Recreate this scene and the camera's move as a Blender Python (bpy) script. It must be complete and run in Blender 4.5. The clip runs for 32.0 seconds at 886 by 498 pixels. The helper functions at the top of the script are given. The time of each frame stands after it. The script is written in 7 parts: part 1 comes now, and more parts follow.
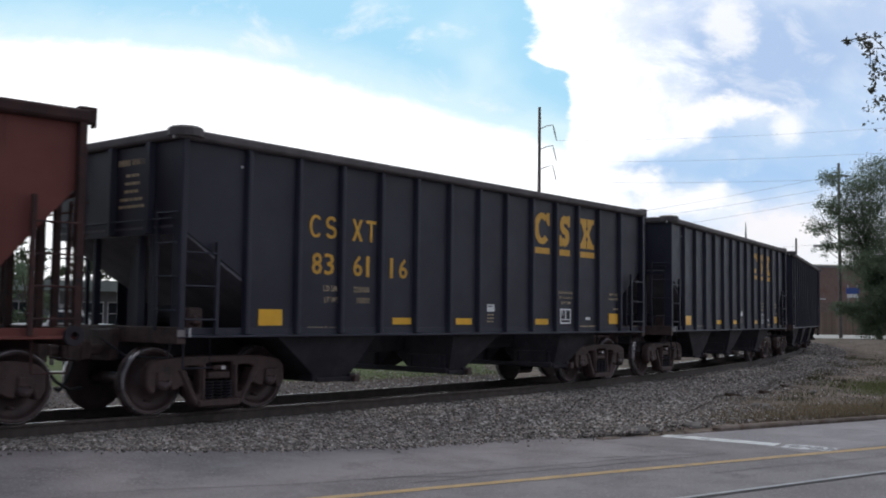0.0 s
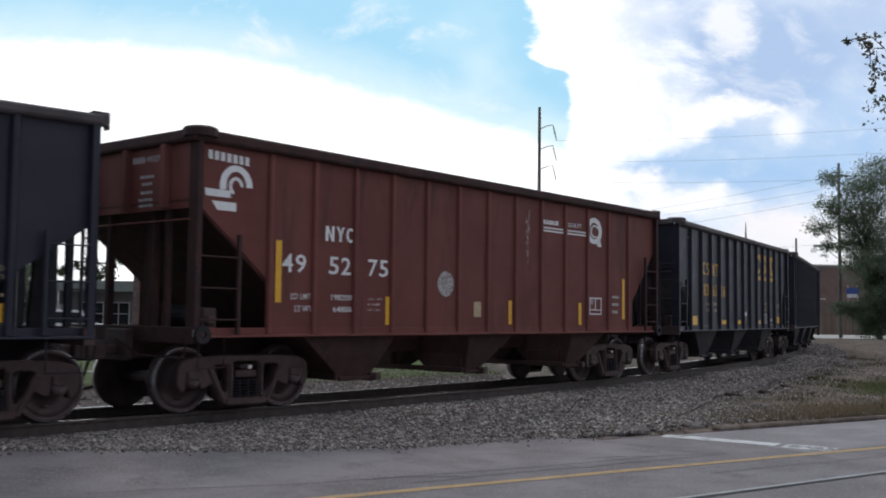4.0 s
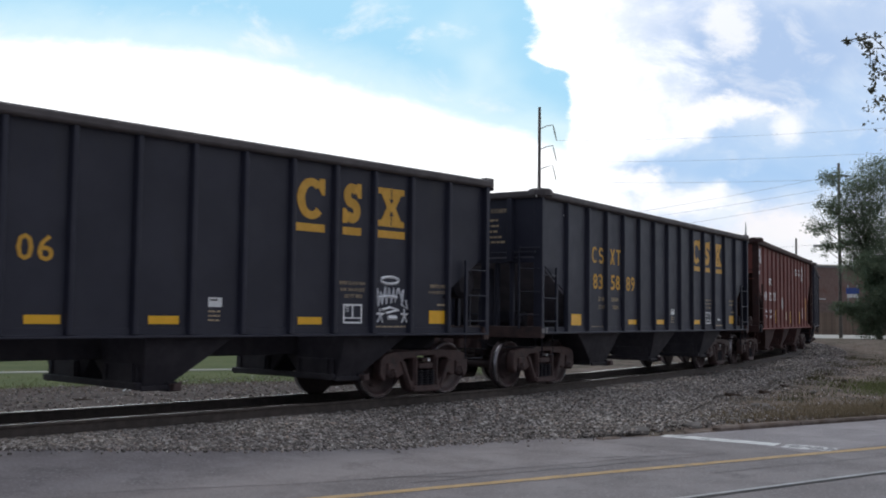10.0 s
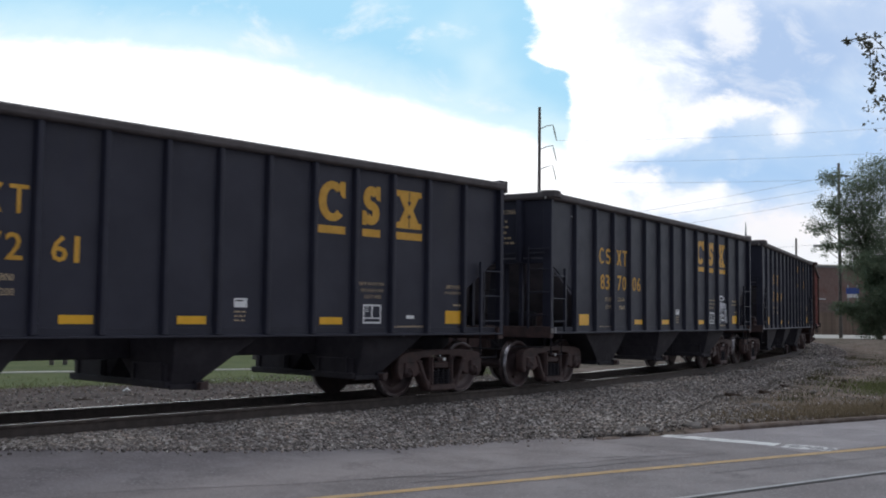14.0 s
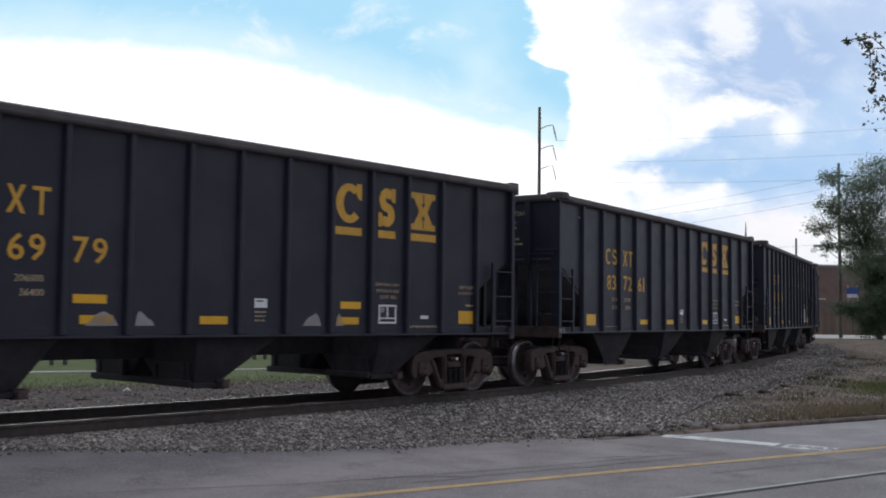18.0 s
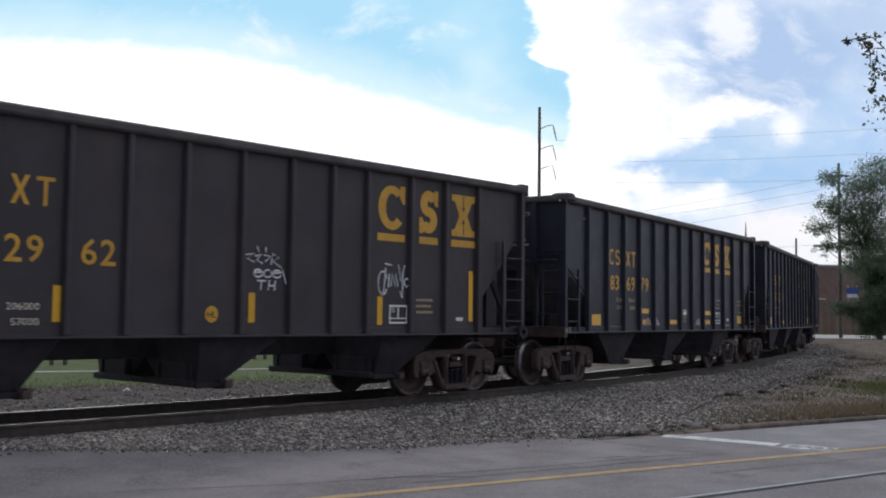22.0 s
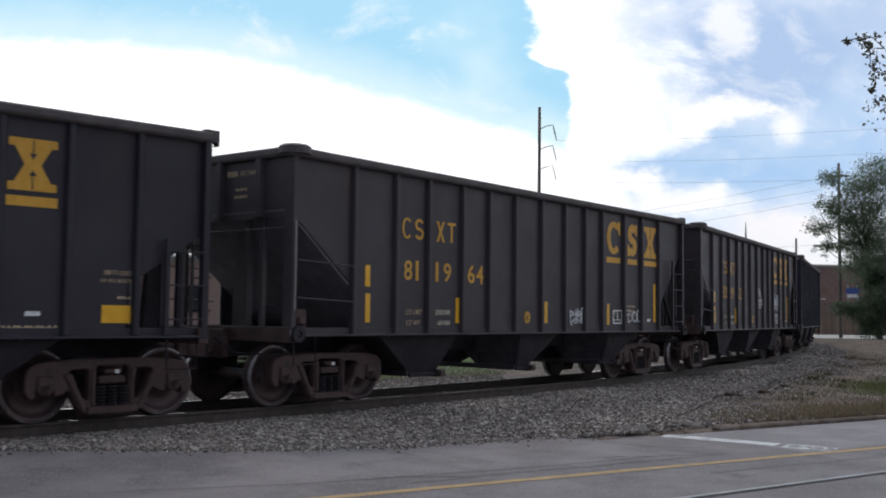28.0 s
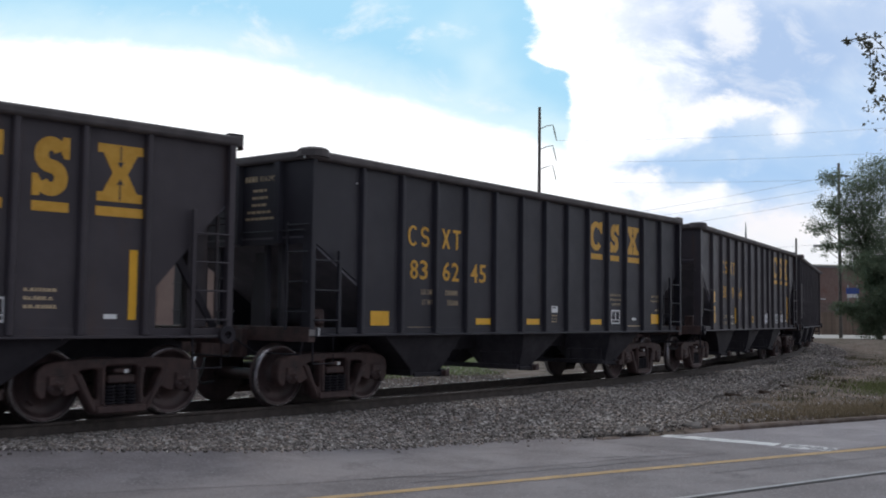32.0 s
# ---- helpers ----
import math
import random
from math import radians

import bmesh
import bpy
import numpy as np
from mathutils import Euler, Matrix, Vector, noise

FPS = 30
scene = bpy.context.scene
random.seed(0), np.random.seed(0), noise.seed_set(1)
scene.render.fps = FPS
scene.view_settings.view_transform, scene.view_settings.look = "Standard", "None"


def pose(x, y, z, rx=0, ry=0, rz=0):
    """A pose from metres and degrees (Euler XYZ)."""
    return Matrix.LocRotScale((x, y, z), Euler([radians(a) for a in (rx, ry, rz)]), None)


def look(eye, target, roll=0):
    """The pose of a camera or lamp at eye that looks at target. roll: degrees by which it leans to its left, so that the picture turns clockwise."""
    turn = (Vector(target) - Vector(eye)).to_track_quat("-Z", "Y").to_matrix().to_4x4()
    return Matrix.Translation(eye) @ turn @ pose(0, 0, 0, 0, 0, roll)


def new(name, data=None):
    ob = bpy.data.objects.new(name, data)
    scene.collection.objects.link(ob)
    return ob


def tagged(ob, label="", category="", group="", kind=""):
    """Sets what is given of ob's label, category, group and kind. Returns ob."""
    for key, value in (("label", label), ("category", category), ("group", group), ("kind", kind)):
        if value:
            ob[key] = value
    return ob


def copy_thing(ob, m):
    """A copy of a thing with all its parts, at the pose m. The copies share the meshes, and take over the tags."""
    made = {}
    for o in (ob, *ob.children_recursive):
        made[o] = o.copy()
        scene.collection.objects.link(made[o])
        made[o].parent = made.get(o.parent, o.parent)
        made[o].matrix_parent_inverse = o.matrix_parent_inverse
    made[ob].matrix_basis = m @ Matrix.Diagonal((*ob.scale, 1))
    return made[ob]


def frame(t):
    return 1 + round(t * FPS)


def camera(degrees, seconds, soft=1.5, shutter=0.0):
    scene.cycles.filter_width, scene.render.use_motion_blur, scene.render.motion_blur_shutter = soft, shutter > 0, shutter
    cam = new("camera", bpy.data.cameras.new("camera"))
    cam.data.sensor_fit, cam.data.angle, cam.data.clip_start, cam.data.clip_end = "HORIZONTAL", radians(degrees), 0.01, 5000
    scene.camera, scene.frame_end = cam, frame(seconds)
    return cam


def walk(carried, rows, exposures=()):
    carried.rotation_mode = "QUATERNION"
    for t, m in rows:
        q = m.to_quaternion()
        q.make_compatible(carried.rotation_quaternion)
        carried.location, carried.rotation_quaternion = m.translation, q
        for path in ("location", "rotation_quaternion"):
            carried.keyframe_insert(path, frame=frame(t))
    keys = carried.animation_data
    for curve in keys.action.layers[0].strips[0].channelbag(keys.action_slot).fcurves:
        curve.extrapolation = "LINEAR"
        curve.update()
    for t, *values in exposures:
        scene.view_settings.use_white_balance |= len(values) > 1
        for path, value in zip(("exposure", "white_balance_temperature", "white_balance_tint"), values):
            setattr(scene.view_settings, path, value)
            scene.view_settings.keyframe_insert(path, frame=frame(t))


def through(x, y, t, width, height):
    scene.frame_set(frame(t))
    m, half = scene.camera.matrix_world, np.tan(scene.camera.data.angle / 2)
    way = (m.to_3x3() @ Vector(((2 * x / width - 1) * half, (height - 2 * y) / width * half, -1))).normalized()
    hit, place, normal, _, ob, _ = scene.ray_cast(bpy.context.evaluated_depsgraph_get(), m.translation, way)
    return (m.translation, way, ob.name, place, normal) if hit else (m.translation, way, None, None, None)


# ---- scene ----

# The camera stands on a tripod beside the road; the train rolls past on a left-hand curve.
EYE = 1.401                      # above the top of the rails
cam = camera(47.14, 32.0, soft=1.9, shutter=0.3)
AIM = look((0, 0, EYE), (0, 10, EYE + 10 * math.tan(radians(3.707))), roll=0.69)
walk(cam, [(0.0, AIM), (32.0, AIM)], exposures=[(0.0, 0.0), (32.0, 0.0)])

# ---------------------------------------------------------------- light
world = bpy.data.worlds.new("sky")
scene.world = world
world.use_nodes = True
SUN_EL, SUN_AZ = radians(52), radians(-18)       # behind the train, high, veiled by cloud


def wire(tree, a, out, b, inp):
    tree.links.new(a.outputs[out], b.inputs[inp])


def mathnode(tree, op, a, b=None, clamp=False):
    n = tree.nodes.new("ShaderNodeMath")
    n.operation, n.use_clamp = op, clamp
    for i, v in enumerate((a, b)):
        if v is None:
            continue
        if isinstance(v, (int, float)):
            n.inputs[i].default_value = v
        else:
            tree.links.new(v, n.inputs[i])
    return n.outputs[0]


def ramp(tree, value, lo, hi, smooth=True):
    n = tree.nodes.new("ShaderNodeMapRange")
    n.interpolation_type = "SMOOTHSTEP" if smooth else "LINEAR"
    tree.links.new(value, n.inputs["Value"])
    for key, v in (("From Min", lo), ("From Max", hi), ("To Min", 0.0), ("To Max", 1.0)):
        n.inputs[key].default_value = v
    return n.outputs[0]


def blend(tree, fac, a, b):
    n = tree.nodes.new("ShaderNodeMix")
    n.data_type = "RGBA"
    tree.links.new(fac, n.inputs[0])
    for i, v in ((6, a), (7, b)):
        if isinstance(v, tuple):
            n.inputs[i].default_value = (*v, 1)
        else:
            tree.links.new(v, n.inputs[i])
    return n.outputs[2]


def noise_of(tree, vector, scale, detail=5.0, rough=0.55, distortion=0.0):
    n = tree.nodes.new("ShaderNodeTexNoise")
    n.inputs["Scale"].default_value, n.inputs["Detail"].default_value = scale, detail
    n.inputs["Roughness"].default_value, n.inputs["Distortion"].default_value = rough, distortion
    if vector is not None:
        tree.links.new(vector, n.inputs["Vector"])
    return n.outputs["Fac"]


def build_sky():
    nt = world.node_tree
    nt.nodes.clear()
    out, bg = nt.nodes.new("ShaderNodeOutputWorld"), nt.nodes.new("ShaderNodeBackground")
    wire(nt, bg, 0, out, 0)
    air = nt.nodes.new("ShaderNodeTexSky")
    air.sky_type, air.sun_disc, air.sun_elevation, air.sun_rotation = "NISHITA", False, SUN_EL, SUN_AZ
    air.dust_density = 2.0
    dim = nt.nodes.new("ShaderNodeVectorMath")
    dim.operation = "SCALE"
    dim.inputs["Scale"].default_value = 0.13
    wire(nt, air, 0, dim, 0)
    tc, sep = nt.nodes.new("ShaderNodeTexCoord"), nt.nodes.new("ShaderNodeSeparateXYZ")
    wire(nt, tc, "Generated", sep, 0)
    x, y, z = sep.outputs
    far = mathnode(nt, "MAXIMUM", y, 0.12)
    u, v = mathnode(nt, "DIVIDE", x, far), mathnode(nt, "DIVIDE", z, far)
    comb = nt.nodes.new("ShaderNodeCombineXYZ")
    nt.links.new(u, comb.inputs[0])
    nt.links.new(mathnode(nt, "MULTIPLY", v, 1.5), comb.inputs[1])
    puff = noise_of(nt, comb.outputs[0], 9.0, 7.0, 0.6, 0.3)
    soft = noise_of(nt, comb.outputs[0], 3.6, 4.0, 0.5, 0.2)
    # blue gap high up, paler towards the cloud below it
    bulge = mathnode(nt, "MULTIPLY", mathnode(nt, "MAXIMUM", mathnode(nt, "ADD", u, 0.2), 0.0), 0.22)
    rim = mathnode(nt, "ADD", mathnode(nt, "ADD", v, mathnode(nt, "MULTIPLY", u, 0.06)), bulge)
    rim = mathnode(nt, "ADD", rim, mathnode(nt, "MULTIPLY", mathnode(nt, "SUBTRACT", puff, 0.5), 0.045))
    veil = mathnode(nt, "ADD", ramp(nt, rim, 0.300, 0.245), ramp(nt, soft, 0.50, 0.72), clamp=True)
    blue = blend(nt, veil, (0.42, 0.74, 0.97), (0.72, 0.93, 1.02))
    blue = blend(nt, mathnode(nt, "MULTIPLY", ramp(nt, puff, 0.52, 0.70), 0.8), blue, (0.95, 1.02, 1.06))
    # bank of white cloud whose upper rim falls towards the middle of the view
    colour = blend(nt, ramp(nt, rim, 0.252, 0.234), blue, (1.25, 1.27, 1.3))
    # tower of cumulus, and beyond it grey-blue cloud broken by bright heads
    edge = mathnode(nt, "ADD", u, mathnode(nt, "MULTIPLY", mathnode(nt, "SUBTRACT", puff, 0.5), 0.10))
    lean = mathnode(nt, "MULTIPLY", ramp(nt, v, 0.258, 0.241), 0.046)
    crisp = noise_of(nt, comb.outputs[0], 30.0, 6.0, 0.65)
    rough = mathnode(nt, "SUBTRACT", mathnode(nt, "ADD", crisp, puff), 1.0)
    calm = mathnode(nt, "SUBTRACT", mathnode(nt, "ADD", soft, puff), 1.0)

    def cloud(base, tint, u0, v0, ru, rv, much, ragged, wide):
        """Lays a ragged (heads) or calm (shade) patch of cloud over the base."""
        du = mathnode(nt, "DIVIDE", mathnode(nt, "SUBTRACT", u, u0), ru)
        dv = mathnode(nt, "DIVIDE", mathnode(nt, "SUBTRACT", v, v0), rv)
        near = mathnode(nt, "SQRT", mathnode(nt, "ADD", mathnode(nt, "MULTIPLY", du, du), mathnode(nt, "MULTIPLY", dv, dv)))
        near = mathnode(nt, "ADD", near, mathnode(nt, "MULTIPLY", rough if ragged > 1.9 else calm, ragged))
        return blend(nt, mathnode(nt, "MULTIPLY", ramp(nt, near, 1.0 + wide, 1.0 - wide), much), base, tint)

    grey = blend(nt, ramp(nt, mathnode(nt, "MULTIPLY", mathnode(nt, "ADD", soft, puff), 0.5), 0.38, 0.62), (0.62, 0.74, 0.96), (0.86, 0.93, 1.02))
    shade, deep_blue, head = (0.45, 0.60, 0.86), (0.38, 0.60, 0.90), (1.08, 1.08, 1.10)
    for tint, u0, v0, ru, rv, much, ragged, wide in (
            (shade, 0.310, 0.252, 0.100, 0.030, 0.75, 1.4, 0.75), (shade, 0.375, 0.285, 0.060, 0.035, 0.55, 1.4, 0.8), (shade, 0.335, 0.262, 0.066, 0.040, 0.9, 1.8, 0.6), (shade, 0.420, 0.300, 0.060, 0.040, 0.7, 1.8, 0.7), (deep_blue, 0.405, 0.200, 0.045, 0.040, 0.5, 0.9, 0.8),
            (deep_blue, 0.270, 0.146, 0.115, 0.024, 0.85, 1.4, 0.7), (deep_blue, 0.355, 0.155, 0.070, 0.032, 0.55, 1.4, 0.8),
            (deep_blue, 0.300, 0.180, 0.045, 0.018, 0.45, 1.4, 0.8), (shade, 0.165, 0.144, 0.060, 0.006, 0.45, 1.0, 0.7),
            (head, 0.284, 0.296, 0.022, 0.024, 0.75, 2.6, 0.7), (head, 0.250, 0.206, 0.060, 0.013, 0.85, 2.6, 0.6), (head, 0.292, 0.210, 0.026, 0.010, 0.8, 2.6, 0.6),
            (head, 0.246, 0.192, 0.016, 0.016, 0.8, 2.4, 0.6), (head, 0.342, 0.189, 0.017, 0.016, 0.8, 2.2, 0.6),
            (head, 0.192, 0.134, 0.024, 0.014, 0.9, 2.4, 0.5), (head, 0.222, 0.113, 0.062, 0.012, 0.9, 2.4, 0.6), (head, 0.262, 0.120, 0.018, 0.014, 0.85, 2.4, 0.5),
            ((1.04, 0.99, 1.0), 0.345, 0.087, 0.062, 0.017, 0.8, 2.2, 0.7)):
        grey = cloud(grey, tint, u0, v0, ru, rv, much, ragged, wide)
    billow = noise_of(nt, comb.outputs[0], 16.0, 6.0, 0.6, 0.6)
    grey = blend(nt, mathnode(nt, "MULTIPLY", ramp(nt, billow, 0.50, 0.70), 0.36), grey, (0.96, 0.99, 1.05))
    low = ramp(nt, mathnode(nt, "ADD", v, mathnode(nt, "MULTIPLY", mathnode(nt, "SUBTRACT", puff, 0.5), 0.10)), 0.100, 0.070)
    grey = blend(nt, mathnode(nt, "MULTIPLY", low, 0.8), grey, (0.95, 0.95, 0.98))
    wide_edge = mathnode(nt, "ADD", mathnode(nt, "MULTIPLY", mathnode(nt, "SUBTRACT", soft, 0.5), 0.16), mathnode(nt, "MULTIPLY", mathnode(nt, "SUBTRACT", puff, 0.5), 0.20))
    belly = mathnode(nt, "MULTIPLY", mathnode(nt, "MULTIPLY", ramp(nt, v, 0.285, 0.215), ramp(nt, v, 0.145, 0.175)), -0.045)
    tower = blend(nt, ramp(nt, mathnode(nt, "ADD", mathnode(nt, "ADD", u, wide_edge), belly), 0.140, 0.205), (1.22, 1.23, 1.26), grey)
    colour = blend(nt, ramp(nt, mathnode(nt, "SUBTRACT", edge, lean), 0.076, 0.088), colour, tower)
    # the rest of the sky: broken cloud over clear air
    dome = noise_of(nt, tc.outputs["Generated"], 2.2, 5.0, 0.55)
    rest = blend(nt, ramp(nt, dome, 0.32, 0.56), dim.outputs[0], (0.96, 0.96, 1.02))
    # brightest around the veiled sun before the camera; unseen sky behind dimmed to darken car sides
    thick = ramp(nt, mathnode(nt, "ADD", mathnode(nt, "ADD", y, mathnode(nt, "MULTIPLY", x, 0.22)), mathnode(nt, "MULTIPLY", z, 0.4)), -0.62, 0.62)
    rest = blend(nt, thick, (0.25, 0.29, 0.365), rest)
    colour = blend(nt, ramp(nt, y, 0.15, 0.5), rest, colour)
    nt.links.new(colour, bg.inputs["Color"])
    bg.inputs["Strength"].default_value = 1.0


build_sky()
sun = new("sun", bpy.data.lights.new("sun", "SUN"))
sun.data.energy, sun.data.angle, sun.data.color = 0.7, radians(14), (1.0, 0.95, 0.88)
sun.matrix_world = look((0, 0, 60), Vector((0, 0, 60)) - Vector((math.sin(SUN_AZ) * math.cos(SUN_EL), math.cos(SUN_AZ) * math.cos(SUN_EL), math.sin(SUN_EL))))

# ---------------------------------------------------------------- materials


def material(name, colour, rough=0.6, metal=0.0, other=None, scale=6.0, bump=0.1, bump_scale=60.0, spread=0.08, fine=None, second=None, second_at=(0.55, 0.7), second_scale=2.0, streak=0.0, sheen=0.5):
    """Base colour varied by two noises, a second colour where wear or dirt sits, and fine relief."""
    m = bpy.data.materials.new(name)
    m.use_nodes = True
    nt = m.node_tree
    bsdf = nt.nodes["Principled BSDF"]
    tc = nt.nodes.new("ShaderNodeTexCoord")
    vec = tc.outputs["Object"]
    if streak:
        mp = nt.nodes.new("ShaderNodeMapping")
        mp.inputs["Scale"].default_value = (1, 1, streak)
        nt.links.new(vec, mp.inputs["Vector"])
        svec = mp.outputs[0]
    else:
        svec = vec
    other = other or tuple(min(1, c * 1.6) for c in colour)
    a = blend(nt, ramp(nt, noise_of(nt, vec, scale, 6.0, 0.6), 0.35, 0.68), colour, other)
    if second:
        a = blend(nt, ramp(nt, noise_of(nt, svec, second_scale, 7.0, 0.65, 0.4), *second_at), a, second)
    if fine:
        a = blend(nt, ramp(nt, noise_of(nt, vec, bump_scale * 1.7, 3.0, 0.6), 0.5, 0.72), a, fine)
    info = nt.nodes.new("ShaderNodeObjectInfo")
    hsv = nt.nodes.new("ShaderNodeHueSaturation")
    nt.links.new(a, hsv.inputs["Color"])
    val = mathnode(nt, "ADD", mathnode(nt, "MULTIPLY", info.outputs["Random"], 2 * spread), 1 - spread)
    nt.links.new(val, hsv.inputs["Value"])
    nt.links.new(hsv.outputs[0], bsdf.inputs["Base Color"])
    r = mathnode(nt, "ADD", mathnode(nt, "MULTIPLY", noise_of(nt, vec, scale * 3, 4.0), 0.3), rough - 0.15, clamp=True)
    nt.links.new(r, bsdf.inputs["Roughness"])
    bsdf.inputs["Metallic"].default_value = metal
    bsdf.inputs["Specular IOR Level"].default_value = sheen
    if bump:
        b = nt.nodes.new("ShaderNodeBump")
        b.inputs["Strength"].default_value, b.inputs["Distance"].default_value = bump, 0.02
        nt.links.new(noise_of(nt, vec, bump_scale, 5.0, 0.6), b.inputs["Height"])
        nt.links.new(b.outputs[0], bsdf.inputs["Normal"])
    return m


def island_material(name, lo, hi, rough=0.9, through=0.0, tint=None):
    """For many small pieces in one mesh: the colour changes from piece to piece."""
    m = bpy.data.materials.new(name)
    m.use_nodes = True
    nt = m.node_tree
    bsdf = nt.nodes["Principled BSDF"]
    geo = nt.nodes.new("ShaderNodeNewGeometry")
    rand = geo.outputs["Random Per Island"]
    if tint:
        # stones: many dark, few bright, some of another hue
        other = nt.nodes.new("ShaderNodeTexWhiteNoise")
        other.noise_dimensions = "1D"
        nt.links.new(mathnode(nt, "MULTIPLY", rand, 91.7), other.inputs["W"])
        top = blend(nt, ramp(nt, other.outputs["Value"], 0.55, 0.95), hi, tint)
        colour = blend(nt, mathnode(nt, "POWER", rand, 2.0), lo, top)
    else:
        colour = blend(nt, rand, lo, hi)
    nt.links.new(colour, bsdf.inputs["Base Color"])
    bsdf.inputs["Roughness"].default_value = rough
    bsdf.inputs["Specular IOR Level"].default_value = 0.12
    if through:
        tr, mix, out = nt.nodes.new("ShaderNodeBsdfTranslucent"), nt.nodes.new("ShaderNodeMixShader"), nt.nodes["Material Output"]
        tr.inputs["Color"].default_value = (hi[0], hi[1], hi[2], 1)
        mix.inputs[0].default_value = through
        nt.links.new(bsdf.outputs[0], mix.inputs[1])
        nt.links.new(tr.outputs[0], mix.inputs[2])
        nt.links.new(mix.outputs[0], out.inputs[0])
    return m


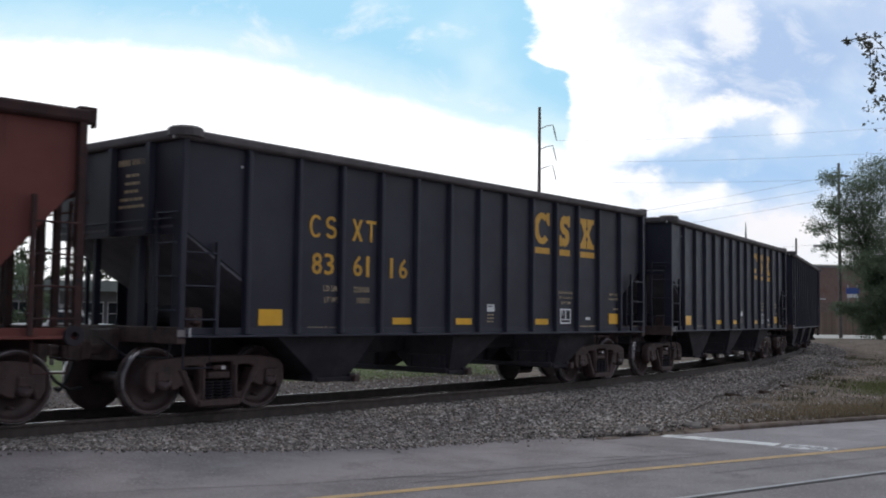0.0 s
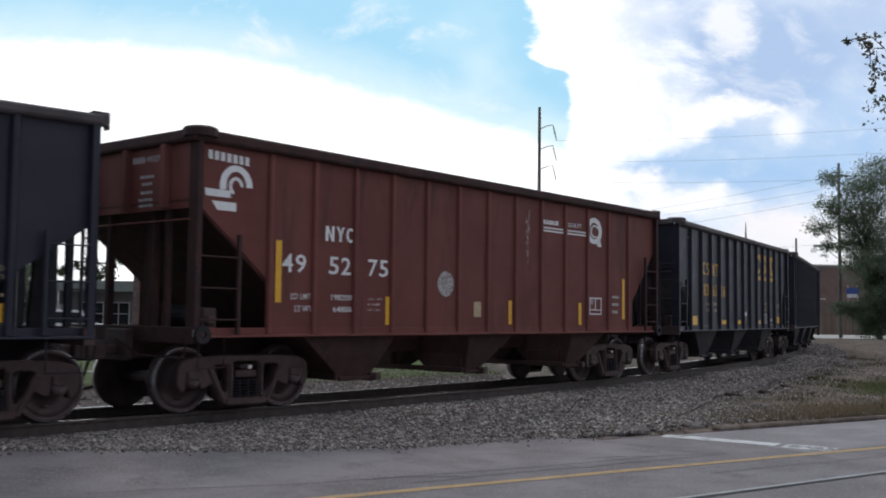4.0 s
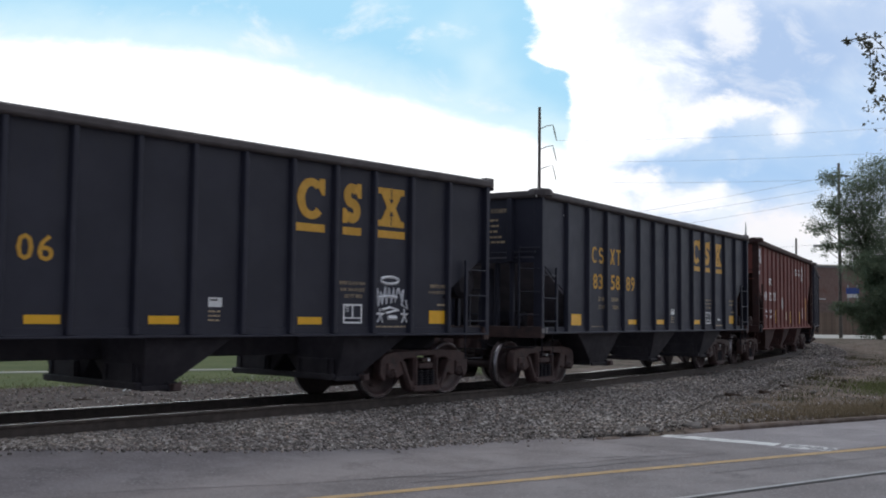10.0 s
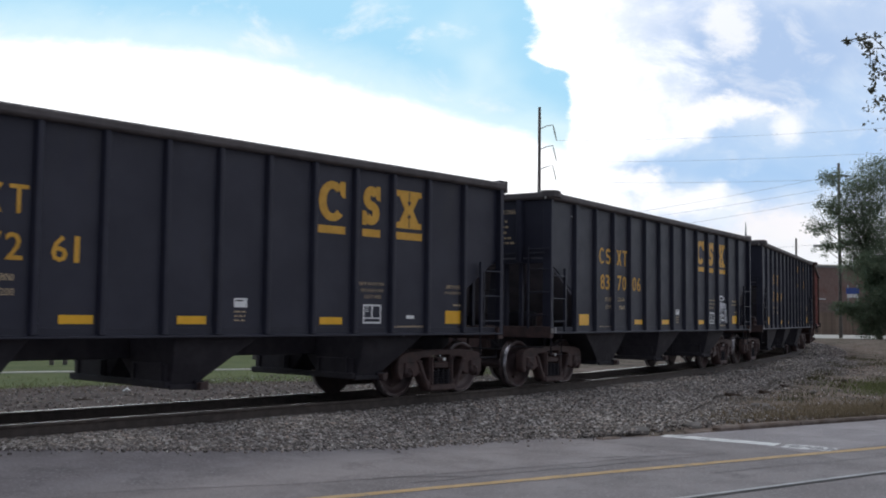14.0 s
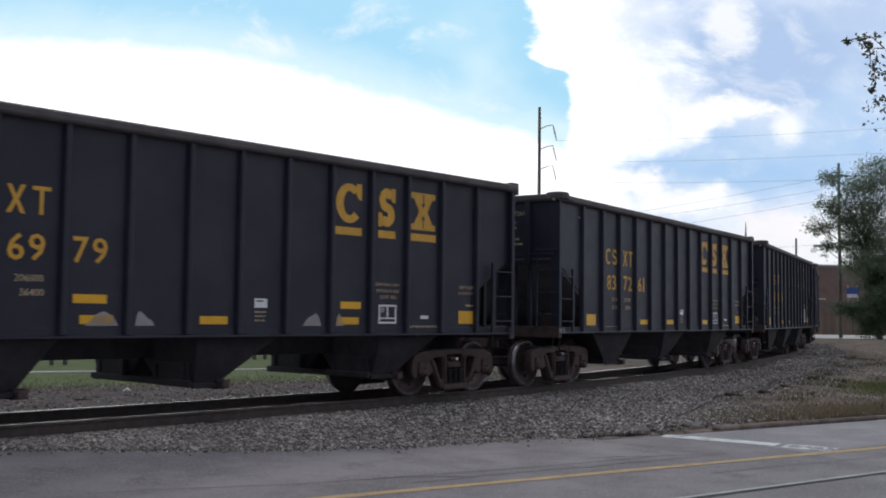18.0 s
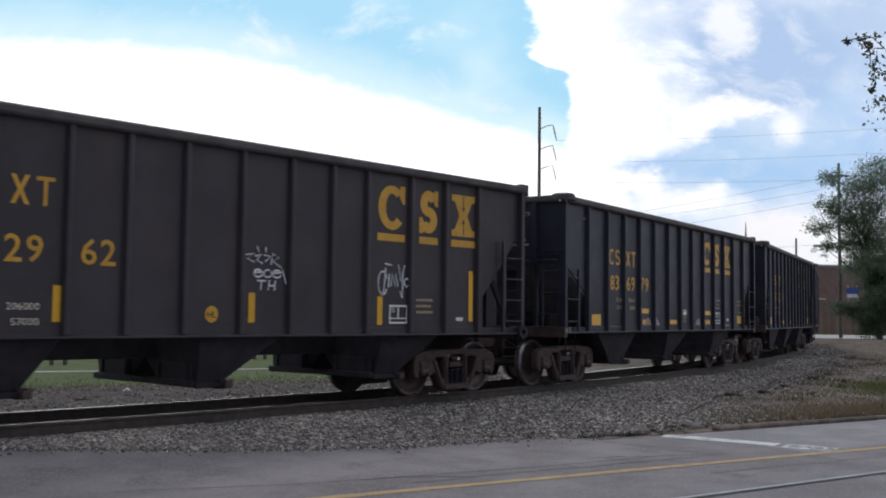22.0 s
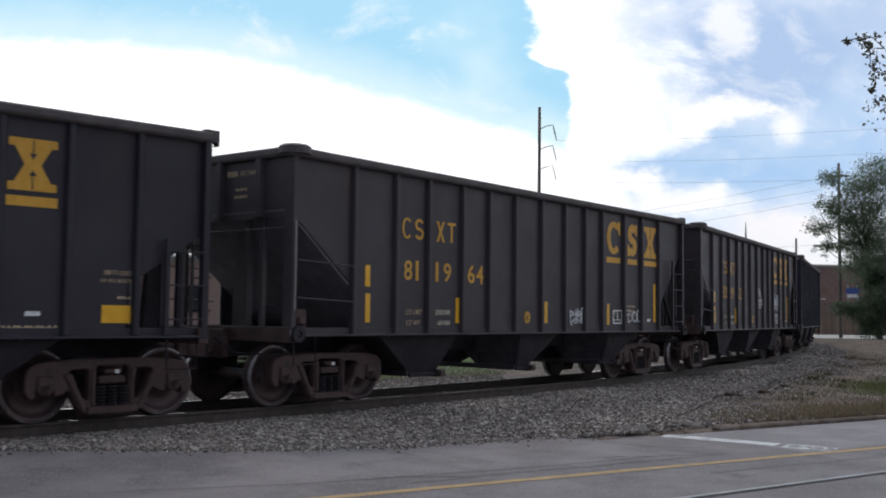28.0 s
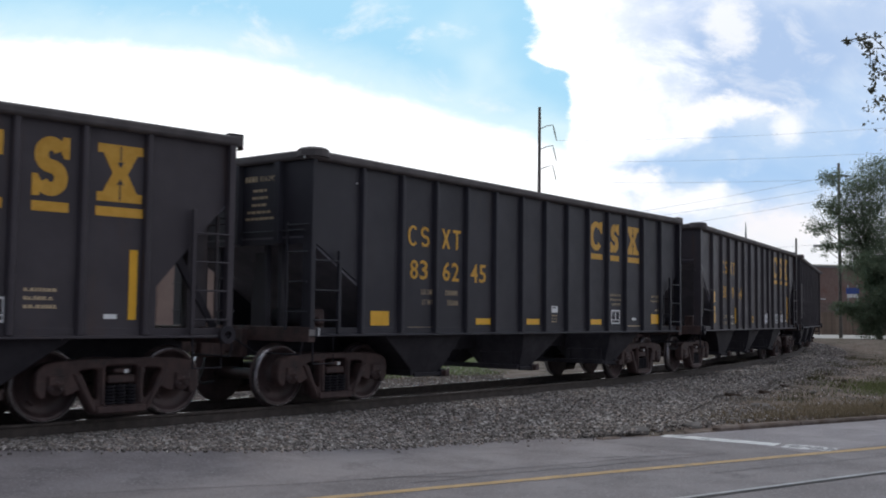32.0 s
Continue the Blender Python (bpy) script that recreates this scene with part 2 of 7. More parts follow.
M = dict(
    slate=material("slate_paint", sheen=0.32, colour=(0.0232, 0.0240, 0.0388), rough=0.50, other=(0.0350, 0.0358, 0.053), scale=0.9, bump=0.05, bump_scale=5, second=(0.032, 0.031, 0.040), second_at=(0.56, 0.80), second_scale=2.2, streak=0.18, spread=0.1),
    greyslate=material("greyed_slate_paint", sheen=0.32, colour=(0.0275, 0.0258, 0.0345), rough=0.50, other=(0.0390, 0.0365, 0.046), scale=0.9, bump=0.05, bump_scale=5, second=(0.040, 0.034, 0.036), second_at=(0.56, 0.80), second_scale=2.2, streak=0.18, spread=0.1),
    soot=material("sooty_paint", sheen=0.32, colour=(0.0490, 0.0418, 0.0495), rough=0.50, other=(0.066, 0.057, 0.065), scale=1.0, bump=0.05, bump_scale=5, second=(0.082, 0.053, 0.046), second_at=(0.54, 0.76), second_scale=2.0, streak=0.18, spread=0.1),
    oxide=material("oxide_red_paint", sheen=0.16, colour=(0.172, 0.0580, 0.0500), rough=0.62, other=(0.215, 0.077, 0.065), scale=1.0, bump=0.05, bump_scale=5, second=(0.112, 0.048, 0.041), second_at=(0.50, 0.72), second_scale=2.2, streak=0.18, spread=0.1),
    under=material("grimy_steel", sheen=0.3, colour=(0.0225, 0.0200, 0.0260), rough=0.75, other=(0.036, 0.0320, 0.0385), scale=4, bump=0.15, bump_scale=50),
    # slope sheets coloured far paler than the car, for light their recess lacks
    liftedslope=material("light_lifted_slope_sheet", sheen=0.3, colour=(0.160, 0.155, 0.182), rough=0.8, other=(0.205, 0.198, 0.225), scale=3, bump=0.1),
    # darker copy of the oxide red: underbody grime, with shade put into the colour
    redunder=material("grimy_shaded_red_paint", sheen=0.3, colour=(0.044, 0.023, 0.022), rough=0.75, other=(0.070, 0.032, 0.029), scale=3, bump=0.15, bump_scale=50, second=(0.030, 0.024, 0.026), second_scale=3),
    truck=material("rusty_cast_steel", sheen=0.35, colour=(0.064, 0.041, 0.040), rough=0.65, other=(0.102, 0.063, 0.058), scale=5, bump=0.2, bump_scale=45, second=(0.052, 0.042, 0.041), second_scale=4),
    wheel=material("wheel_steel", (0.062, 0.042, 0.043), 0.5, metal=0.2, other=(0.100, 0.066, 0.064), scale=4, bump=0.08),
    tread=material("bright_tread", (0.32, 0.30, 0.31), 0.3, metal=0.9, bump=0.03, scale=8),
    yellow=material("yellow_paint", (0.64, 0.335, 0.03), 0.55, other=(0.72, 0.39, 0.05), scale=9, bump=0.03, second=(0.40, 0.25, 0.06), second_at=(0.62, 0.8), second_scale=12),
    reflect=material("yellow_reflector", (0.82, 0.43, 0.01), 0.35, other=(0.88, 0.47, 0.02), scale=6, bump=0.02),
    ochre=material("faded_yellow_stencil", (0.45, 0.34, 0.21), 0.6, other=(0.55, 0.43, 0.28), scale=12, bump=0.0),
    cream=material("cream_stencil", (0.66, 0.60, 0.48), 0.6, other=(0.74, 0.68, 0.55), scale=12, bump=0.0),
    scuff=material("pale_scuffed_paint", (0.42, 0.33, 0.31), 0.7, other=(0.52, 0.44, 0.42), scale=9, bump=0.0, second=(0.20, 0.075, 0.06), second_at=(0.45, 0.60), second_scale=14),
    white=material("white_stencil", (0.82, 0.82, 0.82), 0.55, other=(0.88, 0.88, 0.88), scale=10, bump=0.02, second=(0.40, 0.38, 0.38), second_at=(0.6, 0.8), second_scale=9),
    chalk=material("blotchy_chalk_paint", (0.46, 0.45, 0.44), 0.7, other=(0.54, 0.53, 0.52), scale=9, bump=0.0, second=(0.16, 0.08, 0.07), second_at=(0.50, 0.58), second_scale=26),
    faint=material("faint_white_stencil", (0.42, 0.41, 0.41), 0.6, other=(0.54, 0.53, 0.53), scale=14, bump=0.0),
    chord=material("dusty_steel", (0.075, 0.065, 0.066), 0.7, other=(0.11, 0.095, 0.095), scale=3, bump=0.08),
    tag=material("silver_spray_paint", (0.80, 0.80, 0.82), 0.45, other=(0.88, 0.88, 0.90), scale=12, bump=0.0),
    patch=material("bare_primer", (0.30, 0.29, 0.28), 0.7, other=(0.36, 0.34, 0.33), scale=9, bump=0.02),
    hose=material("rubber_hose", (0.02, 0.02, 0.021), 0.7, bump=0.0),
    rail=material("rusty_rail_side", (0.058, 0.046, 0.041), 0.8, other=(0.085, 0.068, 0.060), scale=8, bump=0.2, bump_scale=60),
    railtop=material("polished_rail_head", (0.64, 0.61, 0.64), 0.16, metal=0.95, scale=6, bump=0.02),
    tie=material("creosoted_tie", sheen=0.08, colour=(0.055, 0.045, 0.040), rough=0.9, other=(0.10, 0.085, 0.075), scale=5, bump=0.4, bump_scale=25, spread=0.3),
    bed=material("ballast_bed", sheen=0.08, colour=(0.165, 0.150, 0.142), rough=0.95, other=(0.26, 0.238, 0.225), scale=9, bump=0.8, bump_scale=22, fine=(0.10, 0.092, 0.09)),
    asphalt=material("worn_asphalt", sheen=0.2, colour=(0.196, 0.176, 0.178), rough=0.85, other=(0.265, 0.241, 0.243), scale=1.1, bump=0.7, bump_scale=20, second=(0.155, 0.140, 0.143), second_at=(0.50, 0.74), second_scale=1.3, fine=(0.32, 0.297, 0.30)),
    lane=material("pale_worn_asphalt", sheen=0.2, colour=(0.222, 0.203, 0.210), rough=0.85, other=(0.295, 0.271, 0.280), scale=1.1, bump=0.7, bump_scale=20, second=(0.185, 0.169, 0.175), second_at=(0.50, 0.74), second_scale=1.6, fine=(0.36, 0.335, 0.343)),
    crack=material("tar_crack", (0.085, 0.080, 0.082), 0.8, bump=0.1),
    groove=material("dirty_groove", (0.045, 0.042, 0.042), 0.9, bump=0.1),
    flushrail=material("dull_steel_rail", (0.30, 0.29, 0.29), 0.5, metal=0.5, other=(0.40, 0.39, 0.39), scale=4, bump=0.05, second=(0.20, 0.17, 0.15), second_at=(0.55, 0.7), second_scale=3),
    paintflaked=material("flaked_white_road_paint", (0.50, 0.49, 0.49), 0.7, other=(0.60, 0.59, 0.59), scale=5, bump=0.2, second=(0.20, 0.19, 0.197), second_at=(0.44, 0.54), second_scale=9),
    paintline=material("worn_yellow_road_paint", (0.42, 0.27, 0.115), 0.7, other=(0.48, 0.32, 0.15), scale=5, bump=0.2, second=(0.24, 0.20, 0.16), second_at=(0.52, 0.68), second_scale=7),
    paintwhite=material("worn_white_road_paint", (0.52, 0.52, 0.52), 0.7, other=(0.64, 0.64, 0.63), scale=5, bump=0.2, second=(0.17, 0.165, 0.17), second_at=(0.53, 0.66), second_scale=6),
    kerb=material("weathered_kerb_concrete", sheen=0.08, colour=(0.128, 0.100, 0.085), rough=0.9, other=(0.195, 0.160, 0.140), scale=4, bump=0.5, bump_scale=30, second=(0.12, 0.09, 0.07), second_scale=3, spread=0.2),
    dirt=material("dry_dirt", sheen=0.08, colour=(0.142, 0.108, 0.090), rough=0.95, other=(0.215, 0.174, 0.150), scale=1.5, bump=0.9, bump_scale=14, second=(0.088, 0.073, 0.056), second_at=(0.44, 0.58), second_scale=0.6, fine=(0.225, 0.195, 0.170)),
    umber=material("dark_umber_soil", sheen=0.08, colour=(0.072, 0.055, 0.050), rough=0.95, other=(0.112, 0.089, 0.082), scale=1.6, bump=0.9, bump_scale=16, second=(0.064, 0.058, 0.038), second_at=(0.56, 0.68), second_scale=0.9, fine=(0.135, 0.112, 0.104)),
    lawn=material("mown_lawn", sheen=0.08, colour=(0.090, 0.110, 0.047), rough=0.95, other=(0.122, 0.138, 0.063), scale=0.8, bump=0.6, bump_scale=30, second=(0.15, 0.135, 0.07), second_at=(0.58, 0.74), second_scale=0.5),
    concrete=material("pale_concrete", sheen=0.08, colour=(0.42, 0.40, 0.37), rough=0.9, other=(0.50, 0.48, 0.45), scale=0.6, bump=0.3, bump_scale=30),
    pink=material("pink_stucco", (0.27, 0.19, 0.17), 0.9, other=(0.31, 0.22, 0.19), scale=1.2, bump=0.15, bump_scale=30, second=(0.29, 0.205, 0.175), second_scale=0.8),
    siding=material("grey_siding", (0.21, 0.215, 0.22), 0.8, other=(0.26, 0.265, 0.27), scale=1.0, bump=0.1),
    fascia=material("grey_green_fascia", (0.24, 0.27, 0.25), 0.7, other=(0.29, 0.32, 0.30), scale=1.0, bump=0.05),
    plate=material("dirty_steel_plate", (0.13, 0.12, 0.12), 0.6, bump=0.03),
    trim=material("white_trim_paint", (0.52, 0.52, 0.52), 0.6, bump=0.03),
    roofing=material("grey_roofing", (0.16, 0.16, 0.16), 0.9, bump=0.2),
    brickwall=material("brown_brick_wall", (0.185, 0.122, 0.108), 0.9, other=(0.22, 0.15, 0.132), scale=3, bump=0.2, second=(0.18, 0.10, 0.08), second_scale=0.5),
    wallband=material("dark_wall_band", (0.13, 0.095, 0.085), 0.9, bump=0.1),
    fence=material("weathered_fence_board", (0.16, 0.115, 0.09), 0.9, other=(0.21, 0.155, 0.12), scale=3, bump=0.2, spread=0.25),
    blue=material("blue_sign_panel", (0.03, 0.06, 0.22), 0.5, bump=0.02),
    pole=material("weathered_pole_wood", (0.11, 0.098, 0.092), 0.9, other=(0.16, 0.143, 0.135), scale=4, bump=0.3, streak=0.1),
    galv=material("galvanised_steel", (0.26, 0.27, 0.28), 0.5, metal=0.6, bump=0.02),
    cable=material("dark_cable", (0.32, 0.35, 0.40), 0.7, bump=0.0),
    bark=material("tree_bark", (0.075, 0.060, 0.048), 0.95, other=(0.11, 0.09, 0.075), scale=6, bump=0.5, bump_scale=20),
    carwhite=material("white_car_paint", (0.50, 0.50, 0.50), 0.3, bump=0.0),
    tyre=material("tyre_rubber", (0.02, 0.02, 0.02), 0.85, bump=0.05),
    debris=material("rotten_tie_wood", sheen=0.08, colour=(0.050, 0.036, 0.028), rough=0.95, other=(0.08, 0.06, 0.05), scale=5, bump=0.5, bump_scale=25),
    rubble=material("pale_rubble", sheen=0.08, colour=(0.22, 0.20, 0.185), rough=0.95, other=(0.29, 0.27, 0.25), scale=6, bump=0.5, bump_scale=25, spread=0.2),
)
M["glass"] = bpy.data.materials.new("dark_window_glass")
M["glass"].use_nodes = True
_g = M["glass"].node_tree.nodes["Principled BSDF"]
_g.inputs["Base Color"].default_value, _g.inputs["Roughness"].default_value = (0.03, 0.035, 0.04, 1), 0.08
M["stones"] = island_material("ballast_stones", (0.135, 0.121, 0.112), (0.56, 0.515, 0.480), tint=(0.46, 0.365, 0.305))
M["leafpale"] = island_material("greyish_leaves", (0.075, 0.078, 0.062), (0.18, 0.18, 0.14), 0.7, 0.35)
M["leaf"] = island_material("green_leaves", (0.095, 0.128, 0.090), (0.215, 0.260, 0.180), 0.8, 0.5)
M["leafdark"] = island_material("dark_green_leaves", (0.072, 0.098, 0.068), (0.175, 0.215, 0.142), 0.8, 0.5)
M["leafgrey"] = island_material("distant_leaves", (0.050, 0.070, 0.040), (0.10, 0.125, 0.070), 0.8, 0.2)
M["blades"] = island_material("grass_blades", (0.085, 0.115, 0.040), (0.19, 0.21, 0.09), 0.8, 0.2)
M["weeds"] = island_material("dull_weed_blades", (0.055, 0.058, 0.032), (0.15, 0.135, 0.075), 0.85, 0.25)
M["strawblades"] = island_material("straw_grass_blades", (0.155, 0.120, 0.078), (0.30, 0.240, 0.160), 0.85, 0.25)
M["dryblades"] = island_material("dry_grass_blades", (0.105, 0.083, 0.057), (0.205, 0.160, 0.112), 0.85, 0.25)

# ---------------------------------------------------------------- mesh building


class Shape:
    """Vertices and faces of one part, gathered from simple solids."""

    def __init__(self):
        self.v, self.f = [], []

    def add(self, verts, faces):
        n = len(self.v)
        self.v += [tuple(p) for p in verts]
        self.f += [tuple(n + i for i in f) for f in faces]
        return self

    def box(self, x0, x1, y0, y1, z0, z1, m=None):
        v = [Vector((x, y, z)) for z in (z0, z1) for y in (y0, y1) for x in (x0, x1)]
        if m is not None:
            v = [m @ p for p in v]
        return self.add(v, [(0, 2, 3, 1), (4, 5, 7, 6), (0, 1, 5, 4), (2, 6, 7, 3), (0, 4, 6, 2), (1, 3, 7, 5)])

    def prism(self, poly, a, b, plane="xz"):
        """A flat outline, pushed from a to b along the third axis."""
        put = {"xz": lambda p, q: (p[0], q, p[1]), "xy": lambda p, q: (p[0], p[1], q), "yz": lambda p, q: (q, p[0], p[1])}[plane]
        n = len(poly)
        v = [put(p, a) for p in poly] + [put(p, b) for p in poly]
        f = [tuple(range(n)), tuple(range(2 * n - 1, n - 1, -1))] + [(i, i + n, (i + 1) % n + n, (i + 1) % n) for i in range(n)]
        return self.add(v, f)

    def band(self, inner, outer, a, b, closed=True):
        """A flat band between two outlines in the xz plane, pushed from a to b."""
        n = len(inner)
        v = [(p[0], y, p[1]) for y in (a, b) for ring_ in (inner, outer) for p in ring_]
        f = []
        for i in range(n if closed else n - 1):
            j = (i + 1) % n
            f += [(i, j, n + j, n + i), (2 * n + i, 3 * n + i, 3 * n + j, 2 * n + j), (i, 2 * n + i, 2 * n + j, j), (n + i, n + j, 3 * n + j, 3 * n + i)]
        if not closed:
            f += [(0, n, 3 * n, 2 * n), (n - 1, 3 * n - 1, 4 * n - 1, 2 * n - 1)]
        return self.add(v, f)

    def tube(self, pts, r, n=6, taper=None):
        pts = [Vector(p) for p in pts]
        rings = []
        for i, p in enumerate(pts):
            d = (pts[min(i + 1, len(pts) - 1)] - pts[max(i - 1, 0)]).normalized()
            side = d.cross(Vector((0, 0, 1)) if abs(d.z) < 0.9 else Vector((1, 0, 0))).normalized()
            up = side.cross(d)
            rad = r if taper is None else r + (taper - r) * i / (len(pts) - 1)
            rings += [p + rad * (math.cos(6.2832 * k / n) * side + math.sin(6.2832 * k / n) * up) for k in range(n)]
        f = [(i * n + k, i * n + (k + 1) % n, (i + 1) * n + (k + 1) % n, (i + 1) * n + k) for i in range(len(pts) - 1) for k in range(n)]
        f += [tuple(range(n - 1, -1, -1)), tuple((len(pts) - 1) * n + k for k in range(n))]
        return self.add(rings, f)

    def lathe(self, profile, n=28, centre=(0, 0, 0), closed=True):
        """Profile of (y, radius) turned about the y axis."""
        c = Vector(centre)
        v = [c + Vector((r * math.cos(6.2832 * k / n), y, r * math.sin(6.2832 * k / n))) for y, r in profile for k in range(n)]
        m = len(profile)
        f = [(i * n + k, i * n + (k + 1) % n, ((i + 1) % m) * n + (k + 1) % n, ((i + 1) % m) * n + k) for i in range(m if closed else m - 1) for k in range(n)]
        return self.add(v, f)


def mesh_of(name, shape, mat, bevel=0.0, smooth=False):
    me = bpy.data.meshes.new(name)
    me.from_pydata(shape.v, [], shape.f)
    bm = bmesh.new()
    bm.from_mesh(me)
    bmesh.ops.recalc_face_normals(bm, faces=bm.faces)
    if bevel:
        bmesh.ops.bevel(bm, geom=[e for e in bm.edges if len(e.link_faces) == 2 and e.calc_face_angle(0) > 0.5], offset=bevel, segments=1, affect="EDGES", clamp_overlap=True)
    if smooth:
        for f in bm.faces:
            f.smooth = True
    bm.to_mesh(me)
    bm.free()
    me.materials.append(mat)
    return me


def part(name, shape, mat, parent=None, label="", bevel=0.0, smooth=False, at=None):
    """One mesh object under a thing or a part; shape may be a ready mesh."""
    me = shape if isinstance(shape, bpy.types.Mesh) else mesh_of(name, shape, mat, bevel, smooth)
    ob = new(name, me)
    if parent is not None:
        ob.parent = parent
    if at is not None:
        ob.matrix_basis = at
    return tagged(ob, label)


def thing(name, label, category, at=None, group="", kind=""):
    ob = new(name)
    ob.empty_display_size = 0.2
    if at is not None:
        ob.matrix_basis = at
    return tagged(ob, label, category, group, kind)


LETTERS = {}


def text_mesh(words, height, width, mat, key):
    """Words in the built-in font as a thin mesh of the given height and width, its lower left corner at the origin."""
    if (words, height, width, key) in LETTERS:
        return LETTERS[words, height, width, key]
    cu = bpy.data.curves.new("lettering", "FONT")
    cu.body, cu.resolution_u, cu.extrude, cu.offset = words, 2, 0.001, 0.012 if height > 0.2 else 0.004
    tmp = bpy.data.objects.new("lettering", cu)
    scene.collection.objects.link(tmp)
    me = bpy.data.meshes.new_from_object(tmp.evaluated_get(bpy.context.evaluated_depsgraph_get()))
    bpy.data.objects.remove(tmp)
    bpy.data.curves.remove(cu)
    co = np.empty(len(me.vertices) * 3)
    me.vertices.foreach_get("co", co)
    co = co.reshape(-1, 3)
    lo, hi = co.min(0), co.max(0)
    co[:, :2] = (co[:, :2] - lo[:2]) / (hi[:2] - lo[:2]) * (width, height)
    me.vertices.foreach_set("co", co.ravel())
    me.materials.clear()
    me.materials.append(mat)
    LETTERS[words, height, width, key] = me
    return me


def plate_mesh(name, loops, thick, edge, mat):
    """A cast plate in the xz plane, y from -thick to thick: the first outline is its rim, the others are holes; edges rounded."""
    cu = bpy.data.curves.new(name, "CURVE")
    cu.dimensions, cu.fill_mode, cu.extrude, cu.bevel_depth, cu.bevel_resolution, cu.offset = "2D", "BOTH", thick - edge, edge, 1, -edge
    for loop in loops:
        sp = cu.splines.new("POLY")
        sp.points.add(len(loop) - 1)
        for q, (x, z) in zip(sp.points, loop):
            q.co = (x, z, 0, 1)
        sp.use_cyclic_u = True
    tmp = bpy.data.objects.new(name, cu)
    scene.collection.objects.link(tmp)
    me = bpy.data.meshes.new_from_object(tmp.evaluated_get(bpy.context.evaluated_depsgraph_get()))
    bpy.data.objects.remove(tmp)
    bpy.data.curves.remove(cu)
    me.transform(Matrix.Rotation(math.pi / 2, 4, "X"))
    me.materials.clear()
    me.materials.append(mat)
    return me


def softened(loop, r):
    """Cuts each corner of an outline back by up to r, in two steps."""
    out, n = [], len(loop)
    for i in range(n):
        p, a, b = Vector(loop[i]), Vector(loop[i - 1]), Vector(loop[(i + 1) % n])
        for q, k in ((a, 1.0), (a, 0.42), (b, 0.42), (b, 1.0)):
            d = q - p
            e = min(r, d.length * 0.45) * k
            mid = p + d.normalized() * e
            if k < 0.5:
                mid = mid.lerp(p + ((a - p).normalized() + (b - p).normalized()) * e * 0.5, 0.5)
            out.append(tuple(mid))
    return out


# ---------------------------------------------------------------- the track's line
# Curvature at distances along the line; s = 0 is the stretch before the camera.
BEND_S = (-60, -26, -12, 0, 12, 25, 40, 60, 200)
BEND_K = (0, 0, 0.0115, 0.0098, 0.0118, 0.0072, 0.0067, 0.0077, 0.0077)
S0, STEP = -170.0, 0.25
_s = np.arange(S0, 230, STEP)
_k = np.interp(_s, BEND_S, BEND_K)
_i0 = int(round(-S0 / STEP))
_ph = np.concatenate([[0], np.cumsum((_k[1:] + _k[:-1]) / 2 * STEP)])
_ph += radians(48.28) - _ph[_i0]
_x = np.concatenate([[0], np.cumsum((np.cos(_ph[1:]) + np.cos(_ph[:-1])) / 2 * STEP)])
_y = np.concatenate([[0], np.cumsum((np.sin(_ph[1:]) + np.sin(_ph[:-1])) / 2 * STEP)])
_x += -3.424 - _x[_i0]
_y += 15.602 - _y[_i0]
_ease = np.clip((_s + 8) / 16, 0, 1)
_ease = 0.08 * _ease * _ease * (3 - 2 * _ease)      # the far part lies a hand's width nearer to the road
_x, _y = _x + np.sin(_ph) * _ease, _y - np.cos(_ph) * _ease


def track(s, off=0.0, z=0.0):
    """Point of the line at s, off metres to its right-hand (camera) side."""
    px, py, ph = (float(np.interp(s, _s, q)) for q in (_x, _y, _ph))
    return Vector((px + math.sin(ph) * off, py - math.cos(ph) * off, z))


def heading(s):
    return float(np.interp(s, _s, _ph))


# Speed of the train at times, and the way gone.
SPEED_T = (0, 3.5, 9, 14.5, 20, 25.5, 32)
SPEED_V = (3.641, 3.533, 3.578, 3.548, 3.489, 3.563, 3.478)
_t = np.arange(0, 32.001, 0.02)
_v = np.interp(_t, SPEED_T, SPEED_V)
_d = np.concatenate([[0], np.cumsum((_v[1:] + _v[:-1]) / 2 * 0.02)])


def gone(t):
    return float(np.interp(t, _t, _d))


PIVOT = 5.13                     # half the distance between the trucks

# ---------------------------------------------------------------- ground, road, track
ROAD_Z = -0.30
RD = Vector((math.cos(radians(32.5)), math.sin(radians(32.5)), 0))      # the road's direction
RN = Vector((-RD.y, RD.x, 0))
KERB0 = Vector((2.99, 14.65, 0))


EDGE_S = (-150, -20, -6, -4, -2.5, -1.25, 0, 1.75, 3.2, 6, 10, 16, 24, 60)
EDGE_OFF = (1.75, 1.75, 1.80, 1.97, 2.85, 3.29, 3.74, 4.25, 5.2, 4.6, 3.5, 3.0, 2.8, 2.7)
EDGE_Z = (-0.08, -0.08, -0.10, -0.12, -0.18, -0.25, -0.29, -0.30, -0.22, -0.19, -0.19, -0.20, -0.22, -0.25)


def foot_of(s):
    """Width of the ballast on the road side, from the centre of the track."""
    return float(np.interp(s, EDGE_S, EDGE_OFF))


def foot_z(s):
    return float(np.interp(s, EDGE_S, EDGE_Z))


def verge_height(x, y):
    """The dirt verge lies a kerb's height over the road and dips again behind the track."""
    side = (Vector((x, y, 0)) - KERB0).dot(RN)
    return -0.36 + 0.13 * max(0.0, min(1.0, (side + 0.0) / 0.35)) * max(0.0, min(1.0, (x - 1.0) / 2.5)) + 0.03 * noise.noise(Vector((x * 0.35, y * 0.35, 0)))


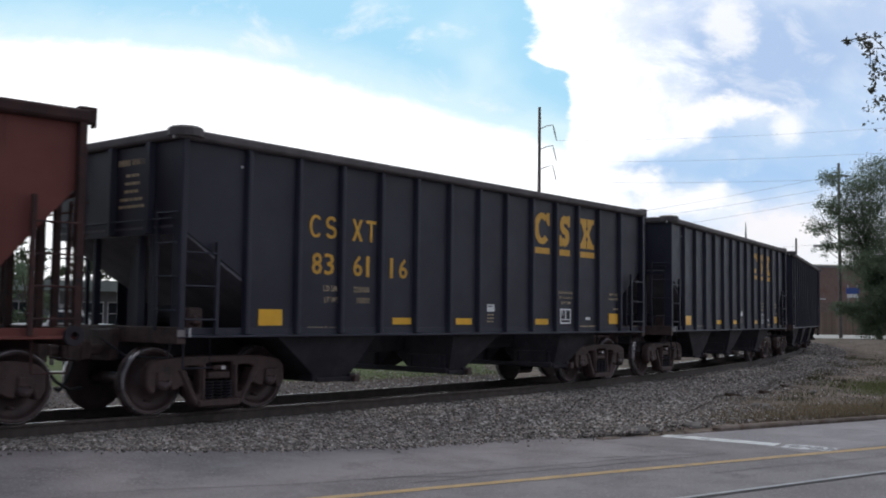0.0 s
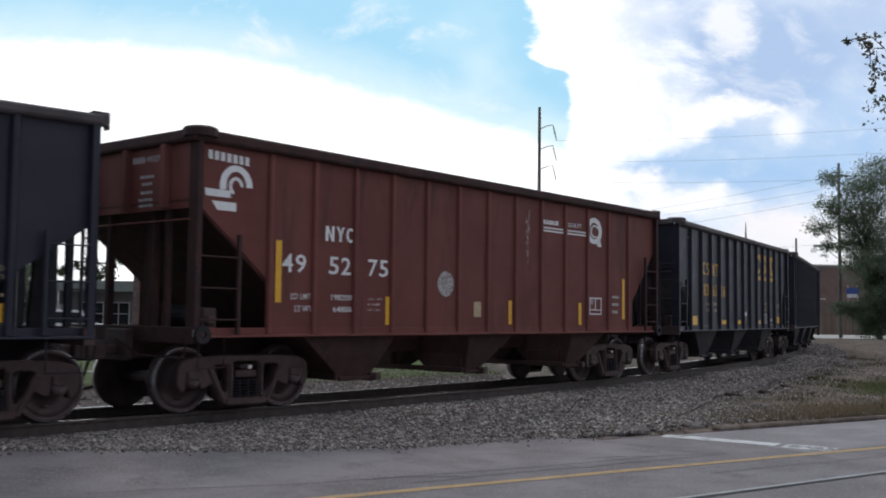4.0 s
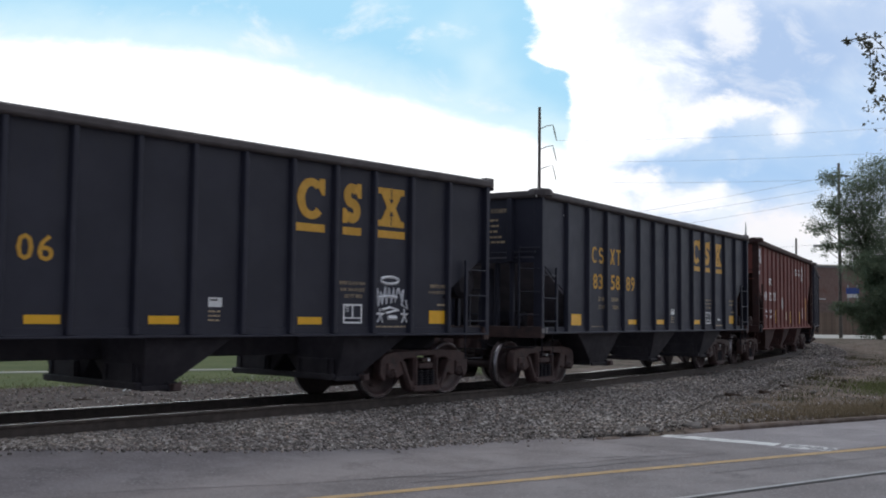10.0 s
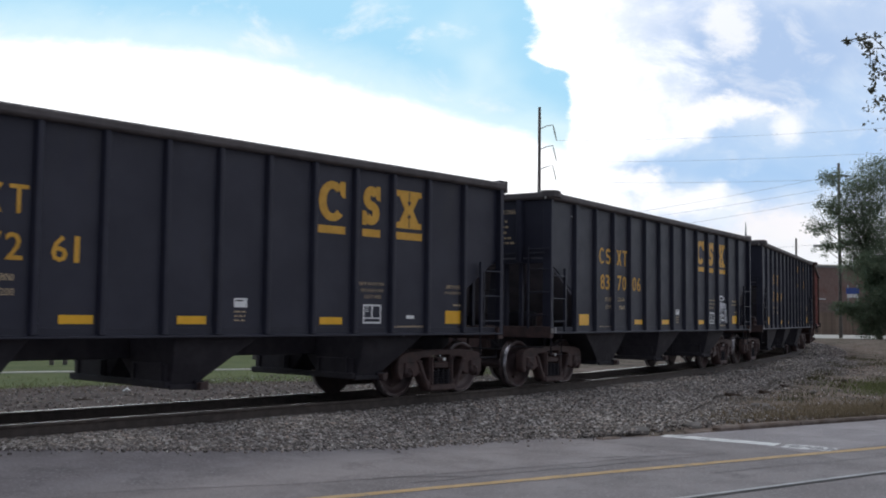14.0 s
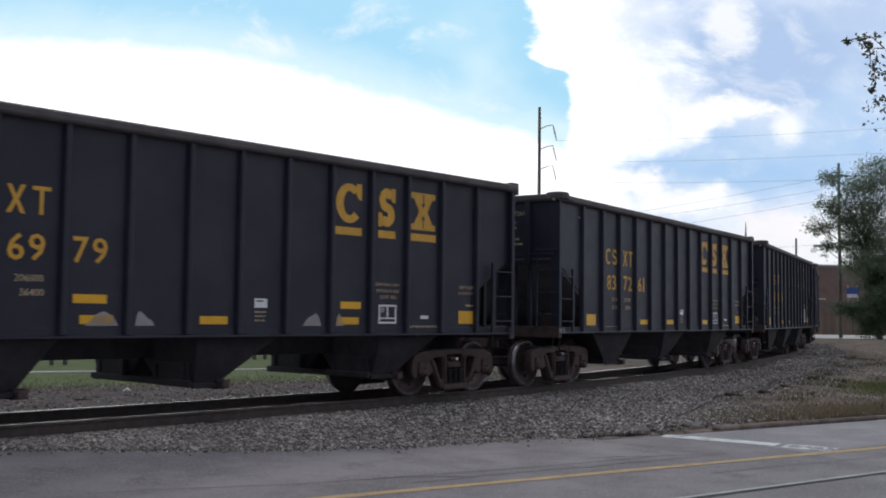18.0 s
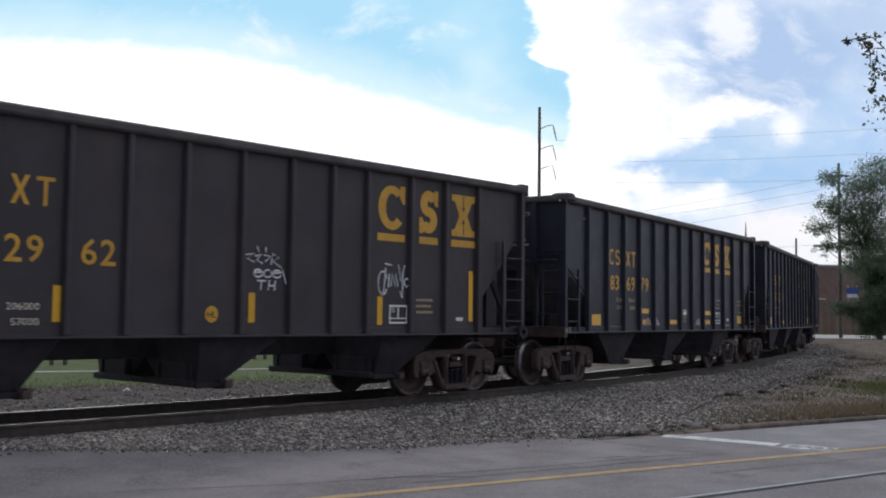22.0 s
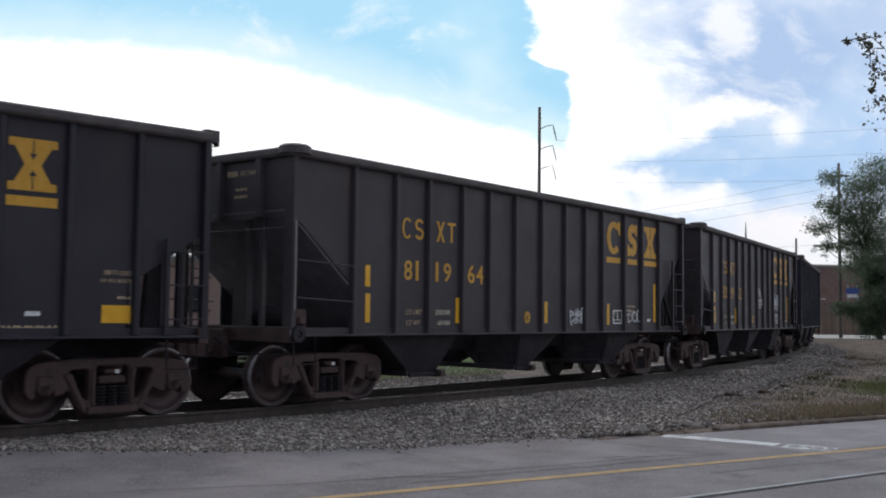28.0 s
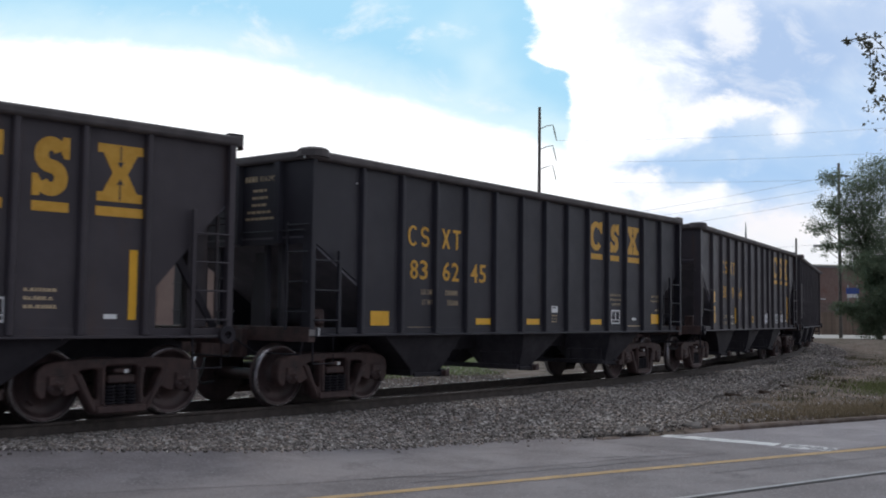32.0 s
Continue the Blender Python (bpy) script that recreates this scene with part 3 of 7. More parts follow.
def axis_steps(fine0, fine1, step, far):
    a = list(np.arange(fine0, fine1 + 0.01, step))
    g = step
    while a[-1] + g < far:
        g *= 1.35
        a.append(a[-1] + g)
    g = step
    while a[0] - g > -far:
        g *= 1.35
        a.insert(0, a[0] - g)
    return a


def build_ground():
    xs, ys = axis_steps(-14, 34, 0.5, 3000), axis_steps(2, 46, 0.5, 3000)
    v = [(x, y, verge_height(x, y) if -20 < x < 70 and 0 < y < 90 else -0.36) for y in ys for x in xs]
    n = len(xs)
    f = [(j * n + i, j * n + i + 1, (j + 1) * n + i + 1, (j + 1) * n + i) for j in range(len(ys) - 1) for i in range(n - 1)]
    ob = part("ground", Shape().add(v, f), M["dirt"], smooth=True)
    tagged(ob, "dry brown dirt ground with grey gravel and sparse grass", "ground", kind="structure")


def build_road():
    edge = [KERB0 + RD * 300, KERB0]
    edge += [track(s, foot_of(s) - 0.1) for s in (2.5, 1.75)] + [track(s, 3.9) for s in (0, -1.5)] + [track(s, 3.2) for s in (-2.5, -4)]
    edge += [track(s, 2.6) for s in (-7, -10, -14, -20, -30, -60, -120)]
    back = [e - RN * 26 for e in (KERB0 - RD * 190, KERB0 + RD * 300)]
    poly = [(p.x, p.y) for p in edge + back]
    bm = bmesh.new()
    top = bm.faces.new([bm.verts.new((x, y, ROAD_Z)) for x, y in poly])
    bmesh.ops.triangulate(bm, faces=[top])
    bmesh.ops.recalc_face_normals(bm, faces=bm.faces)
    me = bpy.data.meshes.new("road")
    bm.to_mesh(me)
    bm.free()
    me.materials.append(M["asphalt"])
    road = new("road", me)
    tagged(road, "worn grey asphalt road with patched and cracked surface", "road", kind="structure")

    # towards the level crossing the asphalt climbs to the height of the track
    ss = [2.2 - 0.4 * k for k in range(60)] + [-24, -30, -45, -80, -120]
    v = []
    for s in ss:
        w, z0 = foot_of(s) - 0.06, foot_z(s)
        for q in (0.0, 0.15, 0.35, 0.6, 0.85, 1.0):
            e = 0.5 - 0.5 * math.cos(math.pi * q)
            v.append(track(s, w + 2.3 * q, z0 + (ROAD_Z + 0.003 - z0) * e + 0.006 * noise.noise(Vector((s, q * 5, 0)))* (1 - q)))
    f = [(i * 6 + k, i * 6 + k + 1, (i + 1) * 6 + k + 1, (i + 1) * 6 + k) for i in range(len(ss) - 1) for k in range(5)]
    part("crossing_apron", Shape().add(v, f), M["asphalt"], road, "asphalt rising towards the level crossing", smooth=True)

    def strip(name, a, b, width, mat, label, z=0.004, wobble=0.0):
        a, b = Vector(a), Vector(b)
        d = (b - a).normalized()
        nrm = Vector((-d.y, d.x, 0))
        n = max(2, int((b - a).length / 0.25))
        v, rnd = [], random.Random(5)
        for i in range(n + 1):
            p = a.lerp(b, i / n)
            w0, w1 = (width / 2 * (1 + wobble * rnd.uniform(-1, 1)) for _ in range(2))
            v += [p + nrm * w0, p - nrm * w1]
        f = [(2 * i, 2 * i + 1, 2 * i + 3, 2 * i + 2) for i in range(n)]
        sh = Shape().add([(q.x, q.y, ROAD_Z + z) for q in v], f)
        return part(name, sh, mat, road, label)

    lane0 = KERB0 - RN * 1.13
    strip("worn_lane", lane0 + RD * 0.6, lane0 + RD * 130, 2.16, M["lane"], "paler worn asphalt of the lane along the kerb", 0.002, 0.02)
    y0 = Vector((-0.94, 9.57, 0))
    yd = (Vector((5.97, 13.75, 0)) - y0).normalized()
    strip("centre_line", y0 - yd * 40, y0 + yd * 120, 0.145, M["paintline"], "worn yellow painted centre line", wobble=0.12)
    strip("stop_line", (3.22, 14.81, 0), (4.55, 13.86, 0), 0.33, M["paintwhite"], "worn white painted stop line", wobble=0.1)
    strip("stop_line", (4.62, 13.80, 0), (5.16, 13.40, 0), 0.38, M["paintflaked"], "flaked end of a white stop line", wobble=0.25)
    # a rail of an old street track, set flush in the asphalt
    r0, r1 = Vector((2.30, 9.72, 0)), Vector((5.02, 11.56, 0))
    rd = (r1 - r0).normalized()
    strip("flush_rail_head", r0 - rd * 45, r0 + rd * 110, 0.065, M["flushrail"], "dull steel rail set flush in the asphalt", 0.007)
    strip("flangeway", r0 - rd * 45 + rd.cross(Vector((0, 0, 1))) * 0.075, r0 + rd * 110 + rd.cross(Vector((0, 0, 1))) * 0.075, 0.05, M["groove"], "dark flangeway groove beside the rail", 0.004)
    # cracks and tar seams
    rnd = random.Random(11)
    for (ax, ay), (bx, by), w in (((-0.3, 10.4), (3.6, 12.9), 0.022), ((0.2, 12.9), (1.5, 11.7), 0.018), ((-3.5, 9.8), (0.3, 10.9), 0.016), ((1.1, 12.2), (2.6, 12.6), 0.03), ((3.0, 11.3), (8.5, 14.6), 0.015), ((-6.2, 12.3), (-4.5, 12.75), 0.03)):
        pts, n = [], 14
        for i in range(n + 1):
            t = i / n
            pts.append(Vector((ax + (bx - ax) * t + rnd.uniform(-1, 1) * 0.05, ay + (by - ay) * t + rnd.uniform(-1, 1) * 0.05, 0)))
        v = []
        for i, p in enumerate(pts):
            d = (pts[min(i + 1, n)] - pts[max(i - 1, 0)]).normalized()
            nn, ww = Vector((-d.y, d.x, 0)), w * rnd.uniform(0.2, 1.0)
            v += [p + nn * ww, p - nn * ww]
        part("crack", Shape().add([(q.x, q.y, ROAD_Z + 0.003) for q in v], [(2 * i, 2 * i + 1, 2 * i + 3, 2 * i + 2) for i in range(n)]), M["crack"], road, "dark tar-filled crack in the asphalt")


def build_kerb():
    kerb = thing("kerb", "weathered low concrete kerb, broken at its end, along the road", "kerb", kind="structure")
    rnd = random.Random(3)
    x = -0.9
    while x < 62:
        length = rnd.uniform(1.3, 2.2) if x > 1.2 else rnd.uniform(0.35, 0.6)
        worn = 0.0 if x > 1.2 else 0.045
        a = KERB0 + RD * x + RN * 0.09
        sh = Shape().box(0, length - 0.015, -0.09, 0.09, -0.16, 0.062 - worn * 0.8 + rnd.uniform(-0.03, 0.012))
        m = Matrix.Translation((a.x, a.y, ROAD_Z)) @ Matrix.Rotation(math.atan2(RD.y, RD.x) + rnd.uniform(-0.02, 0.02), 4, "Z")
        part("kerb_stone", sh, M["kerb"], kerb, bevel=0.025, at=m)
        x += length + (0.0 if x > 1.2 else rnd.uniform(0.02, 0.2))
    for px, py, ln, turn in ((2.85, 14.85, 0.40, 0.5), (3.85, 15.60, 0.30, 0.6), (6.0, 19.2, 0.40, 0.4), (4.7, 16.35, 0.28, 0.2)):
        sh = Shape().box(-ln / 2, ln / 2, -0.07, 0.07, -0.1, 0.03)
        ob = part("rubble", mesh_of("rubble", sh, M["rubble"], 0.04), None, at=pose(px, py, -0.215, 6, 4, math.degrees(turn)))
        tagged(ob, "pale broken concrete lump lying in the gravel", "rubble", "rubble by the kerb")


RAIL_PROFILE = ((-0.070, -0.172), (0.070, -0.172), (0.070, -0.160), (0.012, -0.145), (0.010, -0.045), (0.036, -0.036), (0.037, -0.008), (0.030, 0.0), (-0.030, 0.0), (-0.037, -0.008), (-0.036, -0.036), (-0.010, -0.045), (-0.012, -0.145), (-0.070, -0.160))


def build_track():
    tr = thing("railway_track", "curved railway track with rusty rails on ballast", "railway track", kind="structure")
    n = len(RAIL_PROFILE)
    ss = list(np.arange(-150, 190, 1.5))
    for side in (-0.7525, 0.7525):
        v = [track(s, side - dx, z - 0.001) for s in ss for dx, z in RAIL_PROFILE]
        f = [(i * n + k, i * n + (k + 1) % n, (i + 1) * n + (k + 1) % n, (i + 1) * n + k) for i in range(len(ss) - 1) for k in range(n)]
        r = part("rail", Shape().add(v, f), M["rail"], tr)
        v = [track(s, side + o, 0.001) for s in ss for o in ((-0.029, 0.029) if side < 0 else (-0.012, 0.012))]
        part("running_surface", Shape().add(v, [(2 * i, 2 * i + 1, 2 * i + 3, 2 * i + 2) for i in range(len(ss) - 1)]), M["railtop"], r, "polished bright top of the rail")
    tie = mesh_of("tie", Shape().box(-0.115, 0.115, -1.3, 1.3, -0.18, 0.0), M["tie"], 0.012)
    plate = mesh_of("tie_plate", Shape().box(-0.09, 0.09, -0.18, 0.18, 0.0, 0.02), M["rail"], 0.004)
    rnd = random.Random(9)
    for s in np.arange(-22, 72, 0.54):
        c = track(s)
        t = part("tie", tie, None, tr, at=Matrix.Translation((c.x, c.y, -0.174 - rnd.uniform(0, 0.01))) @ Matrix.Rotation(heading(s) + rnd.uniform(-0.02, 0.02), 4, "Z"))
        if s < 32:
            for y in (-0.7525, 0.7525):
                part("tie_plate", plate, None, t, at=Matrix.Translation((0, y, -0.016)))


def build_ballast():
    """The bed as a swept bank, and loose stones upon it."""
    ss = list(np.arange(-150, 190, 1.5))
    rows = []
    for s in ss:
        w = foot_of(s)
        zf = foot_z(s)
        zm = -0.175 + (zf + 0.175) * 0.42
        for o, z in ((-3.6, -0.40), (-2.5, -0.30), (-1.6, -0.185), (-0.6, -0.205), (0.6, -0.205), (1.4, -0.185), (1.4 + (w - 1.4) * 0.45, zm - 0.02), (w - 0.1, zf - 0.02), (w + 0.25, zf - 0.14)):
            rows.append(track(s, o, z + 0.012 * noise.noise(Vector((s * 0.9, o * 2, 3)))))
    n = 9
    f = [(i * n + k, i * n + k + 1, (i + 1) * n + k + 1, (i + 1) * n + k) for i in range(len(ss) - 1) for k in range(n - 1)]
    bed = part("ballast_bed", Shape().add(rows, f), M["bed"], smooth=True)
    tagged(bed, "grey crushed-stone ballast bed sloping to the road", "ballast", kind="structure")
    rng = np.random.default_rng(4)
    cube = np.array([(x, y, z) for z in (-1, 1) for y in (-1, 1) for x in (-1, 1)], float)
    quads = np.array([(0, 2, 3, 1), (4, 5, 7, 6), (0, 1, 5, 4), (2, 6, 7, 3), (0, 4, 6, 2), (1, 3, 7, 5)])
    pts, sizes = [], []
    for count, s0, s1, near, r0, r1 in ((38000, -7, 1.5, "slope", 0.008, 0.025), (35000, 1.5, 14, "slope", 0.009, 0.028), (15000, 14, 34, "slope", 0.013, 0.032), (5000, 34, 62, "slope", 0.016, 0.036), (9000, -10, 40, "behind", 0.012, 0.03), (9000, -14, 30, "beyond", 0.008, 0.026), (1500, -6, 3.2, "spill", 0.006, 0.016), (8000, 3.0, 8.5, "verge", 0.006, 0.019), (8500, 2.2, 30, "fringe", 0.007, 0.024), (4200, 6.0, 36, "verge_far", 0.006, 0.018)):
        s = rng.uniform(s0, s1, count)
        w = np.interp(s, EDGE_S, EDGE_OFF)
        zf = np.interp(s, EDGE_S, EDGE_Z)
        if near.startswith("verge"):
            off = w + rng.uniform(0, 1, count) ** 1.3 * (3.2 if near == "verge" else 7.0)
        if near == "fringe":
            off = w - 0.25 + rng.gamma(1.5, 0.34, count) * (1 + 0.5 * np.sin(s * 1.9) * np.sin(s * 0.7 + 1))
        if near.startswith("verge") or near == "fringe":
            x, y, ph = (np.interp(s, _s, a) for a in (_x, _y, _ph))
            z = np.array([verge_height(a, b) + 0.004 for a, b in zip(x + np.sin(ph) * off, y - np.cos(ph) * off)])
            off = np.where((x + np.sin(ph) * off - KERB0.x) * RN.x + (y - np.cos(ph) * off - KERB0.y) * RN.y > 0.25, off, w - 0.3)
        elif near == "spill":
            off = w + rng.exponential(0.10, count)
            z = zf + 0.006
        elif near == "slope":
            off = 0.85 + (w - 0.80) * rng.uniform(0, 1, count)
            q = np.clip((off - 1.4) / (w - 1.4), 0, 1)
            z = np.where(q < 0.45, -0.172 + (zf + 0.175) * 0.42 * q / 0.45, -0.172 + (zf + 0.175) * (0.42 + 0.58 * (q - 0.45) / 0.55))
        elif near == "beyond":
            off = -3.5 - rng.uniform(0, 1, count) ** 1.5 * 5.5
            z = np.full(count, -0.325)
        else:
            off = -rng.uniform(0.85, 3.6, count)
            z = np.interp(-off, (0.8, 1.6, 2.5, 3.6), (-0.19, -0.175, -0.29, -0.37))
        x, y, ph = (np.interp(s, _s, a) for a in (_x, _y, _ph))
        pts.append(np.stack([x + np.sin(ph) * off, y - np.cos(ph) * off, z], 1))
        sizes.append(rng.uniform(r0, r1, count))
    c, r = np.concatenate(pts), np.concatenate(sizes)
    m = len(c)
    v = cube[None] * rng.uniform(0.55, 1.25, (m, 1, 3)) + rng.uniform(-0.38, 0.38, (m, 8, 3))
    a, b = rng.uniform(0, 6.283, m), rng.uniform(-0.9, 0.9, m)
    ca, sa, cb, sb = np.cos(a)[:, None], np.sin(a)[:, None], np.cos(b)[:, None], np.sin(b)[:, None]
    x, y, z = v[..., 0], v[..., 1], v[..., 2]
    y, z = y * cb - z * sb, y * sb + z * cb
    x, y = x * ca - y * sa, x * sa + y * ca
    v = np.stack([x, y, z * 0.85], 2) * r[:, None, None] + c[:, None, :]
    me = bpy.data.meshes.new("ballast_stones")
    me.from_pydata(v.reshape(-1, 3), [], (quads[None] + 8 * np.arange(m)[:, None, None]).reshape(-1, 4))
    me.materials.append(M["stones"])
    tagged(new("ballast_stones", me), "loose grey crushed stones of the track ballast", "ballast", kind="stuff")


build_ground()
build_road()
build_kerb()
build_track()
build_ballast()

# ---------------------------------------------------------------- hopper cars
WHEEL_R = 0.457
AXLE = 0.889


def truck_meshes():
    t = {}
    t["bolster"] = mesh_of("truck", Shape().box(-0.19, 0.19, -1.09, 1.09, 0.47, 0.58).box(-0.12, 0.12, -1.10, 1.10, 0.60, 0.66).box(-0.23, 0.23, -0.5, 0.5, 0.56, 0.78), M["truck"], 0.02)
    # one cast side frame: arched top, pedestal jaws over the journals, sloping members down to the spring seat
    right = [(0.45, 0.795), (0.85, 0.775), (1.05, 0.735), (1.14, 0.65), (1.15, 0.42), (1.08, 0.31), (1.01, 0.31), (0.995, 0.47), (0.785, 0.47), (0.77, 0.33), (0.66, 0.36), (0.58, 0.41), (0.42, 0.13), (0.34, 0.085)]
    rim = right + [(-x, z) for x, z in reversed(right)]
    window_r = [(0.32, 0.665), (0.57, 0.655), (0.60, 0.57), (0.52, 0.45), (0.36, 0.27), (0.32, 0.28)]
    holes = [softened(window_r, 0.06), softened([(-x, z) for x, z in reversed(window_r)], 0.06), softened([(-0.22, 0.205), (0.22, 0.205), (0.22, 0.70), (-0.22, 0.70)], 0.04)]
    frame_plate = plate_mesh("side_frame", [softened(rim, 0.05)] + holes, 0.085, 0.022, M["truck"])
    sh = Shape().box(-0.35, 0.35, -0.13, 0.13, 0.09, 0.19)
    for q in (-1, 1):
        sh.box(q * 0.235, q * 0.30, -0.115, 0.115, 0.20, 0.68).box(q * 0.78, q * 1.0, -0.125, 0.125, 0.47, 0.60)
        sh.prism([(q * 0.56, 0.62), (q * 0.68, 0.62), (q * 0.40, 0.12), (q * 0.33, 0.12)], -0.115, 0.115)
    bm = bmesh.new()
    bm.from_mesh(frame_plate)
    bm.from_mesh(mesh_of("side_frame", sh, M["truck"], 0.02))
    bm.to_mesh(frame_plate)
    bm.free()
    t["side_frame"] = frame_plate
    sh = Shape()
    for cy in (-0.055, 0.055):
        turns = [(0.06 * math.cos(q), cy + 0.06 * math.sin(q), 0.19 + 0.042 * q / 6.2832) for q in np.arange(0, 6.2832 * 6, 0.785)]
        sh.tube(turns, 0.015, 5)
    t["spring"] = mesh_of("spring", sh, M["under"], 0, True)
    sh = Shape()
    for s in (-1, 1):
        prof = [(0.677, 0.13), (0.677, 0.40), (0.680, 0.478), (0.695, 0.485), (0.711, 0.478), (0.722, 0.458), (0.815, 0.452), (0.817, 0.40), (0.790, 0.385), (0.735, 0.33), (0.755, 0.17), (0.825, 0.145), (0.825, 0.10), (0.677, 0.10)]
        sh.lathe([(s * a, b) for a, b in prof], 36)
        sh.lathe([(s * 0.9, 0.0), (s * 0.9, 0.115), (s * 1.09, 0.115), (s * 1.115, 0.09), (s * 1.115, 0.0)], 14)
        for q in (0.3, 2.39, 4.49):
            sh.box(-0.016, 0.016, s * 1.10, s * 1.13, -0.016, 0.016, Matrix.Translation((0.06 * math.cos(q), 0, 0.06 * math.sin(q))))
        # worn patches on the plate, by which the turning shows
        for q in (0.9, 3.3):
            sh.box(-0.05, 0.05, s * 0.758, s * 0.772, -0.02, 0.02, Matrix.Rotation(q, 4, "Y") @ Matrix.Translation((0, 0, 0.26)))
    sh.lathe([(-0.95, 0.0), (-0.95, 0.075), (-0.68, 0.085), (0.68, 0.085), (0.95, 0.075), (0.95, 0.0)], 14)
    t["wheelset"] = mesh_of("wheelset", sh, M["wheel"], 0, False)
    for p in t["wheelset"].polygons:
        p.use_smooth = len(p.vertices) == 4 and p.area > 0.0004
    sh = Shape()
    for s in (-1, 1):
        sh.lathe([(s * 0.722, 0.4595), (s * 0.80, 0.4545), (s * 0.80, 0.4535), (s * 0.722, 0.4585)], 36)
        sh.lathe([(s * 0.812, 0.4545), (s * 0.8195, 0.441), (s * 0.8195, 0.438), (s * 0.8175, 0.438), (s * 0.8175, 0.441), (s * 0.807, 0.4535)], 36)
    # the polished treads and rims belong to the same mesh, in a second material
    bm = bmesh.new()
    bm.from_mesh(t["wheelset"])
    n = len(bm.faces)
    bm.from_mesh(mesh_of("tread", sh, M["tread"]))
    for i, f in enumerate(bm.faces):
        if i >= n:
            f.material_index = 1
            f.smooth = True
    bm.to_mesh(t["wheelset"])
    bm.free()
    t["wheelset"].materials.append(M["tread"])
    sh = Shape().tube([(-0.42, 0, 0.40), (0.42, 0, 0.40)], 0.02).box(-0.47, -0.40, -0.78, 0.78, 0.36, 0.44).box(0.40, 0.47, -0.78, 0.78, 0.36, 0.44)
    t["label"] = mesh_of("bolster_label", Shape().box(0.02, 0.08, -0.003, 0.003, 0.60, 0.65), M["white"])
    t["brake_beam"] = mesh_of("brake_beam", sh, M["under"], 0.008)
    return t


TRUCK = truck_meshes()


def add_truck(car, x):
    tk = part("truck", TRUCK["bolster"], None, car, "rusty cast-steel truck with coil springs", at=Matrix.Translation((x, 0, 0)))
    for y in (-1.0, 1.0):
        part("side_frame", TRUCK["side_frame"], None, tk, at=Matrix.Translation((0, y, 0)))
        for x1 in (-0.15, 0.0, 0.15):
            part("spring", TRUCK["spring"], None, tk, at=Matrix.Translation((x1, y, 0)))
        part("bolster_label", TRUCK["label"], None, tk, "small white label", at=Matrix.Translation((0, math.copysign(1.102, y), 0)))
    part("brake_beam", TRUCK["brake_beam"], None, tk)
    for a in (-AXLE, AXLE):
        part("wheelset", TRUCK["wheelset"], None, tk, "worn steel wheels on a turning axle", at=Matrix.Translation((a, 0, WHEEL_R)))
    return tk


SWAP = Matrix(((0, 1, 0, 0), (1, 0, 0, 0), (0, 0, 1, 0), (0, 0, 0, 1)))      # trades x for y


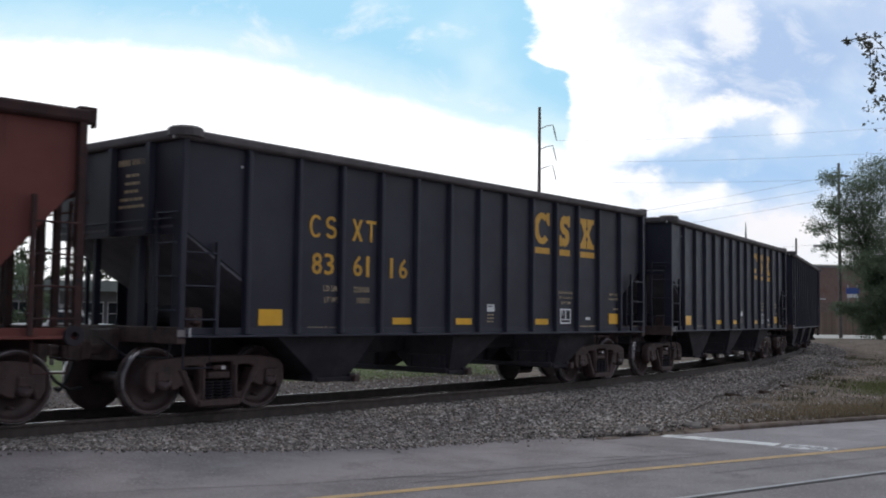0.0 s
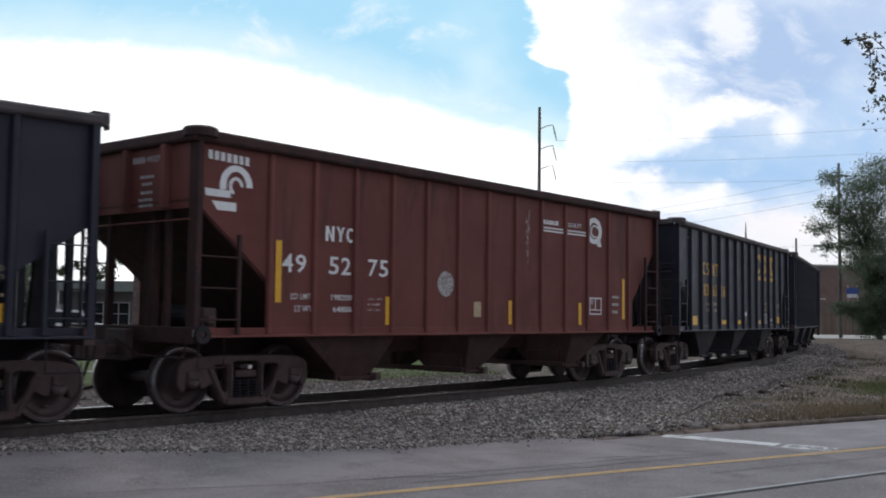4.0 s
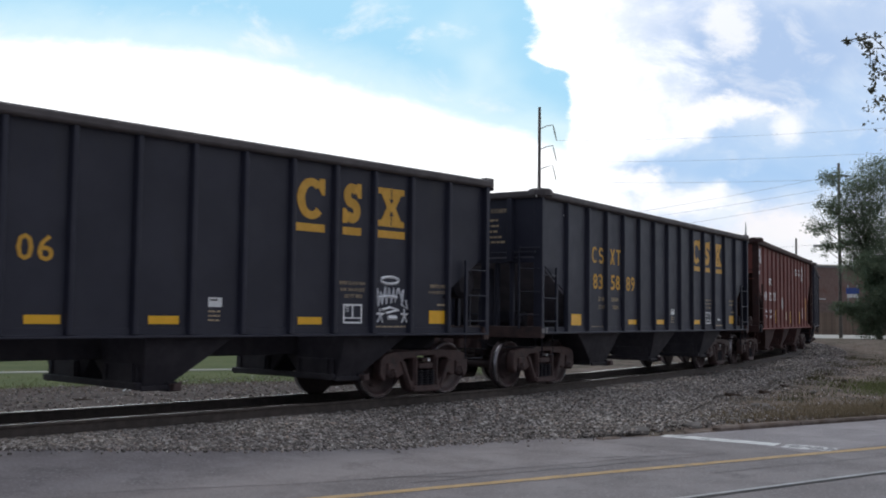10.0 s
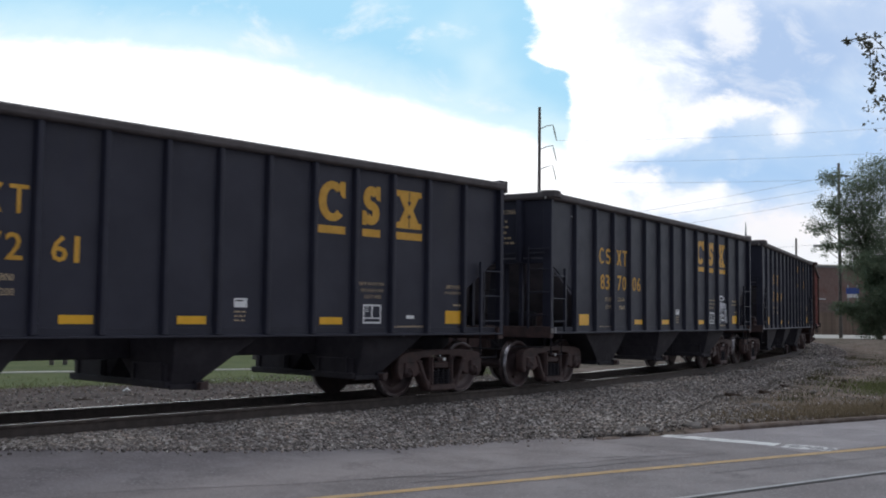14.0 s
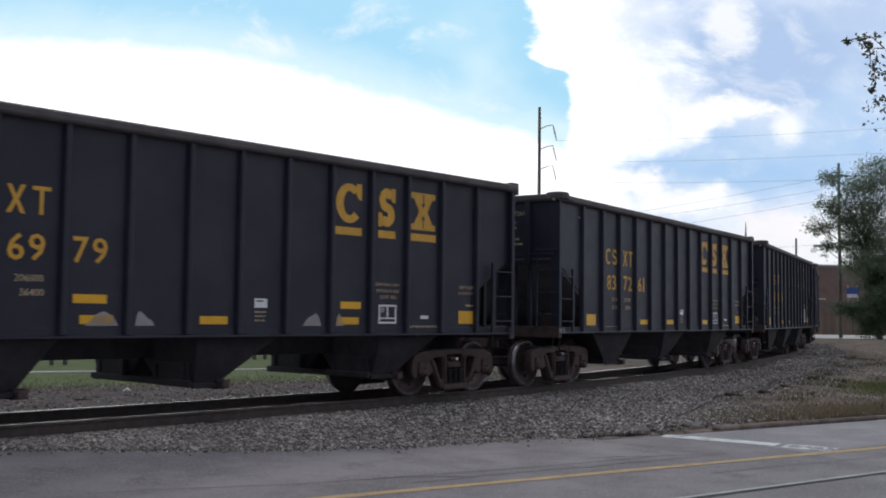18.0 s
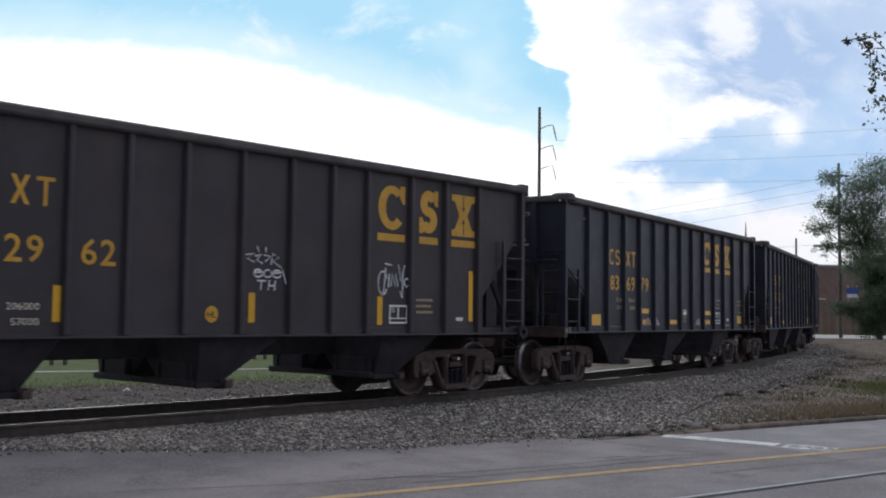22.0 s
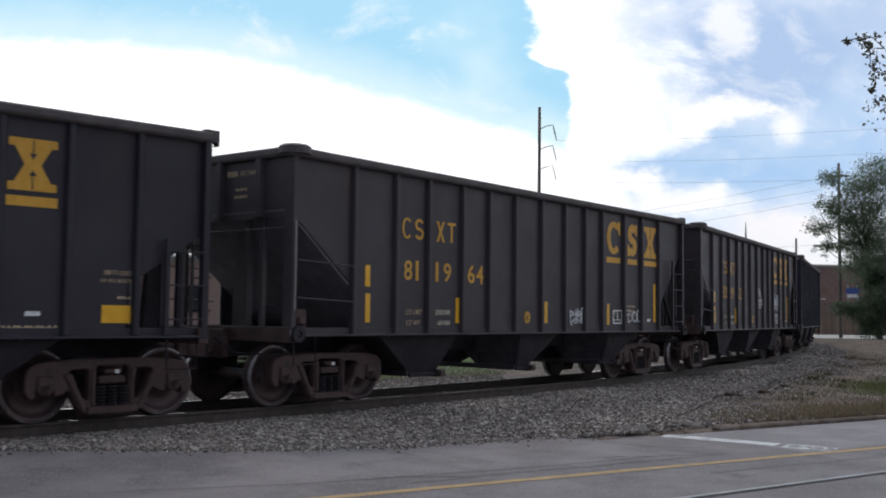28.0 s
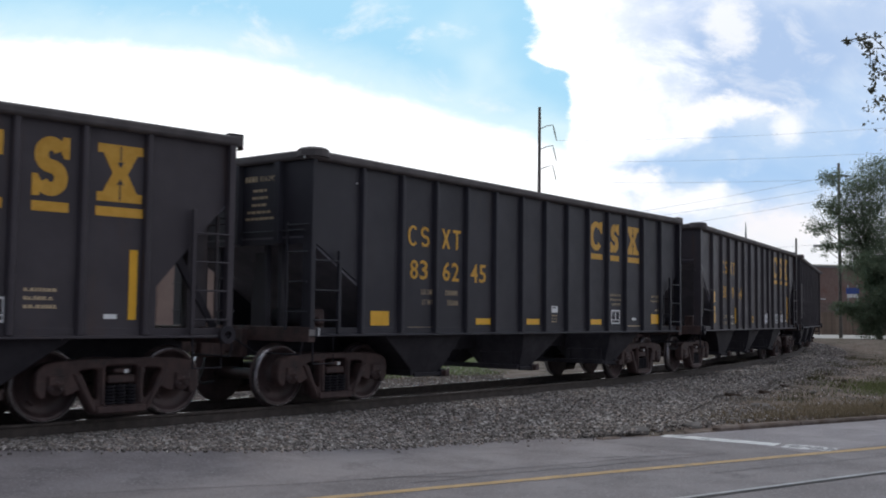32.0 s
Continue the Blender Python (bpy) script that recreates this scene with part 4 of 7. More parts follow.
def hopper_car(style, paint, under, braced=True, chord=None, lift=0.0):
    """An open-top three-bay hopper car; x forward, origin between the rails. style 'panel': ladders at every corner; 'post': single posts."""
    half = 6.25 if style == "panel" else 6.50
    zs = 2.54 if style == "panel" else 2.90           # where the slope sheet leaves the end sheet
    rib1 = 5.14 if style == "panel" else 5.20
    fall = (zs - 1.86) / (half - rib1)
    car = thing("hopper_car", "open-top hopper car", "railroad car")
    W0, W1 = 1.49, 1.60
    chord = chord or paint
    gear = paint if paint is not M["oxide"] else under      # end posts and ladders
    ZT = 3.80 + lift

    def mirrored(fn):
        for s in (-1, 1):
            fn(s)

    def side(s):
        zf, zr = (zs - 0.08, 1.71) if style == "panel" else (zs + 0.06, 1.72)
        xf = rib1 if style == "panel" else rib1 + 0.22
        poly = [(-half, 3.70), (half, 3.70), (half, zf), (xf, zr), (xf, 1.08), (-rib1, 1.08), (-rib1, 1.88), (-half, zs)]
        part("side_sheet", Shape().prism(poly, s * (W0 - 0.02), s * W0), paint, car)
        # rolled top chord with rounded outer face
        prof = [(W0 - 0.05, 3.66), (W1 - 0.02, 3.66), (W1 + 0.015, 3.69), (W1 + 0.015, ZT - 0.025), (W1 - 0.02, ZT), (W0 - 0.05, ZT)]
        part("top_chord", Shape().prism([(s * y, z) for y, z in prof], -half - 0.02, half + 0.02, "yz"), chord, car, bevel=0.012)
        prof = [(W0 - 0.06, 1.06), (W1, 1.06), (W1, 1.085), (W0 + 0.012, 1.10), (W0 + 0.012, 1.19), (W0 - 0.06, 1.19)]
        part("side_sill", Shape().prism([(s * y, z) for y, z in prof], -half, half, "yz"), paint, car, bevel=0.006)

    mirrored(side)
    deep = 1.0 if paint is not M["oxide"] else 0.6
    rib = mesh_of("rib", Shape().prism([(-0.080, 0.0), (-0.044, 0.064 * deep), (-0.028, 0.076 * deep), (0.022, 0.076 * deep), (0.034, 0.066 * deep), (0.052, 0.0)], 1.10, 3.665, "xy"), paint, 0.005)
    stations = (-5.10, -4.15, -3.26, -2.38, -1.51, -0.63, 0.20, 1.03, 1.88, 2.71, 3.52, 4.35, 5.25) if style == "panel" else (-5.16, -4.17, -3.33, -2.38, -1.58, -0.73, 0.185, 1.06, 1.85, 2.58, 3.56, 4.40, 5.25) if braced else [-5.16 + 0.866 * k for k in range(13)]
    for x in stations:
        part("rib", rib, None, car, at=Matrix.Translation((x, W0, 0)))
        part("rib", rib, None, car, at=Matrix.Translation((x, -W0, 0)) @ Matrix.Rotation(math.pi, 4, "Z"))
    for e in (-1, 1):
        sh = Shape().box(e * (half - 0.02), e * half, -W0, W0, zs - 0.12, 3.70)
        part("end_sheet", sh, paint, car)
        for y in (-0.90, 0.0, 0.90):
            part("end_rib", Shape().prism([(y - 0.075, e * half), (y - 0.05, e * (half + 0.085)), (y + 0.05, e * (half + 0.085)), (y + 0.075, e * half)], zs - 0.10, 3.665, "xy"), paint, car, bevel=0.006, at=SWAP)
        prof = [(half - 0.03, 3.66), (half + 0.07, 3.66), (half + 0.09, 3.70), (half + 0.09, ZT - 0.02), (half + 0.06, ZT), (half - 0.03, ZT)]
        part("end_chord", Shape().prism([(e * x, z) for x, z in prof], -W1, W1), chord, car, bevel=0.012)
        for s in (-1, 1) if e < 0 else ():
            sh = Shape().lathe([(0, 0.02), (0, 0.24), (0.10, 0.24), (0.13, 0.20), (0.13, 0.02)], 14)
            m = Matrix.Translation((e * (half - 0.10), s * (W1 - 0.12), 3.70 + lift)) @ Matrix.Rotation(math.pi / 2, 4, "X")
            part("corner_cap", sh, chord, car, at=m, smooth=False)
        for s in (-1, 1) if e > 0 else ():
            part("corner_bracket", Shape().box(half - 0.10, half + 0.12, s * (W1 - 0.14), s * (W1 - 0.02), ZT - 0.01, ZT + 0.035).box(half + 0.085, half + 0.12, s * (W1 - 0.14), s * (W1 - 0.02), 3.62, ZT), chord, car, bevel=0.008)
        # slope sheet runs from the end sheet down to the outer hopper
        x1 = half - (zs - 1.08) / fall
        # recess light and shade in the colour: paler on dark cars, darker on red
        part("slope_sheet", Shape().prism([(e * half, zs), (e * x1, 1.08), (e * x1, 1.045), (e * half, zs - 0.035)], -W0 + 0.03, W0 - 0.03), M["liftedslope"] if paint is not M["oxide"] else under, car)
        part("end_sill", Shape().box(e * (half - 0.12), e * (half + 0.02), -W1 + 0.02, W1 - 0.02, 0.98, 1.20).box(e * (rib1 - 0.1), e * half, -0.85, 0.85, 1.09, 1.12), M["truck"] if braced else under, car, bevel=0.01)
        part("striker", Shape().box(e * half, e * (half + 0.14), -0.26, 0.26, 0.72, 1.16), M["truck"], car, bevel=0.02)
        c = part("coupler", Shape().box(e * (half - 0.3), e * (half + 0.42), -0.075, 0.075, 0.80, 0.94).box(e * (half + 0.36), e * (half + 0.66), -0.17, 0.15, 0.74, 1.0), M["truck"], car, "rusty steel coupler", bevel=0.025)
        part("knuckle", Shape().prism([(e * (half + 0.52), 0.16), (e * (half + 0.70), 0.12), (e * (half + 0.72), 0.0), (e * (half + 0.62), -0.02)], 0.72, 1.02, "xy"), M["truck"], c, bevel=0.02)
        hose = [(e * (half + 0.1), 0.35, 0.85), (e * (half + 0.30), 0.36, 0.72), (e * (half + 0.45), 0.28, 0.45), (e * (half + 0.62), 0.18, 0.32), (e * (half + 0.74), 0.06, 0.36)]
        part("air_hose", Shape().tube(hose, 0.024, 7), M["hose"], car, "black rubber air hose", smooth=True)
        lever = [(e * (half + 0.06), -1.5, 0.98), (e * (half + 0.06), -1.45, 0.80), (e * (half + 0.07), -0.5, 0.80), (e * (half + 0.2), -0.12, 1.03)]
        part("uncoupling_lever", Shape().tube(lever, 0.014, 6), under, car)
        for s in (-1, 1):
            part("corner_post", Shape().box(e * (half - 0.09), e * half, s * (W1 - 0.12), s * (W1 - 0.01), 1.06, 3.68).box(e * (half - 0.012), e * (half + 0.006), s * (W1 - 0.20), s * (W1 - 0.01), 1.06, 3.66), gear, car, bevel=0.008)
            part("end_prop", Shape().box(e * (half - 0.16), e * (half - 0.06), s * 0.50, s * 0.57, 1.12, zs - 0.02), gear, car, bevel=0.006)
            wide = 0.32 if style == "post" and e > 0 and braced else 0.10
            part("end_post", Shape().box(e * (half - wide), e * (half - 0.02), s * 0.86, s * 0.94, 1.12, zs + 0.05), gear, car, bevel=0.006)
            part("sill_step", Shape().tube([(e * (half - 0.12), s * 1.52, 1.06), (e * (half - 0.12), s * 1.53, 0.66), (e * (half - 0.55), s * 1.53, 0.66), (e * (half - 0.55), s * 1.52, 1.06)], 0.016, 6), under, car)
            full = style == "panel" or e > 0
            if full:
                x0, x1 = half - 0.60, half - 0.05
                lad = part("side_ladder", Shape().box(e * (x0 - 0.03), e * (x0 + 0.03), s * (W1 - 0.05), s * W1, 1.10, 2.34 if style == "panel" else 2.75), gear, car, bevel=0.005)
                for z in (1.30, 1.74, 2.18) if style == "panel" else (1.3, 1.68, 2.06, 2.44):
                    part("rung", Shape().tube([(e * x0, s * (W1 - 0.01), z), (e * x1, s * (W1 - 0.01), z)], 0.013, 6), gear, lad)
                y0, y1 = 1.10, 1.55
                lad = part("end_ladder", Shape().box(e * (half + 0.01), e * (half + 0.05), s * (y0 - 0.02), s * (y0 + 0.02), 1.15, 2.75), gear, car, bevel=0.005)
                for z in (1.42, 1.86, 2.30, 2.7):
                    part("rung", Shape().tube([(e * (half + 0.05), s * y0, z), (e * (half + 0.05), s * y1, z)], 0.013, 6), gear, lad)
            if style == "post":
                if e < 0 and braced:
                    # pale colour paints the bright highlight along this bar
                    part("worn_grab_bar", Shape().tube([(e * (half - 0.05), s * (W1 - 0.02), 1.42), (e * (half - 0.03), s * (W1 + 0.02), 1.46), (e * (half - 0.03), s * (W1 + 0.02), 2.70), (e * (half - 0.05), s * (W1 - 0.02), 2.74)], 0.013, 6), M["patch"], car, "pale grab bar with its highlight in the colour")
                for z in ((1.62, 2.16) if not full and braced else ()):
                    part("grab_iron", Shape().tube([(e * (half - 0.04), s * W1, z), (e * (half - 0.04), s * (W1 + 0.05), z), (e * (rib1 + 0.1), s * (W1 + 0.05), z - 0.04), (e * (rib1 + 0.1), s * W1, z - 0.04)], 0.012, 6), paint, car)
                if not braced and e < 0:
                    lad = part("side_ladder", Shape().box(e * (half - 0.76), e * (half - 0.70), s * (W1 - 0.05), s * W1, 1.10, 2.46), gear, car, bevel=0.005)
                    for z in (1.30, 1.72, 2.14):
                        part("rung", Shape().tube([(e * (half - 0.72), s * (W1 - 0.01), z), (e * (half - 0.06), s * (W1 - 0.01), z)], 0.013, 6), gear, lad)
                if not braced or e < 0:
                    continue
                sh = Shape().prism([(e * (half - 0.06), 1.15), (e * (half - 0.16), 1.15), (e * (rib1 + 0.30), zs - 0.42), (e * (rib1 + 0.40), zs - 0.34)], s * 1.30, s * 1.36)
                part("end_brace", sh, under, car, bevel=0.006)
        if e < 0:
            part("draft_plate", Shape().prism([(-0.36, 1.10), (0.02, 1.10), (0.02, 1.62), (-0.10, zs + 0.02), (-0.30, zs + 0.02)], e * (half - 0.34), e * (half - 0.28), "yz"), gear, car, bevel=0.006)
        part("handhold", Shape().tube([(e * (half + 0.0), -1.45, 2.62), (e * (half + 0.05), -1.45, 2.62), (e * (half + 0.05), 1.45, 2.62), (e * half, 1.45, 2.62)], 0.012, 6), paint, car)
    part("center_sill", Shape().box(-half, half, -0.28, 0.28, 0.74, 1.10), under, car, bevel=0.01)
    # three bays, each of two chutes that part under the centre sill; the doors hang at their rear
    for (tl, tr), (bl, br) in (((-4.50, -2.34), (-3.50, -2.84)), ((-0.41, 1.04), (-0.34, 0.02)), ((3.02, 4.42), (2.99, 3.42))):
        bay = None
        for s in (-1, 1):
            v = []
            for z, y0, y1 in ((1.10, 0.004, W0 - 0.05), (0.74, 0.02, 1.37), (0.40, 0.38, 1.28)):
                k = (1.10 - z) / 0.70
                xa, xb = tl + (bl - tl) * k, tr + (br - tr) * k
                v += [(xa, s * y0, z), (xb, s * y0, z), (xb, s * y1, z), (xa, s * y1, z)]
            f = [(0, 3, 2, 1), (8, 9, 10, 11)] + [(4 * r + i, 4 * r + (i + 1) % 4, 4 * r + 4 + (i + 1) % 4, 4 * r + 4 + i) for r in (0, 1) for i in range(4)]
            chute = part("hopper_bay" if bay is None else "chute", Shape().add(v, f), under, car if bay is None else bay, bevel=0.012)
            bay = bay or chute
            part("hopper_door", Shape().box(bl - 0.06, bl - 0.012, s * 0.37, s * 1.24, 0.37, 0.70).box(bl - 0.09, bl - 0.06, s * 0.40, s * 0.48, 0.40, 0.69).box(bl - 0.09, bl - 0.06, s * 1.08, s * 1.16, 0.40, 0.72), under, bay, bevel=0.008)
            part("door_frame", Shape().box(bl - 0.05, br + 0.10, s * 1.285, s * 1.335, 0.36, 0.43).box(br - 0.02, br + 0.13, s * 1.10, s * 1.34, 0.34, 0.47), under, bay, bevel=0.012)
            part("door_lock", Shape().tube([(br, s * 1.30, 0.45), (br + 0.05, s * 1.37, 0.40), (br + 0.17, s * 1.37, 0.46)], 0.028, 6).box(br + 0.02, br + 0.14, s * 1.32, s * 1.42, 0.35, 0.45), M["truck"], bay, bevel=0.01)
        part("door_beam", Shape().box(bl - 0.11, bl - 0.02, -1.30, 1.30, 0.38, 0.47), under, bay, bevel=0.01)
    # brake gear on the rear platform
    part("air_reservoir", Shape().lathe([(-0.35, 0.0), (-0.35, 0.14), (-0.30, 0.17), (0.30, 0.17), (0.35, 0.14), (0.35, 0.0)], 16, (0, 0, 0)), M["under"], car, at=Matrix.Translation((-half + 0.62, -0.55, 1.32)), smooth=False)
    part("control_valve", Shape().box(-half + 0.36, -half + 0.62, -1.28, -1.05, 1.14, 1.46).box(-half + 0.40, -half + 0.56, -1.34, -1.02, 1.22, 1.36), M["truck"], car, bevel=0.03)
    part("brake_cylinder", Shape().lathe([(-0.2, 0.0), (-0.2, 0.13), (0.2, 0.13), (0.24, 0.05), (0.5, 0.03), (0.5, 0.0)], 14), M["under"], car, at=Matrix.Translation((half - 0.7, 0.5, 1.30)))
    if style == "panel":
        part("brake_lever_post", Shape().prism([(half - 0.42, 1.10), (half - 0.17, 1.10), (half - 0.17, 2.25), (half - 0.34, 2.25)], -0.56, -0.46), M["under"], car, bevel=0.01)
    part("brake_pipe", Shape().tube([(-half, 0.4, 0.92), (-2, 0.42, 0.86), (2, 0.42, 0.86), (half, 0.4, 0.92)], 0.02, 6), M["under"], car)
    for x in (-half + 0.02,):
        part("defect_card_board", Shape().box(x - 0.06, x + 0.06, -W1 - 0.012, -W1 - 0.004, 1.075, 1.165), M["plate"], car, "small dirty grey plate")
    part("sill_marker", Shape().box(-half + 0.14, -half + 0.17, -W1 - 0.016, -W1 - 0.004, 1.07, 1.19), M["faint"], car, "white reflective strip")
    if style == "post":
        for e in (-1, 1):
            part("roping_eye", Shape().lathe([(-0.03, 0.05), (-0.03, 0.12), (0.03, 0.12), (0.03, 0.05)], 16), M["under"], car, "round steel roping eye", at=Matrix.Translation((e * (half - 0.10), -W1 - 0.03, 1.10)))
    add_truck(car, -PIVOT)
    add_truck(car, PIVOT)
    return car


FACE = -1.4935                   # just proud of the side sheet on the road side


def plaque(car, x0, x1, z0, z1, mat, name="reflector", label="", y=FACE):
    return part(name, Shape().box(x0 + MARK[0], x1 + MARK[0], y - 0.003, y + 0.001, z0, z1), mat, car, label)


def words(car, text, x, z, height, width, mat, key, label=""):
    return part("lettering", text_mesh(text, height, width, mat, key), None, car, label, at=Matrix.Translation((x + MARK[0], FACE - 0.002, z)) @ Matrix.Rotation(math.pi / 2, 4, "X"))


MARK = [0.10]                    # how far forward the markings of a kind of car sit


def outline(car, poly, mat, name, label=""):
    return part(name, Shape().prism(poly, FACE - 0.003, FACE + 0.001), mat, car, label, at=Matrix.Translation((MARK[0], 0, 0)))


def ring(car, x0, x1, z0, z1, w, mat, name, label="", a0=0.0, a1=360.0, n=20):
    """An oval ring or arc inside the given box, as one flat piece."""
    cx, cz, rx, rz = (x0 + x1) / 2, (z0 + z1) / 2, (x1 - x0) / 2, (z1 - z0) / 2
    closed = a1 - a0 >= 360
    ang = [radians(a0 + (a1 - a0) * k / n) for k in range(n if closed else n + 1)]
    out = [(cx + rx * math.cos(a), cz + rz * math.sin(a)) for a in ang]
    inn = [(cx + (rx - w) * math.cos(a), cz + (rz - w * 0.8) * math.sin(a)) for a in ang]
    return part(name, Shape().band(inn, out, FACE - 0.003, FACE + 0.001, closed), mat, car, label, at=Matrix.Translation((MARK[0], 0, 0)))


def curl(x0, x1, z0, z1, w):
    """Rims of an even double curl of stroke w inside a box: over the top, across and under."""
    cx, a, r = (x0 + x1) / 2, (x1 - x0 - w) / 2, (z1 - z0 - w) / 4
    mid = [(cx + a * 0.96 * math.cos(q), z1 - w / 2 - r + r * math.sin(q)) for q in np.linspace(radians(22), radians(245), 16)]
    mid += [(cx + a * math.cos(q), z0 + w / 2 + r + r * math.sin(q)) for q in np.linspace(radians(65), radians(-158), 16)]
    one, two = [], []
    for i, p in enumerate(mid):
        q, o = mid[min(i + 1, len(mid) - 1)], mid[max(i - 1, 0)]
        d = Vector((q[0] - o[0], q[1] - o[1])).normalized() * w / 2
        one.append((p[0] - d.y, p[1] + d.x))
        two.append((p[0] + d.y, p[1] - d.x))
    return one, two


def curl_mark(car, x0, x1, z0, z1, w, mat, name, label=""):
    one, two = curl(x0, x1, z0, z1, w)
    return part(name, Shape().band(one, two, FACE - 0.003, FACE + 0.001, False), mat, car, label, at=Matrix.Translation((MARK[0], 0, 0)))


def emblem(car, xs, z0, z1, w, mat, dark):
    """Three heavy plain shapes over bars: an open arc, a double curl, an hourglass."""
    (a0, a1), (b0, b1), (c0, c1) = xs
    h = z1 - z0

    def foot(poly, y=0.0045):
        part("emblem", Shape().prism(poly, FACE - y, FACE + 0.001), mat, car, "yellow foot of the emblem", at=Matrix.Translation((MARK[0], 0, 0)))

    ring(car, a0, a1 + 0.03, z0, z1, w, mat, "emblem", "heavy yellow open arc", 48, 318)
    foot([(a1 - 0.09, z1 + 0.005), (a1 + 0.01, z1 + 0.005), (a1 + 0.01, z0 + 0.60 * h), (a1 - 0.04, z0 + 0.60 * h), (a1 - 0.13, z0 + 0.80 * h)])
    curl_mark(car, b0, b1, z0, z1, 0.235 * h, mat, "emblem", "heavy yellow double curl")
    foot([(b1 - 0.07, z1 + 0.005), (b1 + 0.015, z1 + 0.005), (b1 + 0.015, z1 - 0.36 * h), (b1 - 0.05, z1 - 0.36 * h), (b1 - 0.12, z1 - 0.18 * h)])
    foot([(b0 + 0.07, z0 - 0.005), (b0 - 0.015, z0 - 0.005), (b0 - 0.015, z0 + 0.36 * h), (b0 + 0.05, z0 + 0.36 * h), (b0 + 0.12, z0 + 0.18 * h)])
    m, d, t, q = (c0 + c1) / 2, 0.17 * (c1 - c0), 0.16 * h, (z0 + z1) / 2
    outline(car, [(c0, z1), (c1, z1), (c1, z1 - t), (c1 - d * 0.7, z1 - t), (m + d, q), (c1 - d * 0.7, z0 + t), (c1, z0 + t), (c1, z0), (c0, z0), (c0, z0 + t), (c0 + d * 0.7, z0 + t), (m - d, q), (c0 + d * 0.7, z1 - t), (c0, z1 - t)], mat, "emblem", "heavy yellow hourglass shape")
    for e in (-1, 1):
        g = 0.10 * h
        za, zb = sorted((q + e * g, q + e * h * 0.47))
        plaque(car, m - 0.008, m + 0.008, za, zb, dark, "emblem_slit", "thin dark slit", y=FACE - 0.003)
        part("emblem_slit", Shape().prism([(m, q + e * g), (m - 0.045, q + e * (g + 0.07)), (m + 0.045, q + e * (g + 0.07))], FACE - 0.0065, FACE), dark, car, "dark wedge at the end of the slit", at=Matrix.Translation((MARK[0], 0, 0)))
    for x0, x1 in xs:
        plaque(car, x0 - 0.01, x1 + 0.02, z0 - 0.185, z0 - 0.065, mat, "emblem_bar", "yellow bar")


def mark_shapes(car, x, z, h, mat, w=0.05):
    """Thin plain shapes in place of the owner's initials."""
    ring(car, x, x + 0.26, z, z + h, w, mat, "owner_mark", "", 45, 315)
    curl_mark(car, x + 0.33, x + 0.56, z, z + h, w, mat, "owner_mark")
    q, e = x + 0.90, w * 0.7
    m, n = q + 0.115, z + h / 2
    outline(car, [(q, z + h), (q + 1.7 * e, z + h), (m, n + e * 1.4), (q + 0.23 - 1.7 * e, z + h), (q + 0.23, z + h), (m + e * 0.9, n), (q + 0.23, z), (q + 0.23 - 1.7 * e, z), (m, n - e * 1.4), (q + 1.7 * e, z), (q, z), (m - e * 0.9, n)], mat, "owner_mark")
    q = x + 1.21
    outline(car, [(q, z + h), (q + 0.23, z + h), (q + 0.23, z + h - w), (q + 0.14, z + h - w), (q + 0.14, z), (q + 0.09, z), (q + 0.09, z + h - w), (q, z + h - w)], mat, "owner_mark")


def number_pair(car, pair, x, z, h, w, mat, key):
    """Two painted digits side by side on one panel."""
    for k, d in enumerate(pair):
        dw = w * (0.44 if d != "1" else 0.15)
        part("digit", text_mesh(d, h, dw, mat, key), None, car, at=Matrix.Translation((x + MARK[0] + k * w * 0.54 + (0 if d != "1" else w * 0.08), FACE - 0.002, z)) @ Matrix.Rotation(math.pi / 2, 4, "X"))


def small_bars(car, x, z, widths, h, gap, mat):
    """Unreadable stencil rows: short dashes in a line."""
    rnd = random.Random(int(x * 100) + len(widths))
    for k, w in enumerate(widths):
        a, z0 = x, z - k * gap
        top, foot = [], z0 + 0.22 * h
        while a < x + w - 0.02:
            b = min(a + rnd.uniform(0.025, 0.055), x + w)
            zt = z0 + h * rnd.uniform(0.85, 1.0)
            top += [(a, foot), (a, zt), (b, zt), (b, foot)]
            a = b + rnd.choice((0.014, 0.014, 0.04))
        outline(car, [(x - 0.005, z0)] + top + [(x + w, z0)], mat, "stencil_line")


def loop(cx, cz, rx, rz, a0=0, a1=360, n=12):
    return [(cx + rx * math.cos(radians(a0 + (a1 - a0) * k / n)), cz + rz * math.sin(radians(a0 + (a1 - a0) * k / n))) for k in range(n + 1)]


